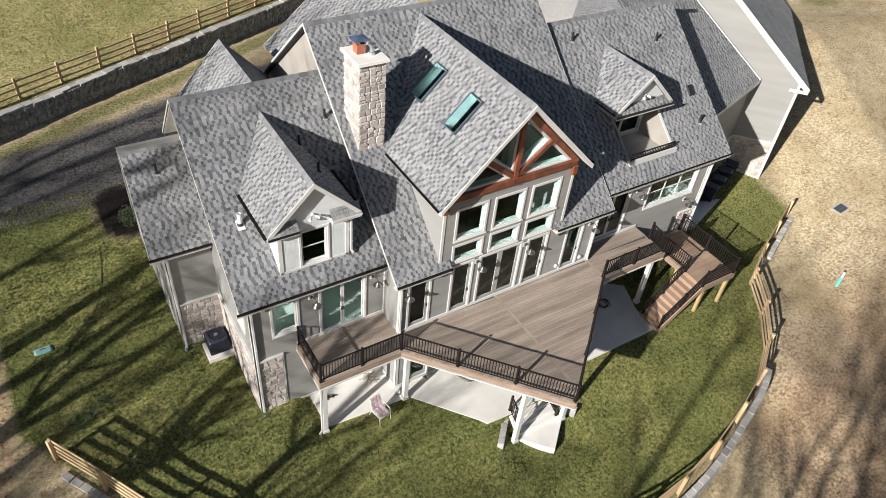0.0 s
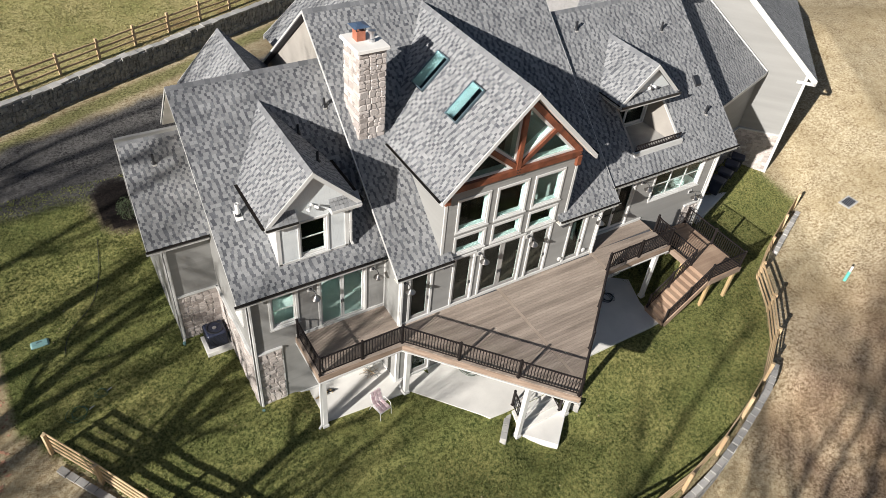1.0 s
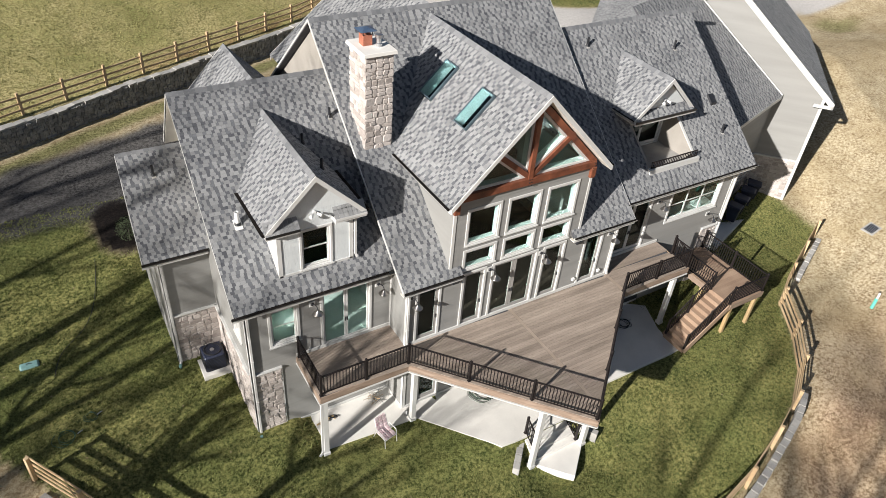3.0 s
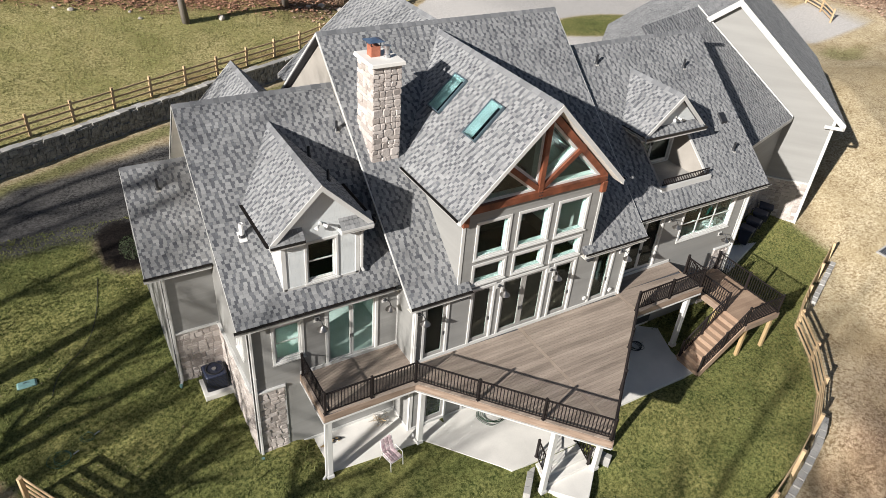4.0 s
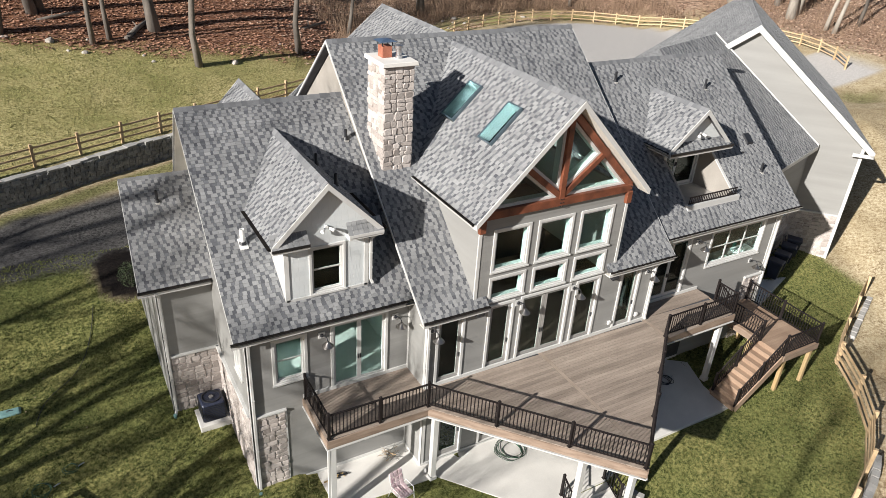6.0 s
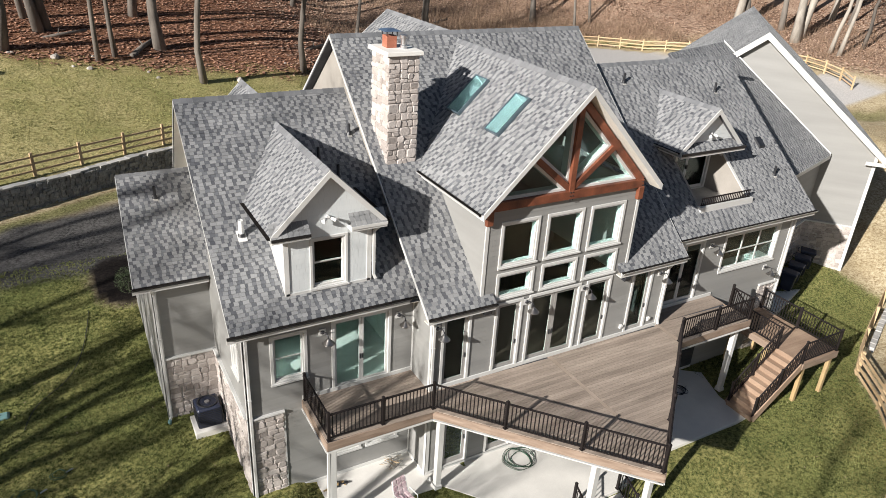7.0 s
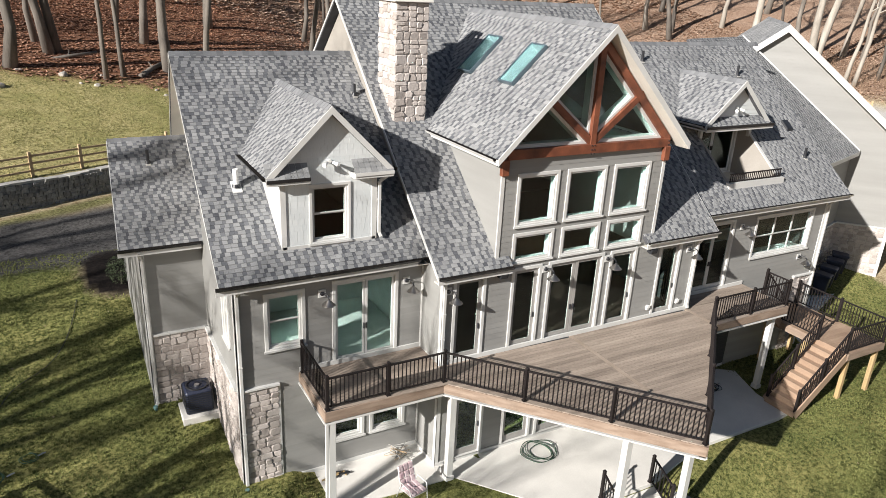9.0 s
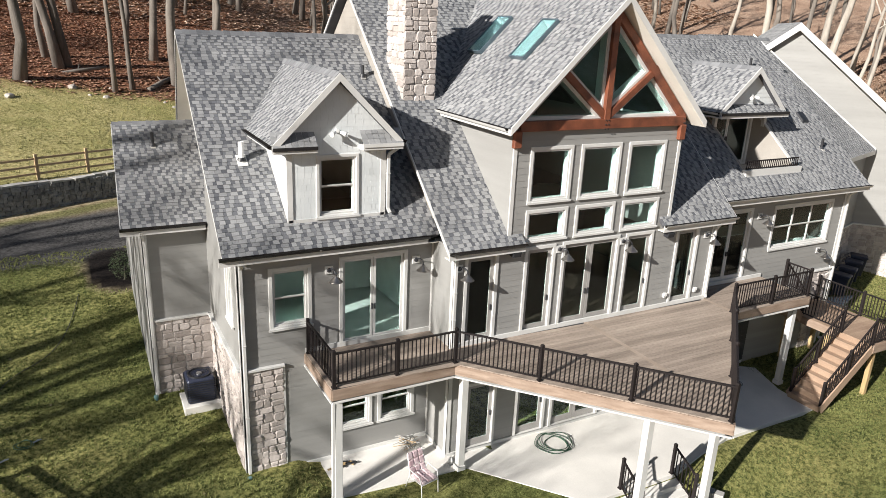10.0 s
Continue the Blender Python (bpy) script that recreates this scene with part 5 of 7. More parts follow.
    # dark sheet added behind the balcony door for the unlit room
    part("inner_wall", Build().box(BX0 - 0.5, BX1 + 0.5, BY1 + 1.6, BY1 + 1.7, fl - 0.1, z0 + 0.6), ROOMSHADE, house)
    zs = RZ0 + RS * (BY0 - RY0)
    part("sill_trim", Build().box(BX0 - 0.08, BX1 + 0.08, BY0 - 0.13, BY0 + 0.06, zs - 0.14, zs + 0.13), TRIM, house)
    zr = zs + 0.13
    r = thing("balcony_rail", "low black metal balcony railing", "railing")
    for zz in (zr + 0.03, zr + 0.3):
        part("rail", Build().bar((BX0 + 0.02, BY0, zz), (BX1 - 0.02, BY0, zz), 0.045, 0.04), RAIL, r)
    n = 26
    for i in range(n + 1):
        x = BX0 + 0.05 + (BX1 - BX0 - 0.1) * i / n
        part("baluster", Build().box(x - 0.0125, x + 0.0125, BY0 - 0.0125, BY0 + 0.0125, zr, zr + 0.3), RAIL, r)
    flood_light(cx, yf + 0.2, 6.45)


dormer_right()

# ---- skylights ----
def skylight(x0, x1, y0, y1):
    """A raised glazed light over a painted shaft that opens into the room."""
    t = thing("skylight", "pale blue-green glazed skylight with a dark metal frame", "skylight", group="skylights")
    nrm = Vector((-GS, 0, 1)).normalized()
    p = [Vector((x, y, GZ0 + GS * (x - GX0))) for x, y in ((x0, y1), (x0, y0), (x1, y0), (x1, y1))]
    mid = sum(p, Vector()) / 4

    def inward(q, d):
        e = mid - q
        sx = Vector((1, 0, GS)).normalized()
        return q + sx * math.copysign(d, e.x) + Vector((0, math.copysign(d, e.y), 0))

    fr, sh = Build(), Build()
    for i in range(4):
        a, b = p[i], p[(i + 1) % 4]
        ai, bi = inward(a, 0.06), inward(b, 0.06)
        fr.hexa([inward(a, -0.02), inward(b, -0.02), bi, ai], [q + nrm * 0.12 for q in (inward(a, -0.02), inward(b, -0.02), bi, ai)])
        ao, bo, ak, bk = inward(a, 0.03), inward(b, 0.03), inward(a, 0.062), inward(b, 0.062)
        sh.hexa([q - nrm * 0.36 for q in (ao, bo, bk, ak)], [q + nrm * 0.08 for q in (ao, bo, bk, ak)])
    part("curb", fr, SKYFRAME, t, "dark blue-grey metal curb")
    part("shaft", sh, SHAFT, t, "white painted light shaft")
    g = part("glazing", Build().hexa([inward(q, 0.05) + nrm * 0.095 for q in p], [inward(q, 0.05) + nrm * 0.105 for q in p]), SKYGLASS, t, "teal tinted glass")
    g.visible_shadow = False
    return t


for spot in SKYLIGHTS:
    skylight(*spot)

# ---- deck ----
deck = thing("deck", "raised brown composite deck with a pointed prow on white posts", "deck")
P_L0, P_L, P_C, P_T, P_K, P_R, P_RW = (-3.73, 1.3), (-3.73, -0.88), (-0.32, -0.88), (4.24, -6.07), (9.76, -1.3), (13.55, -1.3), (13.55, 0.79)
DECK_LOOP = [P_L0, P_L, P_C, P_T, P_K, P_R, P_RW, (9.75, 0.79), (9.75, 0.0), (0.0, 0.0), (0.0, 1.3)]


def deck_boards():
    step = 0.14
    y = -6.0
    while y < 1.3:
        a = y + step / 2
        for u0, u1 in spans([DECK_LOOP], a):
            l_lo, l_hi = spans([DECK_LOOP], y + 0.004), spans([DECK_LOOP], y + step - 0.008)
            lo = next((s for s in l_lo if s[1] > u0 and s[0] < u1), (u0, u1))
            hi = next((s for s in l_hi if s[1] > u0 and s[0] < u1), (u0, u1))
            stops = [-9.0, 4.70, 9.75, 99.0]
            for s0, s1 in zip(stops, stops[1:]):
                a0, a1 = max(lo[0], s0 + 0.075), min(lo[1], s1 - 0.075)
                b0, b1 = max(hi[0], s0 + 0.075), min(hi[1], s1 - 0.075)
                if a1 - a0 < 0.05 and b1 - b0 < 0.05:
                    continue
                a1, b1 = max(a1, a0 + 0.01), max(b1, b0 + 0.01)
                q = [(a0, y + 0.004), (a1, y + 0.004), (b1, y + step - 0.004), (b0, y + step - 0.004)]
                part("deck_board", Build().hexa([(px, py, -0.028) for px, py in q], [(px, py, 0) for px, py in q]), DECK, deck)
        y += step
    for x in (4.70, 9.75):
        ys = [p for p in ((-5.55, 0.0) if x < 5 else (-1.3, 0.0))]
        part("divider_board", Build().box(x - 0.07, x + 0.07, ys[0], ys[1], -0.028, 0.002), DIVIDER, deck)
    under = [(p[0] * 0.995, p[1] * 0.995) for p in DECK_LOOP]
    part("underlay", Build().prism([(x, y, -0.06) for x, y in under], (0, 0, 0.02)), FELT, deck)


deck_boards()
edges = [P_L0, P_L, P_C, P_T, P_K, P_R]
for a, b in zip(edges, edges[1:]):
    va, vb = Vector((*a, -0.17)), Vector((*b, -0.17))
    part("rim_board", Build().bar(va, vb, 0.045, 0.28), FASCIA_WOOD, deck, "brown composite fascia board")
    d = (vb - va).normalized()
    inw = Vector((-d.y, d.x, 0)) * 0.06
    if (Vector((3, 0, 0)) - va).dot(inw) < 0:
        inw = -inw
    part("soffit_trim", Build().bar(va + inw + Vector((0, 0, -0.2)), vb + inw + Vector((0, 0, -0.2)), 0.2, 0.04), TRIM, deck, "white trim under the deck edge")
va, vb = Vector((*P_R, -0.17)), Vector((P_R[0], -0.3, -0.17))
part("rim_board", Build().bar(va, vb, 0.045, 0.28), FASCIA_WOOD, deck)
for i in range(14):
    x = -3.2 + i * 1.2
    for u0, u1 in [(max(s[0], -8), s[1]) for s in spans([[(y, xx) for xx, y in DECK_LOOP]], x)]:
        part("joist", Build().box(x - 0.02, x + 0.02, u0 + 0.1, u1 - 0.05, -0.3, -0.065), LUMBER, deck)


def railing(name, pts, posts, label, z=0.0, high=0.93, group="deck railings", end_posts=(True, True)):
    """Black metal guard: square posts, two rails and round-cornered balusters. pts: (x, y, z) corners."""
    t = thing(name, label, "railing", group)
    for si, (a, b) in enumerate(zip(pts, pts[1:])):
        a, b = Vector(a), Vector(b)
        d = b - a
        n = max(1, round(d.length / (posts[si] if isinstance(posts, tuple) else posts)))
        flat = Vector((d.x, d.y, 0))
        for i in range(n + 1):
            if i == n and si < len(pts) - 2:
                continue
            p = a + d * i / n
            if (i == 0 and si == 0 and not end_posts[0]) or (i == n and not end_posts[1]):
                continue
            k = Build().box(-0.04, 0.04, -0.04, 0.04, 0.0, high + 0.05, Matrix.Translation(p))
            k.hexa([p + Vector((x * .048, y * .048, high + 0.05)) for x, y in ((-1, -1), (1, -1), (1, 1), (-1, 1))], [p + Vector((x * .03, y * .03, high + 0.085)) for x, y in ((-1, -1), (1, -1), (1, 1), (-1, 1))])
            k.box(-0.058, 0.058, -0.058, 0.058, 0.0, 0.03, Matrix.Translation(p))
            part("post", k, RAIL, t)
        for zz, w, h in ((high - 0.02, 0.055, 0.04), (0.1, 0.035, 0.035)):
            part("rail", Build().bar(a + Vector((0, 0, zz)), b + Vector((0, 0, zz)), w, h), RAIL, t)
        m = max(2, int(flat.length / 0.115))
        for i in range(1, m):
            p = a + d * i / m
            part("baluster", Build().box(-0.0125, 0.0125, -0.0125, 0.0125, 0.1, high - 0.03, Matrix.Translation(p)), RAIL, t)
    return t


railing("deck_rail", [(-3.66, 1.22, 0), (-3.66, -0.81, 0), (-0.29, -0.81, 0), (4.24, -5.97, 0), (9.70, -1.25, 0), (13.48, -1.23, 0)], (1.9, 1.7, 2.3, 2.4, 1.9), "black metal railing round the deck with square posts", end_posts=(True, True))

# white posts under the deck
def white_post(x, y, z0, z1, w=0.2):
    t = thing("deck_post", "white boxed post holding up the deck", "post", group="deck posts", at=(x, y, z0))
    h = z1 - z0
    part("shaft", Build().box(-w / 2, w / 2, -w / 2, w / 2, 0, h), TRIM, t, "", 0.01)
    part("base", Build().box(-w / 2 - .03, w / 2 + .03, -w / 2 - .03, w / 2 + .03, 0, 0.16), TRIM, t, "", 0.01)
    part("capital", Build().box(-w / 2 - .03, w / 2 + .03, -w / 2 - .03, w / 2 + .03, h - 0.12, h), TRIM, t, "", 0.01)
    return t


for x, y, z in ((-3.5, -0.62, PATIO), (0.1, -0.68, PATIO), (3.34, -4.36, -4.12), (5.8, -4.42, -4.12), (13.22, -1.0, PATIO)):
    white_post(x, y, z, -0.33)

# ---- stairs ----
LZ_, LX0, LX1, FY0_, FY1_ = -1.40, 14.95, 17.15, -3.05, -1.78
stair = thing("deck_stair", "brown composite stair with a landing and black railings", "stairs")
n_up = 8
for i in range(1, n_up):
    x = 13.55 + (LX0 - 13.55) * (i - 1) / (n_up - 1)
    z = LZ_ * i / n_up
    run = (LX0 - 13.55) / (n_up - 1)
    part("tread", Build().box(x, x + run + 0.02, -0.25, 0.74, z - 0.03, z), STAIRWOOD, stair, "", 0.006)
    part("riser", Build().box(x - 0.012, x + 0.0, -0.25, 0.74, z, z - LZ_ / n_up - 0.03), STAIRWOOD, stair)
for y in (-0.27, 0.72):
    part("stringer", Build().bar((13.5, y, -0.2), (LX0, y, LZ_ - 0.1), 0.04, 0.28), STAIRWOOD, stair)
ny = 26
for i in range(ny):
    y = 0.72 - (0.72 - FY0_) * (i + 1) / ny
    part("landing_board", Build().box(LX0, LX1, y + 0.004, y + (0.72 - FY0_) / ny - 0.004, LZ_ - 0.03, LZ_), STAIRWOOD, stair)
part("landing_base", Build().box(LX0 + 0.02, LX1 - 0.02, FY0_ + 0.04, 0.7, LZ_ - 0.07, LZ_ - 0.032), FELT, stair)
for a, b in (((LX0, 0.72), (LX0, FY1_)), ((LX0, FY0_), (LX1, FY0_)), ((LX1, FY0_), (LX1, 0.72))):
    part("rim_board", Build().bar((*a, LZ_ - 0.15), (*b, LZ_ - 0.15), 0.045, 0.28), FASCIA_WOOD, stair)
n_dn = 10
rise_ = (LZ_ - PATIO) / n_dn
run = (LX0 - 12.72) / (n_dn - 1)
for i in range(1, n_dn):
    x1 = LX0 - run * (i - 1)
    z = LZ_ - rise_ * i
    part("tread", Build().box(x1 - run - 0.02, x1, FY0_ + 0.06, FY1_ - 0.01, z - 0.03, z), STAIRWOOD, stair, "", 0.006)
    part("riser", Build().box(x1, x1 + 0.012, FY0_ + 0.06, FY1_ - 0.01, z - 0.03, z + rise_ - 0.03), STAIRWOOD, stair)
part("riser", Build().box(LX0 - run * (n_dn - 1), LX0 - run * (n_dn - 1) + 0.02, FY0_ + 0.06, FY1_ - 0.01, PATIO, PATIO + rise_ - 0.03), STAIRWOOD, stair)
for y in (FY0_ + 0.03, FY1_ + 0.02):
    part("stringer", Build().bar((LX0, y, LZ_ - 0.14), (12.74, y, PATIO + 0.08), 0.045, 0.3), STAIRWOOD, stair)
for x, y in ((15.45, FY0_ + 0.25), (17.08, FY0_ + 0.2), (17.1, 0.5), (15.3, 0.5), (15.3, -1.2)):
    part("support_post", Build().box(x - 0.075, x + 0.075, y - 0.075, y + 0.075, PATIO - 0.2, LZ_ - 0.07), LUMBER, stair, "yellow treated timber post", 0.006)
railing("stair_rail", [(LX0, FY0_ + 0.08, LZ_), (12.78, FY0_ + 0.08, PATIO + 0.12)], 1.25, "sloping black stair railing", group="stair railings")
railing("stair_rail", [(LX0, FY1_ - 0.05, LZ_), (12.78, FY1_ - 0.05, PATIO + 0.12)], 1.25, "sloping black stair railing", group="stair railings")
railing("stair_rail", [(13.55, -0.22, 0.0), (LX0 + 0.05, -0.22, LZ_)], 1.6, "sloping black stair railing beside the upper flight", group="stair railings")
railing("landing_rail", [(LX0 + 0.05, -0.22, LZ_), (LX0 + 0.05, FY1_, LZ_)], 1.3, "black railing on the stair landing", group="stair railings", end_posts=(False, False))
railing("landing_rail", [(LX0 + 0.05, FY0_ + 0.06, LZ_), (LX1 - 0.06, FY0_ + 0.06, LZ_), (LX1 - 0.06, 0.68, LZ_)], 1.75, "black railing round the stair landing", group="stair railings", end_posts=(False, True))
railing("deck_rail", [(13.49, -1.18, 0.0), (13.49, -0.26, 0.0)], 1.0, "short black railing at the deck end", end_posts=(False, False))

# ---- patio ----
k = Build()
loop = [(-3.4, 1.35), (-3.35, -0.5), (0.3, -0.72), (2.55, -3.42), (3.2, -3.45), (5.75, -3.45), (8.6, -2.75), (12.8, -2.75), (12.9, -1.3), (13.5, 0.2), (12.6, 0.85), (9.7, 0.1), (9.7, 0.05), (0, 0.05), (0, 1.35)]
k.prism([(x, y, PATIO - 0.35) for x, y in loop], (0, 0, 0.35))
tagged(part("patio", k, CONCRETE, None, "", 0.01), "pale cream concrete patio slab under the deck", "patio", kind="structure")
steps = thing("patio_steps", "white concrete steps from the patio to the lawn", "steps")
part("landing_slab", Build().prism([(3.52, -4.2, -4.6), (3.52, -4.33, -4.6), (4.62, -5.52, -4.6), (5.84, -4.45, -4.6), (5.84, -4.2, -4.6)], (0, 0, 0.49)), CONCRETE, steps, "", 0.012)
for i in range(3):
    part("step", Build().box(3.6, 5.72, -3.74 - 0.27 * i, -3.46 - 0.27 * i, -4.6, PATIO - 0.152 * (i + 1)), CONCRETE, steps, "", 0.012)
for x0, y0, x1, lab in ((3.74, -3.32, 3.7, "black metal hand rail beside the steps"), (5.58, -3.4, 5.62, "black metal hand rail on the far side of the steps")):
    railing("step_rail", [(x0, y0, PATIO), (x1, y0 - 0.84, PATIO - 0.46)], 1.2, lab, group="step railings", high=0.9)
for (x0, y0), (x1, y1), z1 in (((3.52, -3.42), (2.55, -4.42), -3.72), ((6.1, -3.9), (6.5, -4.55), -3.75)):
    n = 4 if x0 < 5 else 3
    cw = thing("cheek_wall", "low grey block wall beside the steps", "retaining wall", group="step walls", at=((x0 + x1) / 2, (y0 + y1) / 2, z1 - 0.6))
    d = Vector((x1 - x0, y1 - y0, 0))
    mq = Matrix.Rotation(math.atan2(d.y, d.x), 4, "Z")
    for i in range(n):
        e = d.length / n
        part("block", Build().box(-d.length / 2 + i * e + 0.006, -d.length / 2 + (i + 1) * e - 0.006, -0.13, 0.13, 0, 0.62 + (0.012 if i % 2 else 0), mq), CAPSTONE, cw, "", 0.015)

# ---- stone skirts ----
def skirt(m, u0, u1, v0, v1, seed, inside=None, cap=True):
    base = part("stone_skirt", Build().box(u0, u1, v0, v1, -0.05, 0.03, m), MORTAR, house, "pale rubble-stone wainscot")
    stones(base, m @ Matrix.Translation((0, 0, 0.03)), u0, u1, v0, v1, 0.045, 0.44, seed, inside)
    if cap:
        part("stone_sill", Build().box(u0 - 0.02, u1 + 0.02, v1, v1 + 0.07, -0.02, 0.11, m), TRIM, house, "", 0.008)


skirt(FW, -7.03, -5.4, -3.1, -0.3, 21)
skirt(FS_, -5.5, -1.44, -3.5, -0.3, 22)
skirt(FL_, -5.27, -4.33, -3.6, -0.26, 23)
part("edge_trim", Build().box(-4.35, -4.29, 1.26, 1.31, -3.6, -0.2), TRIM, house)
skirt(FK, 16.62, 17.64, -3.6, -0.22, 24)
skirt(FKE, 0.05, 2.6, -3.6, -0.3, 25)
skirt(FGA, 1.5, hw - 0.12, -3.3, -0.25, 26)
skirt(FLK, -3.2, 0.1, -3.3, -0.25, 27)
part("trim_board", Build().box(hw - 0.12, hw + 0.04, -3.4, gtop - GSL * hw, -0.02, 0.045, FGA), TRIM, house, "", 0.006)

# ---- wall lamps ----
def wall_lamp(x, y, z):
    t = thing("wall_lamp", "barn-style metal wall lamp on a white plate", "wall lamp", "wall lamps", at=(x, y, z))
    part("mount_plate", Build().box(-0.11, 0.11, -0.03, 0, -0.11, 0.11), TRIM, t, "", 0.006)
    part("rose", Build().lathe([(0.0, 0.05), (0.05, 0.045), (0.065, 0.0)], (0, -0.03, 0), 14, Matrix.Rotation(radians(90), 3, "X")), RUBBER, t)
    arm = [(0.0, -0.05, 0.0), (0.02, -0.14, 0.07), (0.05, -0.26, 0.08), (0.07, -0.33, 0.02), (0.075, -0.34, -0.07)]
    part("arm", Build().tube(arm, 0.016, 6), RUBBER, t, smooth=True)
    part("shade", Build().lathe([(0.0, 0.0), (0.035, 0.0), (0.045, -0.045), (0.1, -0.075), (0.125, -0.125), (0.175, -0.155), (0.19, -0.175), (0.175, -0.172), (0.1, -0.13), (0.0, -0.11)], (0.075, -0.34, -0.05), 18), NICKEL, t, "bell-shaped metal shade", smooth=True)
    return t


for x, y, z in ((-3.05, 1.28, 2.27), (-0.52, 1.28, 2.25), (0.14, -0.02, 2.33), (3.42, -0.02, 2.5), (5.8, -0.02, 2.48), (9.38, -0.02, 2.3), (12.9, 0.77, 2.4), (16.66, 0.77, 0.68)):
    wall_lamp(x, y, z)


def speaker(x, y, z):
    t = thing("outdoor_speaker", "black box speaker mounted under the eave", "speaker", "eave speakers", at=(x, y, z))
    part("case", Build().hexa([(-.14, -.2, -.09), (.14, -.2, -.09), (.14, 0, -.07), (-.14, 0, -.07)], [(-.14, -.24, .08), (.14, -.24, .08), (.14, 0, .09), (-.14, 0, .09)]), RUBBER, t, "", 0.02)
    part("bracket", Build().box(-0.02, 0.02, -0.1, 0.0, 0.09, 0.13), RUBBER, t)


speaker(1.84, -0.03, 2.58)
speaker(7.57, -0.03, 2.53)
for x in (7.85, 9.2):
    o = thing("hose_box", "small white outlet box on the wall", "outlet", at=(x, -0.02, 0.42))
    part("cover", Build().box(-0.06, 0.06, -0.07, 0, -0.08, 0.08), PVC, o, "", 0.012)
    part("lid", Build().box(-0.065, 0.065, -0.09, -0.07, -0.02, 0.085), PVC, o, "", 0.006)

# ---- roof pipes and vents ----
def vent_pipe(x, y, z, high=0.42, white=False, r=0.05):
    t = thing("vent_pipe", "white plumbing vent pipe in the roof" if white else "black plumbing vent pipe with pale flashing", "vent pipe", "roof vents", at=(x, y, z))
    part("pipe", Build().lathe([(r, -0.1), (r, high), (r * 0.8, high), (r * 0.8, high - 0.05)], (0, 0, 0), 12), PVC if white else RUBBER, t, smooth=False)
    q = 0.075 if not white else 0.13
    part("flashing", Build().hexa([(-q, -q - .05, -q * .85), (q, -q - .05, -q * .85), (q, q, q * .85), (-q, q, q * .85)], [(-q, -q - .05, -q * .85 + .02), (q, -q - .05, -q * .85 + .02), (q, q, q * .85 + .02), (-q, q, q * .85 + .02)]), PVC if white else CAPSTONE, t)
    part("collar", Build().lathe([(r + 0.05, 0.0), (r + 0.012, 0.09)], (0, 0, 0), 12), RUBBER, t)


vent_pipe(-6.42, 7.9, FZ0 + FS * (7.9 - FY0))
vent_pipe(-4.75, 3.2, LZ0 + LS * (3.2 - LY0), 0.5, True, 0.075)
vent_pipe(-0.42, 5.6, LZ0 + LS * (5.6 - LY0), 0.36)
vent_pipe(-1.82, 3.0, DZ1 - DS * (-1.82 - DX), 0.4)
vent_pipe(-1.72, 5.0, DZ1 - DS * (-1.72 - DX), 0.4)
for x, y in ((11.6, 5.75), (16.35, 5.1), (17.05, 1.75)):
    vent_pipe(x, y, RZ0 + RS * (y - RY0), 0.4)
v = thing("box_vent", "low black box vent on the roof", "roof vent", at=(17.25, 2.95, RZ0 + RS * 2.65))
part("hood", Build().hexa([(-.2, -.2, -.15), (.2, -.2, -.15), (.2, .2, .18), (-.2, .2, .18)], [(-.17, -.18, -.02), (.17, -.18, -.02), (.17, .17, .27), (-.17, .17, .27)]), RUBBER, v, "", 0.02)

# ---- downspouts ----
def downspout(pts, material=None, label="white metal downspout on the corner"):
    t = thing("downspout", label, "downspout", "downspouts")
    pts = [Vector(p) for p in pts]
    for a, c in zip(pts, pts[1:]):
        part("pipe_length", Build().bar(a, c, 0.085, 0.07, up=(0, 1, 0.01)), material or TRIM, t, "", 0.008)
    for z in (0.35, 0.7):
        p = pts[2].lerp(pts[-2], z)
        part("strap", Build().box(p.x - 0.05, p.x + 0.05, p.y - 0.045, p.y + 0.045, p.z - 0.015, p.z + 0.015), TRIM, t)


downspout([(-5.34, 0.88, 2.92), (-5.34, 0.95, 2.8), (-5.34, 1.21, 2.62), (-5.34, 1.21, -3.35), (-5.4, 1.05, -3.46)])
downspout([(-7.2, 5.16, 2.62), (-7.2, 5.25, 2.5), (-7.12, 5.46, 2.3), (-7.12, 5.46, -2.6), (-7.2, 5.3, -2.72)])
downspout([(-0.06, -0.28, 2.78), (-0.06, -0.2, 2.66), (0.02, -0.08, 2.45), (0.02, -0.08, 0.2), (0.02, -0.12, 0.08)])
downspout([(9.72, -0.28, 2.78), (9.72, -0.22, 2.66), (9.72, -0.08, 2.45), (9.72, -0.08, 0.2), (9.72, -0.12, 0.08)])
downspout([(-0.95, 1.45, 5.5), (-0.98, 1.5, 5.4), (-1.3, 1.5, 5.2), (-1.3, 1.5, 3.75), (-1.26, 1.44, 3.62)], label="white downspout on the dormer corner")
downspout([(1.12, 3.6, 6.0), (1.15, 3.55, 5.9), (1.35, 3.6, 5.82), (1.5, 3.65, 5.86)], label="short white downspout elbow under the gable eave")
downspout([(-3.64, -0.7, -0.35), (-3.64, -0.7, -0.5), (-3.64, -0.66, -3.3), (-3.78, -0.7, -3.44)], label="white downspout strapped to the deck post")
downspout([(17.86, 0.4, 3.15), (17.86, 0.5, 3.0), (17.84, 0.72, 2.8), (17.84, 0.72, -3.2), (17.95, 0.6, -3.35)])

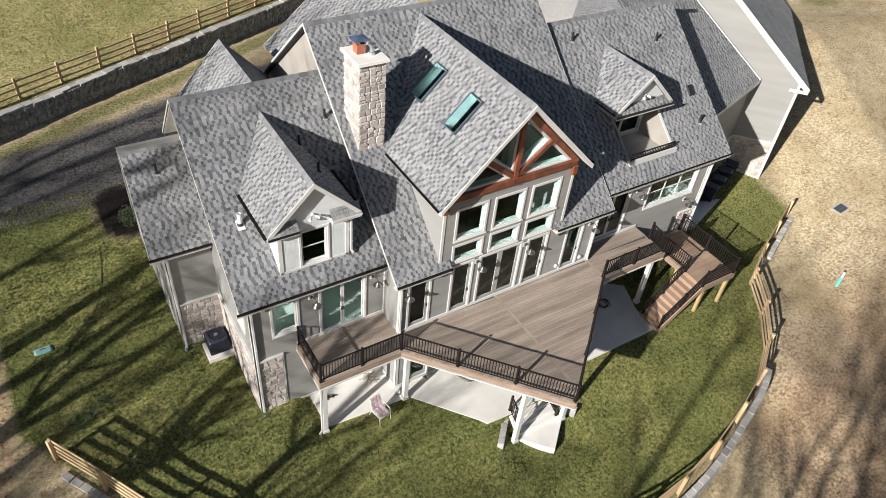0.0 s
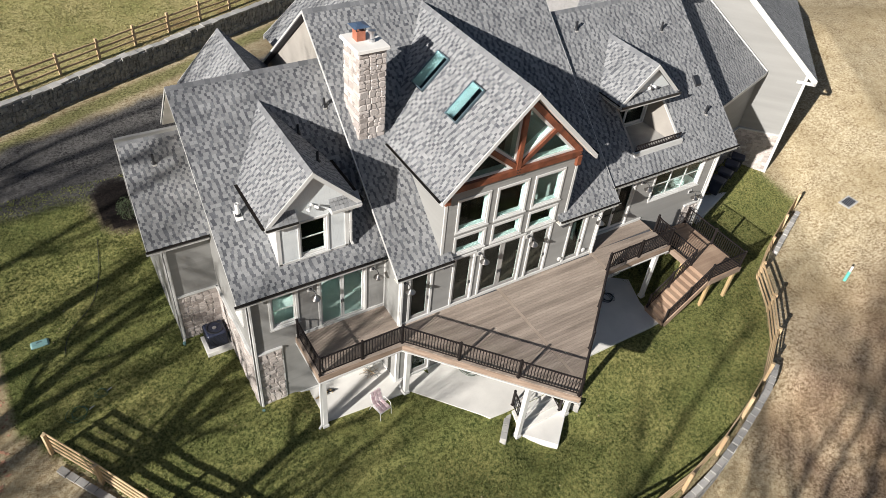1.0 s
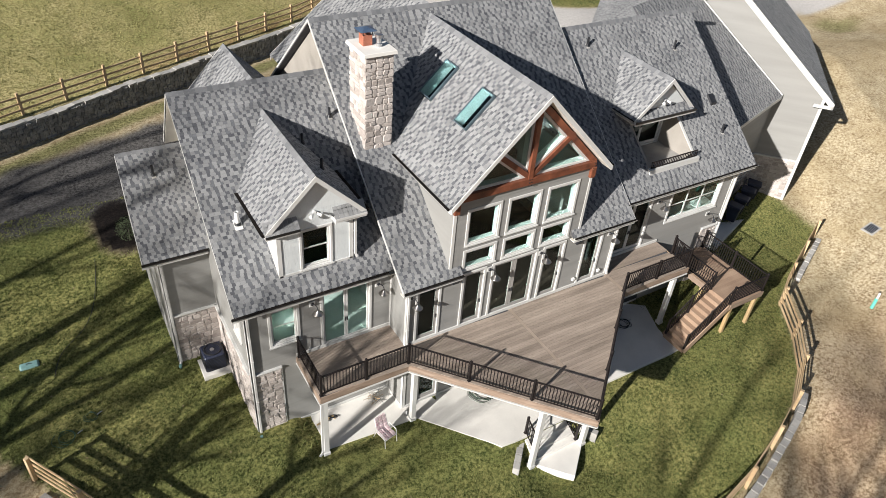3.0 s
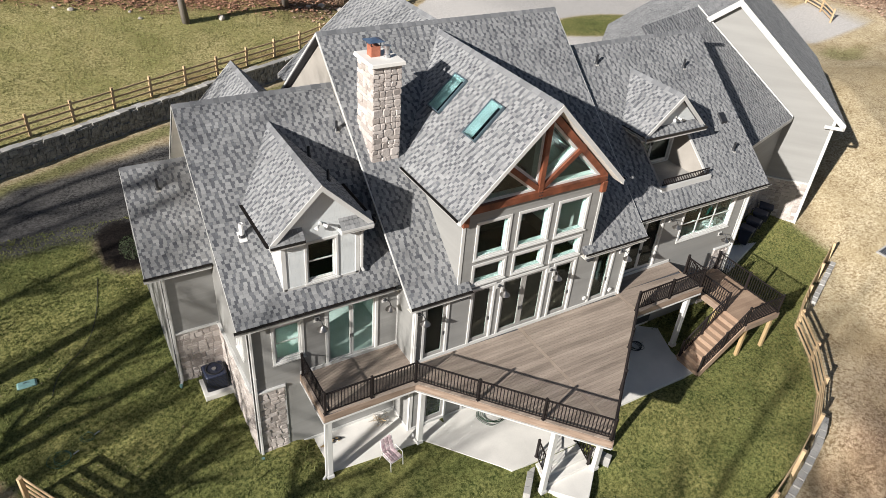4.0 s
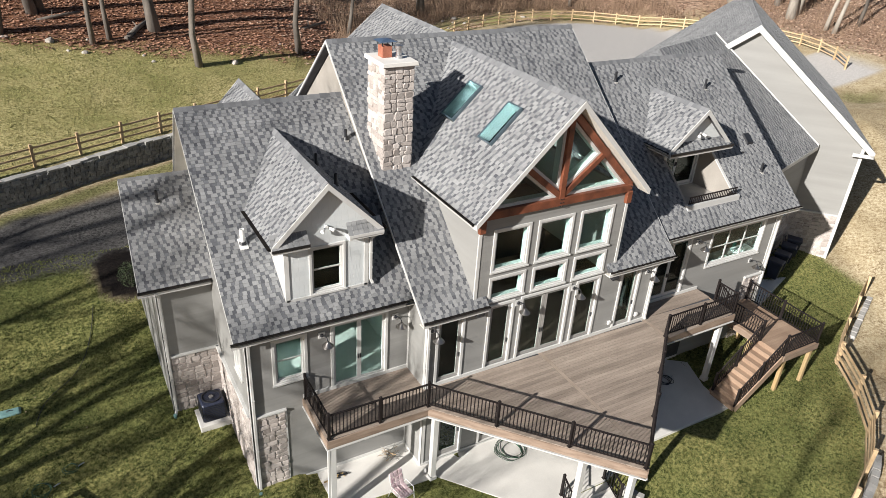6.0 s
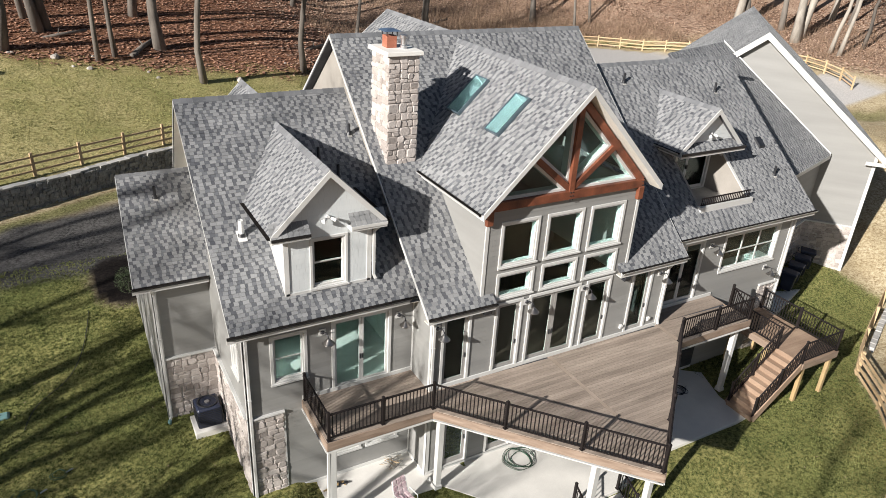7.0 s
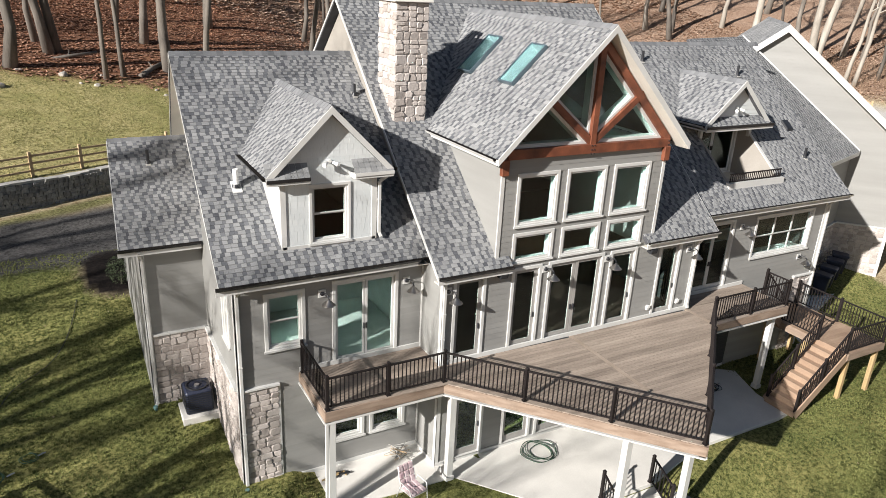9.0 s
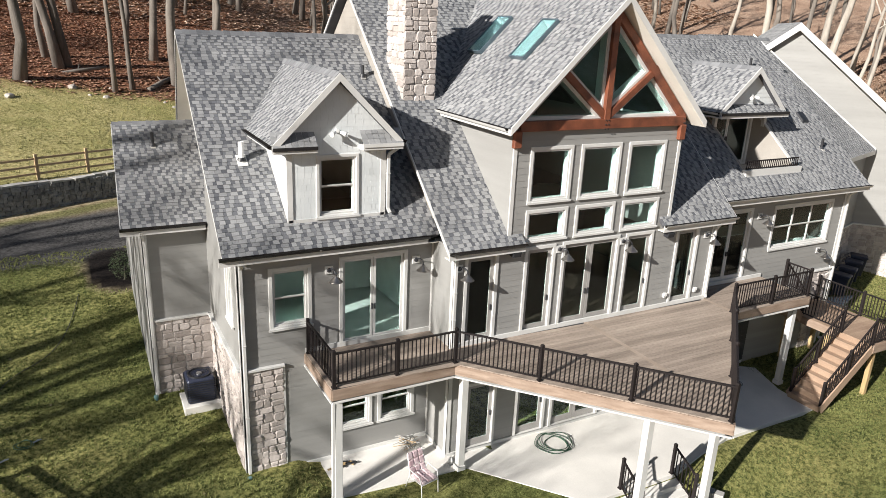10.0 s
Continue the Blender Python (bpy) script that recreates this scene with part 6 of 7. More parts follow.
for x, y, z in ((-5.4, 1.02, -3.42), (-7.2, 5.27, -2.76)):
    boot = thing("drain_boot", "pale teal plastic drain boot under a downspout", "drain boot", "drain boots", at=(x, y, z))
    part("collar", Build().lathe([(0.0, 0.16), (0.06, 0.16), (0.07, 0.1), (0.055, 0.08), (0.055, -0.2)], (0, 0, 0), 12), TEAL, boot)
    part("elbow", Build().tube([(0, 0, -0.02), (-0.06, -0.08, -0.08), (-0.1, -0.16, -0.16)], 0.05, 10), TEAL, boot)

# ---- loose things ----
def condenser(x, y, z):
    t = thing("air_conditioner", "dark square outdoor air-conditioner unit on a concrete pad", "air conditioner", at=(x, y, z))
    s = 0.4
    part("cabinet", Build().box(-s, s, -s, s, 0.06, 0.86), BINBLUE, t, "dark blue-black metal cabinet", 0.05)
    for i in range(9):
        zz = 0.14 + i * 0.075
        for a in ((-s - 0.012, s + 0.012, -s - 0.012, -s), (-s - 0.012, -s, -s, s), (s, s + 0.012, -s, s)):
            part("louvre", Build().box(*a, zz, zz + 0.03), RUBBER, t)
    part("fan_guard", Build().lathe([(0.34, 0.86), (0.34, 0.9), (0.3, 0.9), (0.3, 0.87)], (0, 0, 0), 24), RUBBER, t)
    for r in (0.1, 0.17, 0.24):
        part("guard_ring", Build().tube([(r * math.cos(a), r * math.sin(a), 0.895) for a in [2 * math.pi * i / 20 for i in range(21)]], 0.006, 4), RUBBER, t)
    part("motor", Build().lathe([(0.0, 0.9), (0.08, 0.895), (0.09, 0.84)], (0, 0, 0), 16), STEEL, t)
    part("fan_blade", Build().box(-0.29, 0.29, -0.05, 0.05, 0.8, 0.81), STEEL, t)
    part("fan_blade", Build().box(-0.05, 0.05, -0.29, 0.29, 0.815, 0.825), STEEL, t)
    p = thing("equipment_pad", "pale concrete pad under the air conditioner", "concrete pad", at=(x, y, z))
    part("slab", Build().box(-0.55, 0.62, -0.55, 0.5, -0.35, 0.06), CONCRETE, p, "", 0.015)


condenser(-5.98, 4.85, height(-5.9, 4.8) + 0.06)


def wheelie_bin(x, y, z, turn):
    t = thing("rubbish_bin", "dark blue plastic wheeled rubbish bin with closed lid", "rubbish bin", "bins by the garage", at=(x, y, z))
    t.rotation_euler = (0, 0, turn)
    part("tub", Build().hexa([(-.22, -.26, .08), (.22, -.26, .08), (.22, .22, .08), (-.22, .22, .08)], [(-.31, -.36, 1.0), (.31, -.36, 1.0), (.31, .34, 1.0), (-.31, .34, 1.0)]), BINBLUE, t, "", 0.03)
    part("rim", Build().box(-0.33, 0.33, -0.38, 0.36, 0.97, 1.02), BINBLUE, t, "", 0.01)
    part("lid", Build().hexa([(-.34, -.42, 1.02), (.34, -.42, 1.02), (.34, .38, 1.02), (-.34, .38, 1.02)], [(-.28, -.34, 1.08), (.28, -.34, 1.08), (.3, .36, 1.12), (-.3, .36, 1.12)]), BINBLUE, t, "", 0.02)
    part("handle", Build().tube([(-0.25, 0.4, 1.02), (-0.25, 0.47, 1.0), (0.25, 0.47, 1.0), (0.25, 0.4, 1.02)], 0.016, 6), BINBLUE, t)
    for s in (-1, 1):
        part("wheel", Build().lathe([(0.0, -0.025), (0.11, -0.025), (0.11, 0.025), (0.0, 0.025)], (s * 0.26, 0.24, 0.11), 14, Matrix.Rotation(radians(90), 3, "Y")), RUBBER, t)


for i, (bx, by_) in enumerate(((22.6, 3.1), (23.45, 3.4), (24.3, 3.7), (25.05, 3.95))):
    wheelie_bin(bx, by_, height(bx, by_) + 0.05, radians(20 + 5 * i))
bp_ = thing("bin_pad", "narrow concrete strip beside the bins", "concrete pad", at=(0, 0, 0))
part("slab", Build().prism([(20.0, 1.75, height(23, 2.9) - 0.3), (25.7, 3.55, height(23, 2.9) - 0.3), (25.3, 4.6, height(23, 2.9) - 0.3), (19.6, 3.0, height(23, 2.9) - 0.3)], (0, 0, 0.33)), CONCRETE, bp_)


def garden_chair(x, y, z, turn):
    t = thing("garden_chair", "metal garden chair with faded pink patterned cushion", "chair", at=(x, y, z))
    t.rotation_euler = (0, 0, turn)
    for s in (-1, 1):
        part("side_frame", Build().tube([(s * .28, -.3, 0), (s * .28, -.26, .42), (s * .3, -.2, .62), (s * .3, .2, .64), (s * .27, .26, .45), (s * .27, .42, 0)], 0.016, 6), PVC, t, smooth=True)
        part("back_upright", Build().tube([(s * .26, .22, .42), (s * .26, .34, .72), (s * .24, .42, 1.02)], 0.016, 6), PVC, t, smooth=True)
    part("seat_sling", Build().hexa([(-.27, -.28, .40), (.27, -.28, .40), (.27, .26, .37), (-.27, .26, .37)], [(-.27, -.28, .42), (.27, -.28, .42), (.27, .26, .39), (-.27, .26, .39)]), PVC, t)
    for j in range(2):
        for i in range(3):
            a = -0.26 + i * 0.175
            part("seat_cushion", Build().box(a, a + 0.17, -0.28 + j * 0.27, -0.02 + j * 0.27, 0.42, 0.5), CLOTH, t, "tufted pink cushion", 0.035)
    q = Matrix.Translation((0, 0.25, 0.45)) @ Matrix.Rotation(radians(-18), 4, "X")
    for j in range(3):
        for i in range(3):
            a = -0.26 + i * 0.175
            part("back_cushion", Build().box(a, a + 0.17, -0.03, 0.05, j * 0.2, j * 0.2 + 0.195, q), CLOTH, t, "", 0.03)


garden_chair(-1.25, -1.1, height(-1.25, -1.3) + 0.03, radians(12))


def hose(name, x, y, z, r, turns, seed, label, material):
    rr_ = random.Random(seed)
    t = thing(name, label, "hose", at=(x, y, z))
    for j in range(turns):
        ox, oy, sc = rr_.uniform(-.12, .12), rr_.uniform(-.12, .12), rr_.uniform(0.75, 1.1)
        ph = rr_.uniform(0, 6)
        pts = [(ox + r * sc * math.cos(a) * (1 + .08 * math.sin(2 * a + ph)), oy + r * sc * math.sin(a) * (1 + .1 * math.sin(3 * a + ph)), 0.02 + 0.014 * j + 0.01 * math.sin(2 * a)) for a in [2 * math.pi * i / 28 for i in range(29)]]
        part("loop", Build().tube(pts, 0.012, 6), material, t, smooth=True)
    part("nozzle", Build().tube([(r, 0, .04), (r + .12, .06, .05), (r + .2, .08, .05)], [.02, .026, .018], 8), STEEL, t)


hose("garden_hose", 3.35, -0.75, PATIO, 0.5, 4, 3, "coiled green garden hose on the patio", HOSE)
hose("cord_coil", 11.6, -0.35, PATIO, 0.3, 5, 6, "tangled dark cord on the patio", RUBBER)
hose("lawn_hose", -11.6, 3.9, height(-11.6, 3.9) + 0.03, 0.35, 3, 9, "loose green hose on the lawn", HOSE)
hose("lawn_hose", -10.7, 4.4, height(-10.7, 4.4) + 0.03, 0.22, 2, 11, "loose green hose on the lawn", HOSE)

bag = thing("fire_wood_bundle", "heap of pale twigs and wire on the patio", "debris", at=(-0.75, 0.85, PATIO))
rr2 = random.Random(12)
for i in range(26):
    a = rr2.uniform(0, math.pi)
    p = Vector((rr2.uniform(-.2, .2), rr2.uniform(-.18, .18), 0.03 + 0.012 * i))
    d = Vector((math.cos(a), math.sin(a), rr2.uniform(-.15, .15))) * rr2.uniform(.16, .34)
    part("stick", Build().tube([p - d, p + d], [.011, .008], 5), FENCEWOOD if i % 3 == 0 else CAPSTONE, bag)
pile = thing("debris_pile", "small dark heap of tools and leaves on the patio", "debris", at=(-2.9, 0.75, PATIO))
for i in range(14):
    a = rr2.uniform(0, math.pi)
    p = Vector((rr2.uniform(-.35, .35), rr2.uniform(-.12, .12), 0.03 + 0.006 * i))
    d = Vector((math.cos(a), math.sin(a) * 0.4, 0)) * rr2.uniform(.08, .2)
    part("scrap", Build().bar(p - d, p + d, 0.05, 0.03), RUBBER if i % 2 else LUMBER, pile)
cup = thing("white_jug", "small white jug on the patio edge", "jug", at=(0.0, -0.35, PATIO))
part("jug_body", Build().lathe([(0, 0), (.07, 0), (.075, .12), (.04, .17), (.04, .2), (0, .2)], (0, 0, 0), 14), PVC, cup, smooth=True)
lid = thing("access_lid", "weathered teal oval utility lid in the lawn", "utility lid", at=(-12.3, 7.75, height(-12.3, 7.75)))
part("cover", Build().hexa([(-.36, -.2, -.05), (.36, -.2, -.05), (.36, .2, -.05), (-.36, .2, -.05)], [(-.33, -.18, .08), (.33, -.18, .08), (.33, .18, .08), (-.33, .18, .08)]), TEAL, lid, "", 0.05)
part("lift_ring", Build().tube([(-.1, 0, .08), (-.05, 0, .12), (.05, 0, .12), (.1, 0, .08)], 0.012, 6), RUBBER, lid)
drain = thing("storm_drain", "square pale concrete storm drain with iron grate", "drain", at=(28.4, -1.6, height(28.4, -1.6)))
drain.rotation_euler = (0, -0.3, 0)
part("surround", Build().box(-.42, .42, -.36, .36, -.2, 0.03), CAPSTONE, drain, "", 0.02)
part("grate", Build().box(-.3, .3, -.25, .25, -.1, 0.045), RUBBER, drain)
for i in range(6):
    part("grate_bar", Build().box(-.27 + i * 0.1, -.23 + i * 0.1, -.25, .25, 0.045, 0.06), STEEL, drain)
mk = thing("pipe_marker", "turquoise and white plastic marker pipe in the grass", "pipe", at=(24.05, -5.07, height(24.05, -5.07)))
part("sleeve", Build().tube([(0, 0, .0), (.15, .05, .55)], .08, 8), mat("turquoise", (0.08, 0.5, 0.4), (0.15, 0.62, 0.5), 3, 0.4), mk)
part("tip", Build().tube([(.15, .05, .55), (.25, .08, .85)], .06, 8), PVC, mk)

# ---- kitchen seen through the triple window ----
counter = thing("kitchen_counter", "pale kitchen counter with sink below the window", "counter", at=(0, 0, 0))
part("cabinet_body", Build().box(13.4, 17.3, 1.05, 1.65, 0.0, 0.88), LUMBER, counter, "brown wooden base cabinets")
part("worktop", Build().box(13.35, 17.35, 1.02, 1.7, 0.88, 0.92), CAPSTONE, counter, "mottled grey stone worktop", 0.008)
part("sink", Build().lathe([(0.0, 0.01), (0.2, 0.012), (0.24, 0.03), (0.26, 0.03), (0.26, 0.0)], (16.4, 1.38, 0.92), 18), PVC, counter, "white round basin")
part("tap", Build().tube([(16.4, 1.12, 0.92), (16.4, 1.12, 1.2), (16.4, 1.2, 1.26), (16.4, 1.3, 1.2)], 0.015, 6), STEEL, counter)
island = thing("kitchen_island", "dark wooden kitchen island with pale top", "kitchen island", at=(0, 0, 0))
part("island_body", Build().box(13.8, 16.4, 3.0, 3.8, 0.0, 0.88), DIMFLOOR, island)
part("island_top", Build().box(13.7, 16.5, 2.9, 3.9, 0.88, 0.92), CAPSTONE, island, "pale stone top", 0.008)

# ---- black cord across the lawn ----
cord = thing("power_cable", "thin black cable lying loose across the lawn", "cable")
cpts = []
for i in range(25):
    f = i / 24
    cx_, cy_ = -9.0 + 0.35 * math.sin(5 * f) - 2.2 * f, 12.2 - 5.6 * f + 0.3 * math.sin(9 * f)
    cpts.append((cx_, cy_, height(cx_, cy_) + 0.03))
part("cable_run", Build().tube(cpts, 0.014, 5), RUBBER, cord)

# ---- retaining walls ----
def along(pts, step):
    """Even points along a broken line, with the way there."""
    out, carry = [], 0.0
    for (x0, y0), (x1, y1) in zip(pts, pts[1:]):
        ln_ = math.hypot(x1 - x0, y1 - y0)
        d = carry
        while d < ln_:
            t = d / ln_
            out.append((x0 + t * (x1 - x0), y0 + t * (y1 - y0), (x1 - x0) / ln_, (y1 - y0) / ln_))
            d += step
        carry = d - ln_
    return out


def smooth_line(pts, n=8):
    """Catmull-Rom through the points."""
    out = []
    for i in range(len(pts) - 1):
        p0, p1, p2, p3 = (Vector(pts[max(0, min(len(pts) - 1, i + k))]) for k in (-1, 0, 1, 2))
        for j in range(n):
            t = j / n
            q = 0.5 * ((2 * p1) + (p2 - p0) * t + (2 * p0 - 5 * p1 + 4 * p2 - p3) * t * t + (3 * p1 - p0 - 3 * p2 + p3) * t ** 3)
            out.append((q.x, q.y))
    return out + [tuple(pts[-1])]


FRONT = smooth_line(FENCE)
rw = random.Random(31)


def front_wall():
    t = thing("retaining_wall", "curved garden wall of pale concrete blocks outside the fence", "retaining wall", kind="structure")
    body_ = Build()
    pts = along(FRONT, 0.43)
    for i, (x, y, dx, dy) in enumerate(pts):
        ox, oy = x + dy * 0.32, y - dx * 0.32
        if ox < -12.75 or 16.0 < ox < 22.2:
            continue
        top = height(x - dy * 0.6, y + dx * 0.6) + 0.04
        low = height(x + dy * 1.2, y - dx * 1.2) - 0.3
        m = Matrix.Translation((ox, oy, 0)) @ Matrix.Rotation(math.atan2(dy, dx) + rw.uniform(-.05, .05), 4, "Z")
        part("cap_block", Build().box(-0.205, 0.205, -0.13, 0.13, top - 0.11, top + rw.uniform(-0.015, 0.02), m), CAPSTONE, t, "", 0.0)
        z = top - 0.115
        while z > low:
            body_.box(-0.21, 0.21, -0.15 + rw.uniform(0, .02), 0.15, z - 0.19, z, m)
            z -= 0.2
    tagged(part("block_courses", body_, WALLBLOCK, t), kind="stuff")


front_wall()


def back_wall():
    t = thing("retaining_wall", "long dark rubble retaining wall with pale capstones", "retaining wall", kind="structure")
    body_ = Build()
    pts = along([(-26.0, back_line(-26.0)), (9.0, back_line(8.0) + 0.4)], 0.55)
    for x, y, dx, dy in pts:
        hi, lo = height(x - dy * 0.9, y + dx * 0.9), height(x + dy * 0.9, y - dx * 0.9)
        m = Matrix.Translation((x, y, 0)) @ Matrix.Rotation(math.atan2(dy, dx), 4, "Z")
        top = hi + 0.05 + 0.05 * math.sin(x * 0.9)
        part("capstone", Build().box(-0.29, 0.29, -0.24 + rw.uniform(-.08, .08), 0.22 + rw.uniform(-.08, .05), top - 0.09, top + rw.uniform(-.02, .03), m @ Matrix.Rotation(rw.uniform(-.12, .12), 4, "Z")), CAPSTONE, t)
        z = top - 0.1
        while z > lo - 0.4:
            h = rw.uniform(0.14, 0.26)
            u = -0.28
            while u < 0.27:
                w = rw.uniform(0.14, 0.32)
                q = rw.uniform(-0.05, 0.05)
                body_.hexa([m @ Vector(p) for p in ((u, -.22 + q, z - h), (u + w, -.22 + q, z - h), (u + w, .25, z - h), (u, .25, z - h))],
                           [m @ Vector(p) for p in ((u + .02, -.24 + q * .6, z - .01), (u + w - .02, -.2 + q, z - .015), (u + w, .25, z), (u, .25, z))])
                u += w
            z -= h
    tagged(part("rubble", body_, WALLBLOCK, t), kind="stuff")


back_wall()

# ---- fences ----
def rail_fence(name, pts, spacing, heights, high, label, group, board=(0.03, 0.14), off=0.0, inward=0.0):
    t = thing(name, label, "fence", group)
    marks = along(pts, spacing)
    tops = []
    for x, y, dx, dy in marks:
        z = height(x - dy * inward, y + dx * inward)
        tops.append((x, y, z, dx, dy))
        m = Matrix.Translation((x, y, z)) @ Matrix.Rotation(math.atan2(dy, dx) + rw.uniform(-.05, .05), 4, "Z") @ Matrix.Rotation(rw.uniform(-.025, .025), 4, "Y")
        part("post", Build().box(-0.065, 0.065, -0.065, 0.065, -0.3, high, m), FENCEWOOD, t)
    for (x0, y0, z0, dx, dy), (x1, y1, z1, _, _) in zip(tops, tops[1:]):
        for h in heights:
            a = Vector((x0 + dy * off, y0 - dx * off, z0 + h + rw.uniform(-.03, .03)))
            b = Vector((x1 + dy * off, y1 - dx * off, z1 + h + rw.uniform(-.03, .03)))
            e = (b - a).normalized() * 0.08
            part("rail", Build().bar(a - e, b + e, *board), FENCEWOOD, t)
    return t


rail_fence("board_fence", FRONT, 2.35, (0.22, 0.52, 0.82, 1.1), 1.2, "curved new pale timber board fence round the lawn", "fences", (0.03, 0.13), -0.08, 0.5)
back_pts = [(x, back_line(x) + 0.75) for x in [-28 + 2 * i for i in range(19)]] + [(x, back_line(x) + 0.3) for x in range(10, 54, 2)] + [(55.5, 34.0), (56.8, 29.0), (56.0, 24.5), (53.2, 20.0)]
rail_fence("rail_fence", back_pts, 2.45, (0.3, 0.66, 1.02), 1.25, "long pale three-rail timber fence above the retaining wall", "fences", (0.05, 0.1))

# ---- trees ----
def tree(seed, high, r0, name="tree", label="", lean=0.0, twigs=True, bark=None):
    r = random.Random(seed)
    t = thing(name, label or "tall bare winter tree with grey bark", "tree", "bare trees")
    n = 9
    pts, rad = [], []
    cx, cy = 0.0, 0.0
    for i in range(n + 1):
        f = i / n
        pts.append((cx, cy, high * f - (0.4 if i == 0 else 0)))
        rad.append(r0 * (1.35 if i == 0 else 1.0) * (1 - f) ** 0.75 + 0.02)
        cx += lean * high / n + r.uniform(-.018, .018) * high
        cy += r.uniform(-.018, .018) * high
    part("trunk", Build().tube(pts, rad, 9), bark or BARK, t, smooth=True)
    crown = Build()

    def branch(p, d, length, rr_, depth):
        q, rad_, line = Vector(p), [rr_], [Vector(p)]
        dd = Vector(d)
        k = 4 if depth < 2 else 3
        for i in range(k):
            dd = (dd + Vector((r.uniform(-.22, .22), r.uniform(-.22, .22), r.uniform(-.05, .22)))).normalized()
            q = q + dd * length / k
            line.append(q.copy())
            rad_.append(max(0.006, rr_ * (1 - (i + 1) / (k + 0.4))))
        crown.tube(line, rad_, 5 if depth == 0 else (4 if depth == 1 else 3), False)
        if depth < (3 if twigs else 2):
            for i in range(r.randint(3, 5) if depth < 2 else 3):
                j = r.randint(1, k)
                sd = (dd + Vector((r.uniform(-1, 1), r.uniform(-1, 1), r.uniform(-.1, .8)))).normalized()
                branch(line[j], sd, length * r.uniform(.4, .65), max(.007, rad_[j] * .75 + .004), depth + 1)

    for i in range(13):
        f = r.uniform(0.32, 0.97)
        j = min(n - 1, int(f * n))
        p = Vector(pts[j]).lerp(Vector(pts[j + 1]), f * n - j)
        a = r.uniform(0, 2 * math.pi)
        branch(p, Vector((math.cos(a), math.sin(a), r.uniform(.4, 1.1))).normalized(), high * r.uniform(.16, .3) * (1.15 - f * .5), r0 * (1 - f) ** .75 * .55 + .012, 0)
    part("crown", crown, bark or BARK, t, "bare limbs and twigs")
    return t


shade_spots = [(-21.0, -6.5, 17, 0.32), (-23.4, 4.9, 25, 0.28), (-23.0, -19.3, 24, 0.28), (-31.0, 1.0, 24, 0.32), (-28.0, -0.5, 22, 0.26), (-38.0, -9.0, 19, 0.36), (-27.0, -11.5, 16, 0.26), (-42.0, -1.0, 19, 0.34), (-35.0, -4.3, 18, 0.24), (-40.0, 5.5, 20, 0.24),
               (-16.0, -23.0, 24, 0.26), (-19.5, -24.6, 24, 0.26), (-14.8, -22.4, 23, 0.24), (-18.5, -25.8, 25, 0.26), (-17.5, -21.3, 22, 0.22), (-43.0, -7.0, 25, 0.3), (-37.0, 4.0, 25, 0.28), (-39.0, 9.5, 25, 0.3), (-43.0, 7.0, 25, 0.32)]
for i, (x, y, h, r_) in enumerate(shade_spots):
    tr = tree(100 + i, h, r_)
    tr.location = (x, y, height(x, y) - 0.05)
# two leaning trees, whose shadows cross the lawn aslant
for i, (x, y, h, r_, way) in enumerate(((-20.6, -4.3, 14, 0.4, 2.05), (-22.6, -0.4, 14, 0.28, 2.0))):
    tr = tree(140 + i, h, r_, lean=0.34, label="tall bare leaning winter tree with grey bark")
    tr.matrix_basis = Matrix.Translation((x, y, height(x, y) - 0.05)) @ Matrix.Rotation(way, 4, "Z")

wood_kinds = [tree(200 + i, h, r_, lean=l) for i, (h, r_, l) in enumerate(((21, 0.21, 0.02), (24, 0.3, -0.015), (19, 0.17, 0.05), (23, 0.36, 0.0), (18, 0.15, -0.06), (22, 0.25, 0.03)))]
fixed = [(0.9, 35.5, 0), (9.2, 38.5, 0), (-5.4, 38.9, 4), (-4.2, 39.8, 4), (-0.9, 41.5, 3), (-8.6, 44.0, 1), (-8.1, 44.6, 1), (-9.4, 46.6, 0)]
pale_fixed = [(62.9, 42.4, 1), (63.4, 34.6, 1), (64.6, 35.2, 1), (62.3, 29.6, 0), (62.0, 28.4, 0), (70.0, 53.0, 2), (60.5, 57.0, 2), (74.0, 38.0, 2)]
rt = random.Random(55)
pale_kinds = [tree(230 + i, h, r_, lean=l, bark=PALEBARK, label="tall bare tree with pale grey-white bark") for i, (h, r_, l) in enumerate(((20, 0.19, 0.04), (25, 0.44, 0.02), (23, 0.28, -0.02)))]
spots = [(x, y, k) for x, y, k in fixed]
while len(spots) < 118:
    x = rt.uniform(-45, 95)
    y = max(38.0, back_line(min(x, 54)) + 4.5) + rt.uniform(1.0, 60.0) ** 1.0 if x < 54 else rt.uniform(6, 80)
    if x >= 54:
        x += 6
    if all((x - a) ** 2 + (y - b) ** 2 > 6.0 for a, b, _ in spots):
        spots.append((x, y, rt.randrange(6)))
used = set()
for x, y, k in spots:
    m = Matrix.Translation((x, y, height(x, y) - 0.05)) @ Matrix.Rotation(rt.uniform(-0.4, 0.4) if (x, y, k) in fixed else rt.uniform(0, 6.28), 4, "Z")
    if k not in used:
        used.add(k)
        wood_kinds[k].matrix_basis = m
    else:
        copy_thing(wood_kinds[k], m)
used = set()
for x, y, k in pale_fixed:
    m = Matrix.Translation((x, y, height(x, y) - 0.05)) @ Matrix.Rotation(rt.uniform(0, 6.28), 4, "Z")
    if k not in used:
        used.add(k)
        pale_kinds[k].matrix_basis = m
    else:
        copy_thing(pale_kinds[k], m)


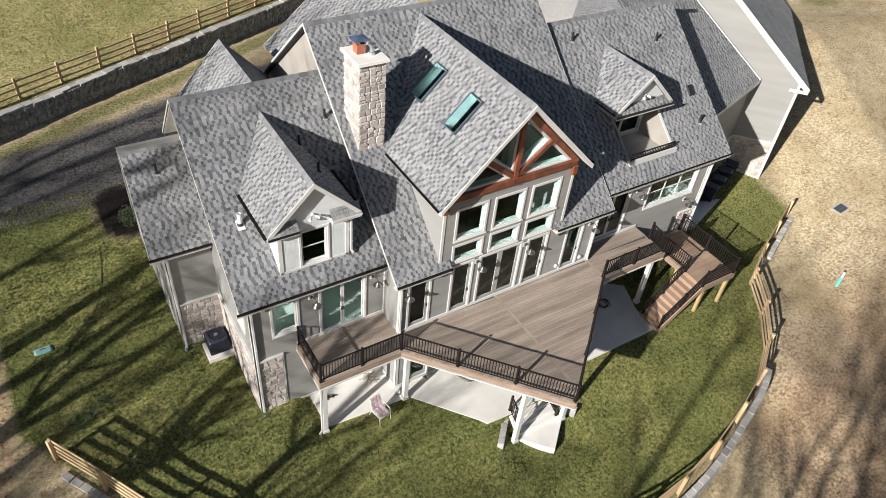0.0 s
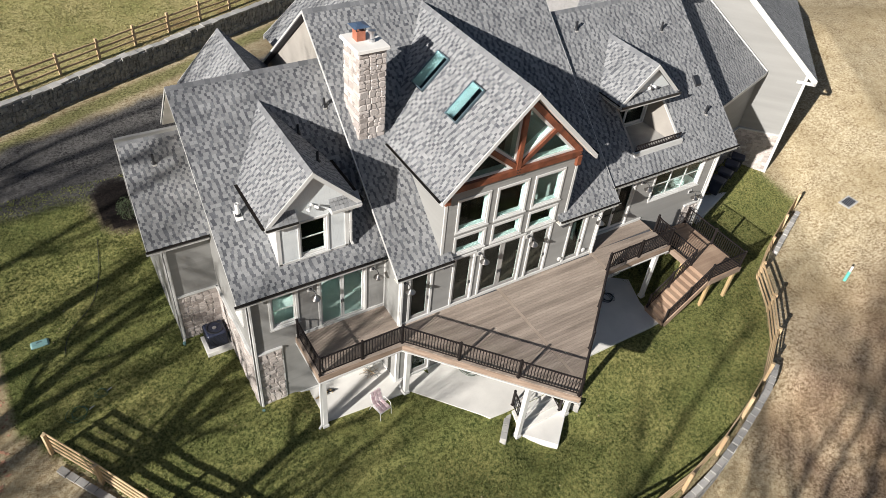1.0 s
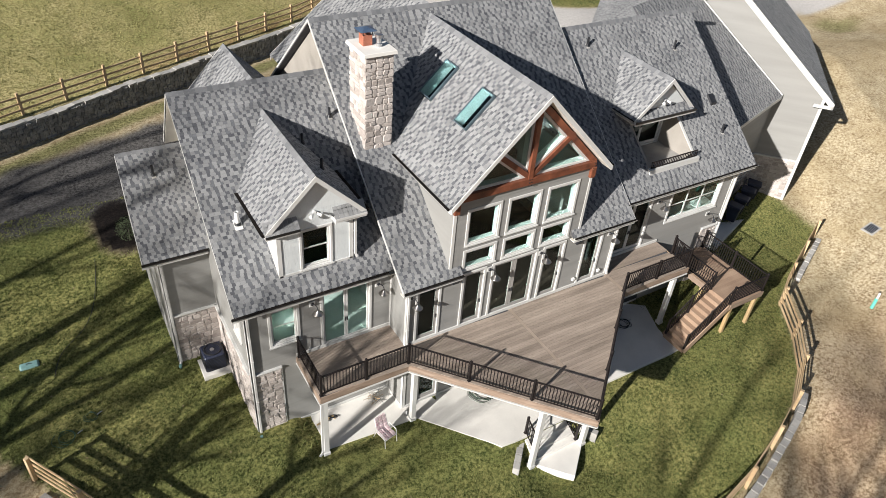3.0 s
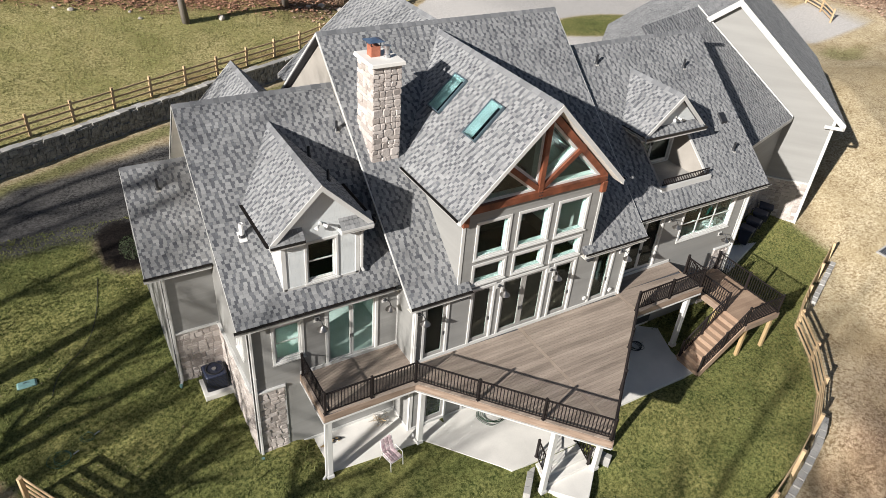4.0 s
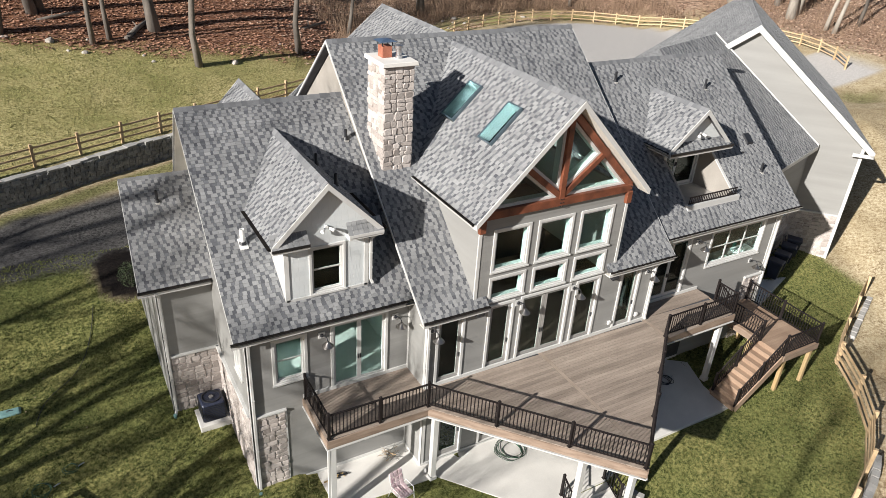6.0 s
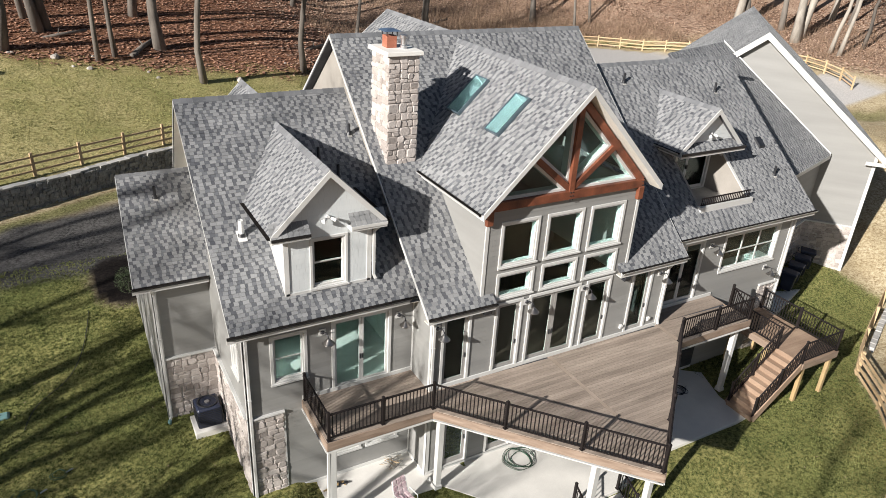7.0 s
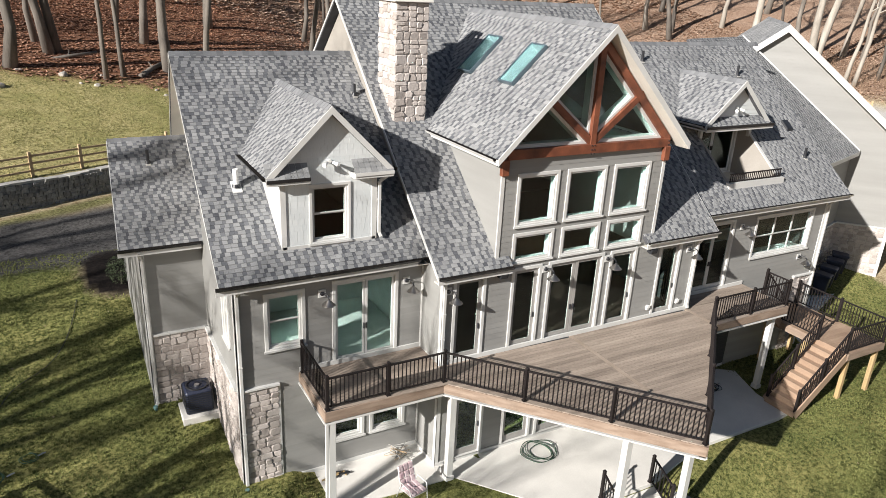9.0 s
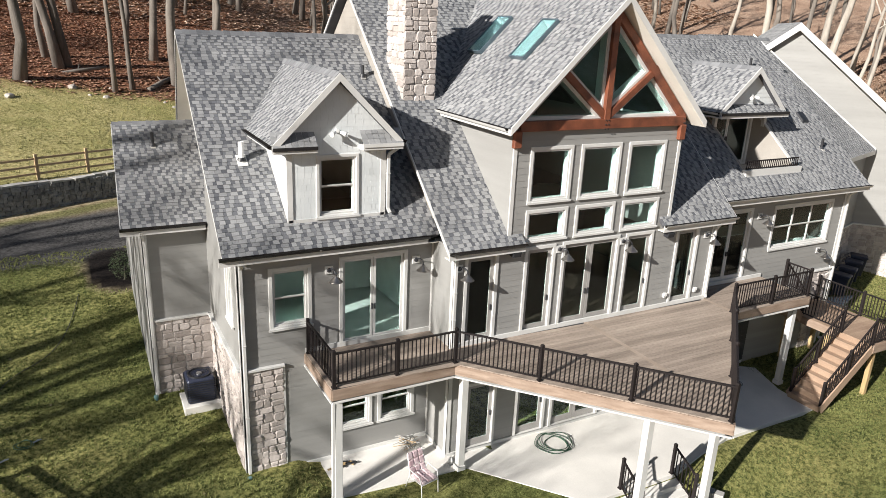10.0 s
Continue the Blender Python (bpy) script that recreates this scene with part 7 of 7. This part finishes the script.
def log(x, y, turn, length, r_):
    t = thing("fallen_log", "fallen grey log lying among leaves", "log", "fallen logs", at=(x, y, height(x, y) + r_ * 0.7))
    t.rotation_euler = (0, radians(-8), turn)
    part("bole", Build().tube([(-length / 2, 0, 0), (0, .1, .04), (length / 2, 0, 0)], [r_, r_ * .9, r_ * .7], 9), BARK, t, smooth=True)
    part("stub", Build().tube([(0, 0, 0), (.3, .5, .4)], [r_ * .4, .03], 6), BARK, t)


log(-2.0, 41.5, 1.0, 4.2, 0.2)
log(-7.5, 43.0, 0.2, 4.0, 0.14)
log(12.0, 44.0, 0.3, 3.5, 0.16)
log(30.0, 55.0, 0.5, 4.0, 0.18)


def rock(x, y, s, seed):
    r = random.Random(seed)
    bm = bmesh.new()
    bmesh.ops.create_icosphere(bm, subdivisions=2, radius=1.0)
    for v_ in bm.verts:
        v_.co *= 1 + 0.28 * noise.noise(v_.co * 1.3 + Vector((seed, 0, 0)))
        v_.co = Vector((v_.co.x * s, v_.co.y * s * r.uniform(.75, .8), v_.co.z * s * 0.62))
    me = bpy.data.meshes.new("rock")
    bm.to_mesh(me)
    bm.free()
    me.materials.append(ROCK)
    ob = new("rock", me)
    ob.location = (x, y, height(x, y) + s * 0.15)
    ob.rotation_euler = (0, 0, r.uniform(0, 6))
    return tagged(ob, "pale field rock lying at the edge of the woods", "rock", "field rocks")


rk = random.Random(77)
for i in range(34):
    x = rk.uniform(-12, 40)
    edge = max(38.0, back_line(min(x, 54)) + 4.0)
    rock(x, edge - 1.0 + rk.uniform(-1.2, 2.8), rk.uniform(0.12, 0.36), 500 + i)

# ---- shrub by the dark patch of ground ----
def shrub(x, y, s, seed):
    r = random.Random(seed)
    t = thing("shrub", "small dark evergreen shrub beside a near-black patch of ground", "shrub", at=(x, y, height(x, y)))
    part("stem", Build().tube([(0, 0, 0), (.03, 0, s * .6)], [.03, .012], 6), BARK, t)
    b = Build()
    for i in range(900):
        d = Vector((r.gauss(0, 1), r.gauss(0, 1), r.gauss(0, 1))).normalized() * r.uniform(.5, 1) * s * .55
        p = Vector((d.x, d.y, s * .62 + d.z * 1.1))
        u = Vector((r.uniform(-1, 1), r.uniform(-1, 1), r.uniform(-.3, 1))).normalized() * .05
        w = u.orthogonal().normalized() * .022
        b.add([p - w, p + w, p + u], [(0, 1, 2)])
    part("crown", b, SHRUB, t)


shrub(-7.35, 12.9, 1.0, 3)

# ---- grass, leaves and brush ----
def scatter(name, label, category, material, count, box, test, size, seed, lie=0.0, blades=3):
    """Small loose blades or leaves over the ground, one object of stuff."""
    r = np.random.default_rng(seed)
    xs, ys, keep = r.uniform(box[0], box[1], count), r.uniform(box[2], box[3], count), []
    v_, f_ = [], []
    us = r.uniform(0, 1, (count, 8))
    for i in range(count):
        x, y, q = float(xs[i]), float(ys[i]), us[i]
        if not test(x, y, q[7]):
            continue
        z = height(x, y)
        for b in range(blades):
            a = 6.283 * (q[0] + b / blades + 0.1 * q[1])
            s = size * (0.6 + 0.8 * q[2])
            ca, sa = math.cos(a), math.sin(a)
            tilt = lie + (1 - lie) * (0.25 + 0.5 * q[3])
            k = len(v_)
            w = s * (0.22 if lie < 0.5 else 0.45)
            ox, oy = (q[4] - .5) * size, (q[5] - .5) * size
            v_ += [(x + ox - sa * w, y + oy + ca * w, z), (x + ox + sa * w, y + oy - ca * w, z + (0.02 if lie > .5 else 0)), (x + ox + ca * s * tilt, y + oy + sa * s * tilt, z + s * (1 - tilt) + 0.012)]
            f_.append((k, k + 1, k + 2))
    me = bpy.data.meshes.new(name)
    me.from_pydata(v_, [], f_)
    me.materials.append(material)
    return tagged(new(name, me), label, category, kind="stuff")


def on_lawn(x, y, q):
    if -5.5 < x < 18 and 1.0 < y < 14 or -3.6 < x < 13.2 and -3.6 < y < 1.5:
        return False
    return zone_values(x, y)[0] > 0.2 + 0.6 * q


scatter("grass", "mown green lawn grass with yellowing patches", "grass", GRASS, 120000, (-14.5, 27.5, -10, 16), on_lawn, 0.085, 1)
scatter("dry_grass", "tan dormant winter grass beyond the fence", "grass", DRYGRASS, 30000, (12, 45, -16, 22), lambda x, y, q: inside_front(x, y) < -0.9 and x > 8 or x > 27.3 and y > 0.5 and (y < 12 or x > 34) and zone_values(x, y)[5] < 0.3 and zone_values(x, y)[0] < 0.4, 0.065, 2)
scatter("meadow_grass", "yellow-green rough grass on the upper slope", "grass", mat("meadow_blades", (0.10, 0.11, 0.03), (0.58, 0.52, 0.25), 0.6, 0.85, 0.0, 5.0, 0.25, "island", 0.6, spec=0.15), 52000, (-24, 30, 21, 44), lambda x, y, q: y > back_line(min(x, 54)) + 0.5 and zone_values(x, y)[2] < q, 0.1, 3)
scatter("fallen_leaves", "thick brown fallen leaves under the bare trees", "leaves", LITTER, 36000, (-32, 22, 36, 66), lambda x, y, q: zone_values(x, y)[2] > 0.15 + 0.5 * q and x < 6 + 16 * q, 0.26, 4, 0.6, 2)
scatter("fallen_leaves", "tan fallen leaves under the trees behind the drive", "leaves", LITTER_TAN, 34000, (6, 72, 36, 66), lambda x, y, q: zone_values(x, y)[2] > 0.15 + 0.5 * q and x > 6 + 16 * q, 0.26, 24, 0.6, 2)
scatter("fallen_leaves", "brown fallen leaves deeper in the woods", "leaves", LITTER_TAN, 30000, (-45, 85, 64, 105), lambda x, y, q: True, 0.5, 14, 0.6, 2)
scatter("fallen_leaves", "pale brown leaves on the slope beside the drive", "leaves", LITTER_TAN, 26000, (56, 100, 0, 42), lambda x, y, q: zone_values(x, y)[2] > 0.2 + 0.4 * q, 0.32, 15, 0.6, 2)
scatter("fallen_leaves", "scattered brown leaves on bare ground", "leaves", LITTER, 1500, (-22, -13.5, -2, 14), lambda x, y, q: x < -13.9, 0.12, 5, 0.75, 2)
scatter("fallen_leaves", "a few pale leaves blown over the lawn", "leaves", DRYGRASS, 420, (-13.5, 26, -9, 13), on_lawn, 0.07, 6, 0.7, 1)


def brush(count, seed):
    """Tangled dry twigs along the fence of the turning circle and under the trees."""
    r = random.Random(seed)
    b = Build()
    for i in range(count):
        x = r.uniform(14, 66)
        y = back_line(min(x, 54)) + 4.0 + r.expovariate(0.22) if x < 55 else r.uniform(10, 50)
        if x >= 55:
            x += 5
        z = height(x, y)
        for j in range(5):
            a, t = r.uniform(0, 6.283), r.uniform(0.2, 1.0)
            h = r.uniform(0.5, 1.5)
            p = Vector((x + r.uniform(-.4, .4), y + r.uniform(-.4, .4), z))
            q = p + Vector((math.cos(a) * t * h * .7, math.sin(a) * t * h * .7, h))
            w = Vector((-math.sin(a), math.cos(a), 0)) * 0.012
            b.add([p - w, p + w, q], [(0, 1, 2)])
    tagged(part("dry_brush", b, BRUSH), "tangle of dry tan brush and twigs", "brush", kind="stuff")


brush(5200, 8)
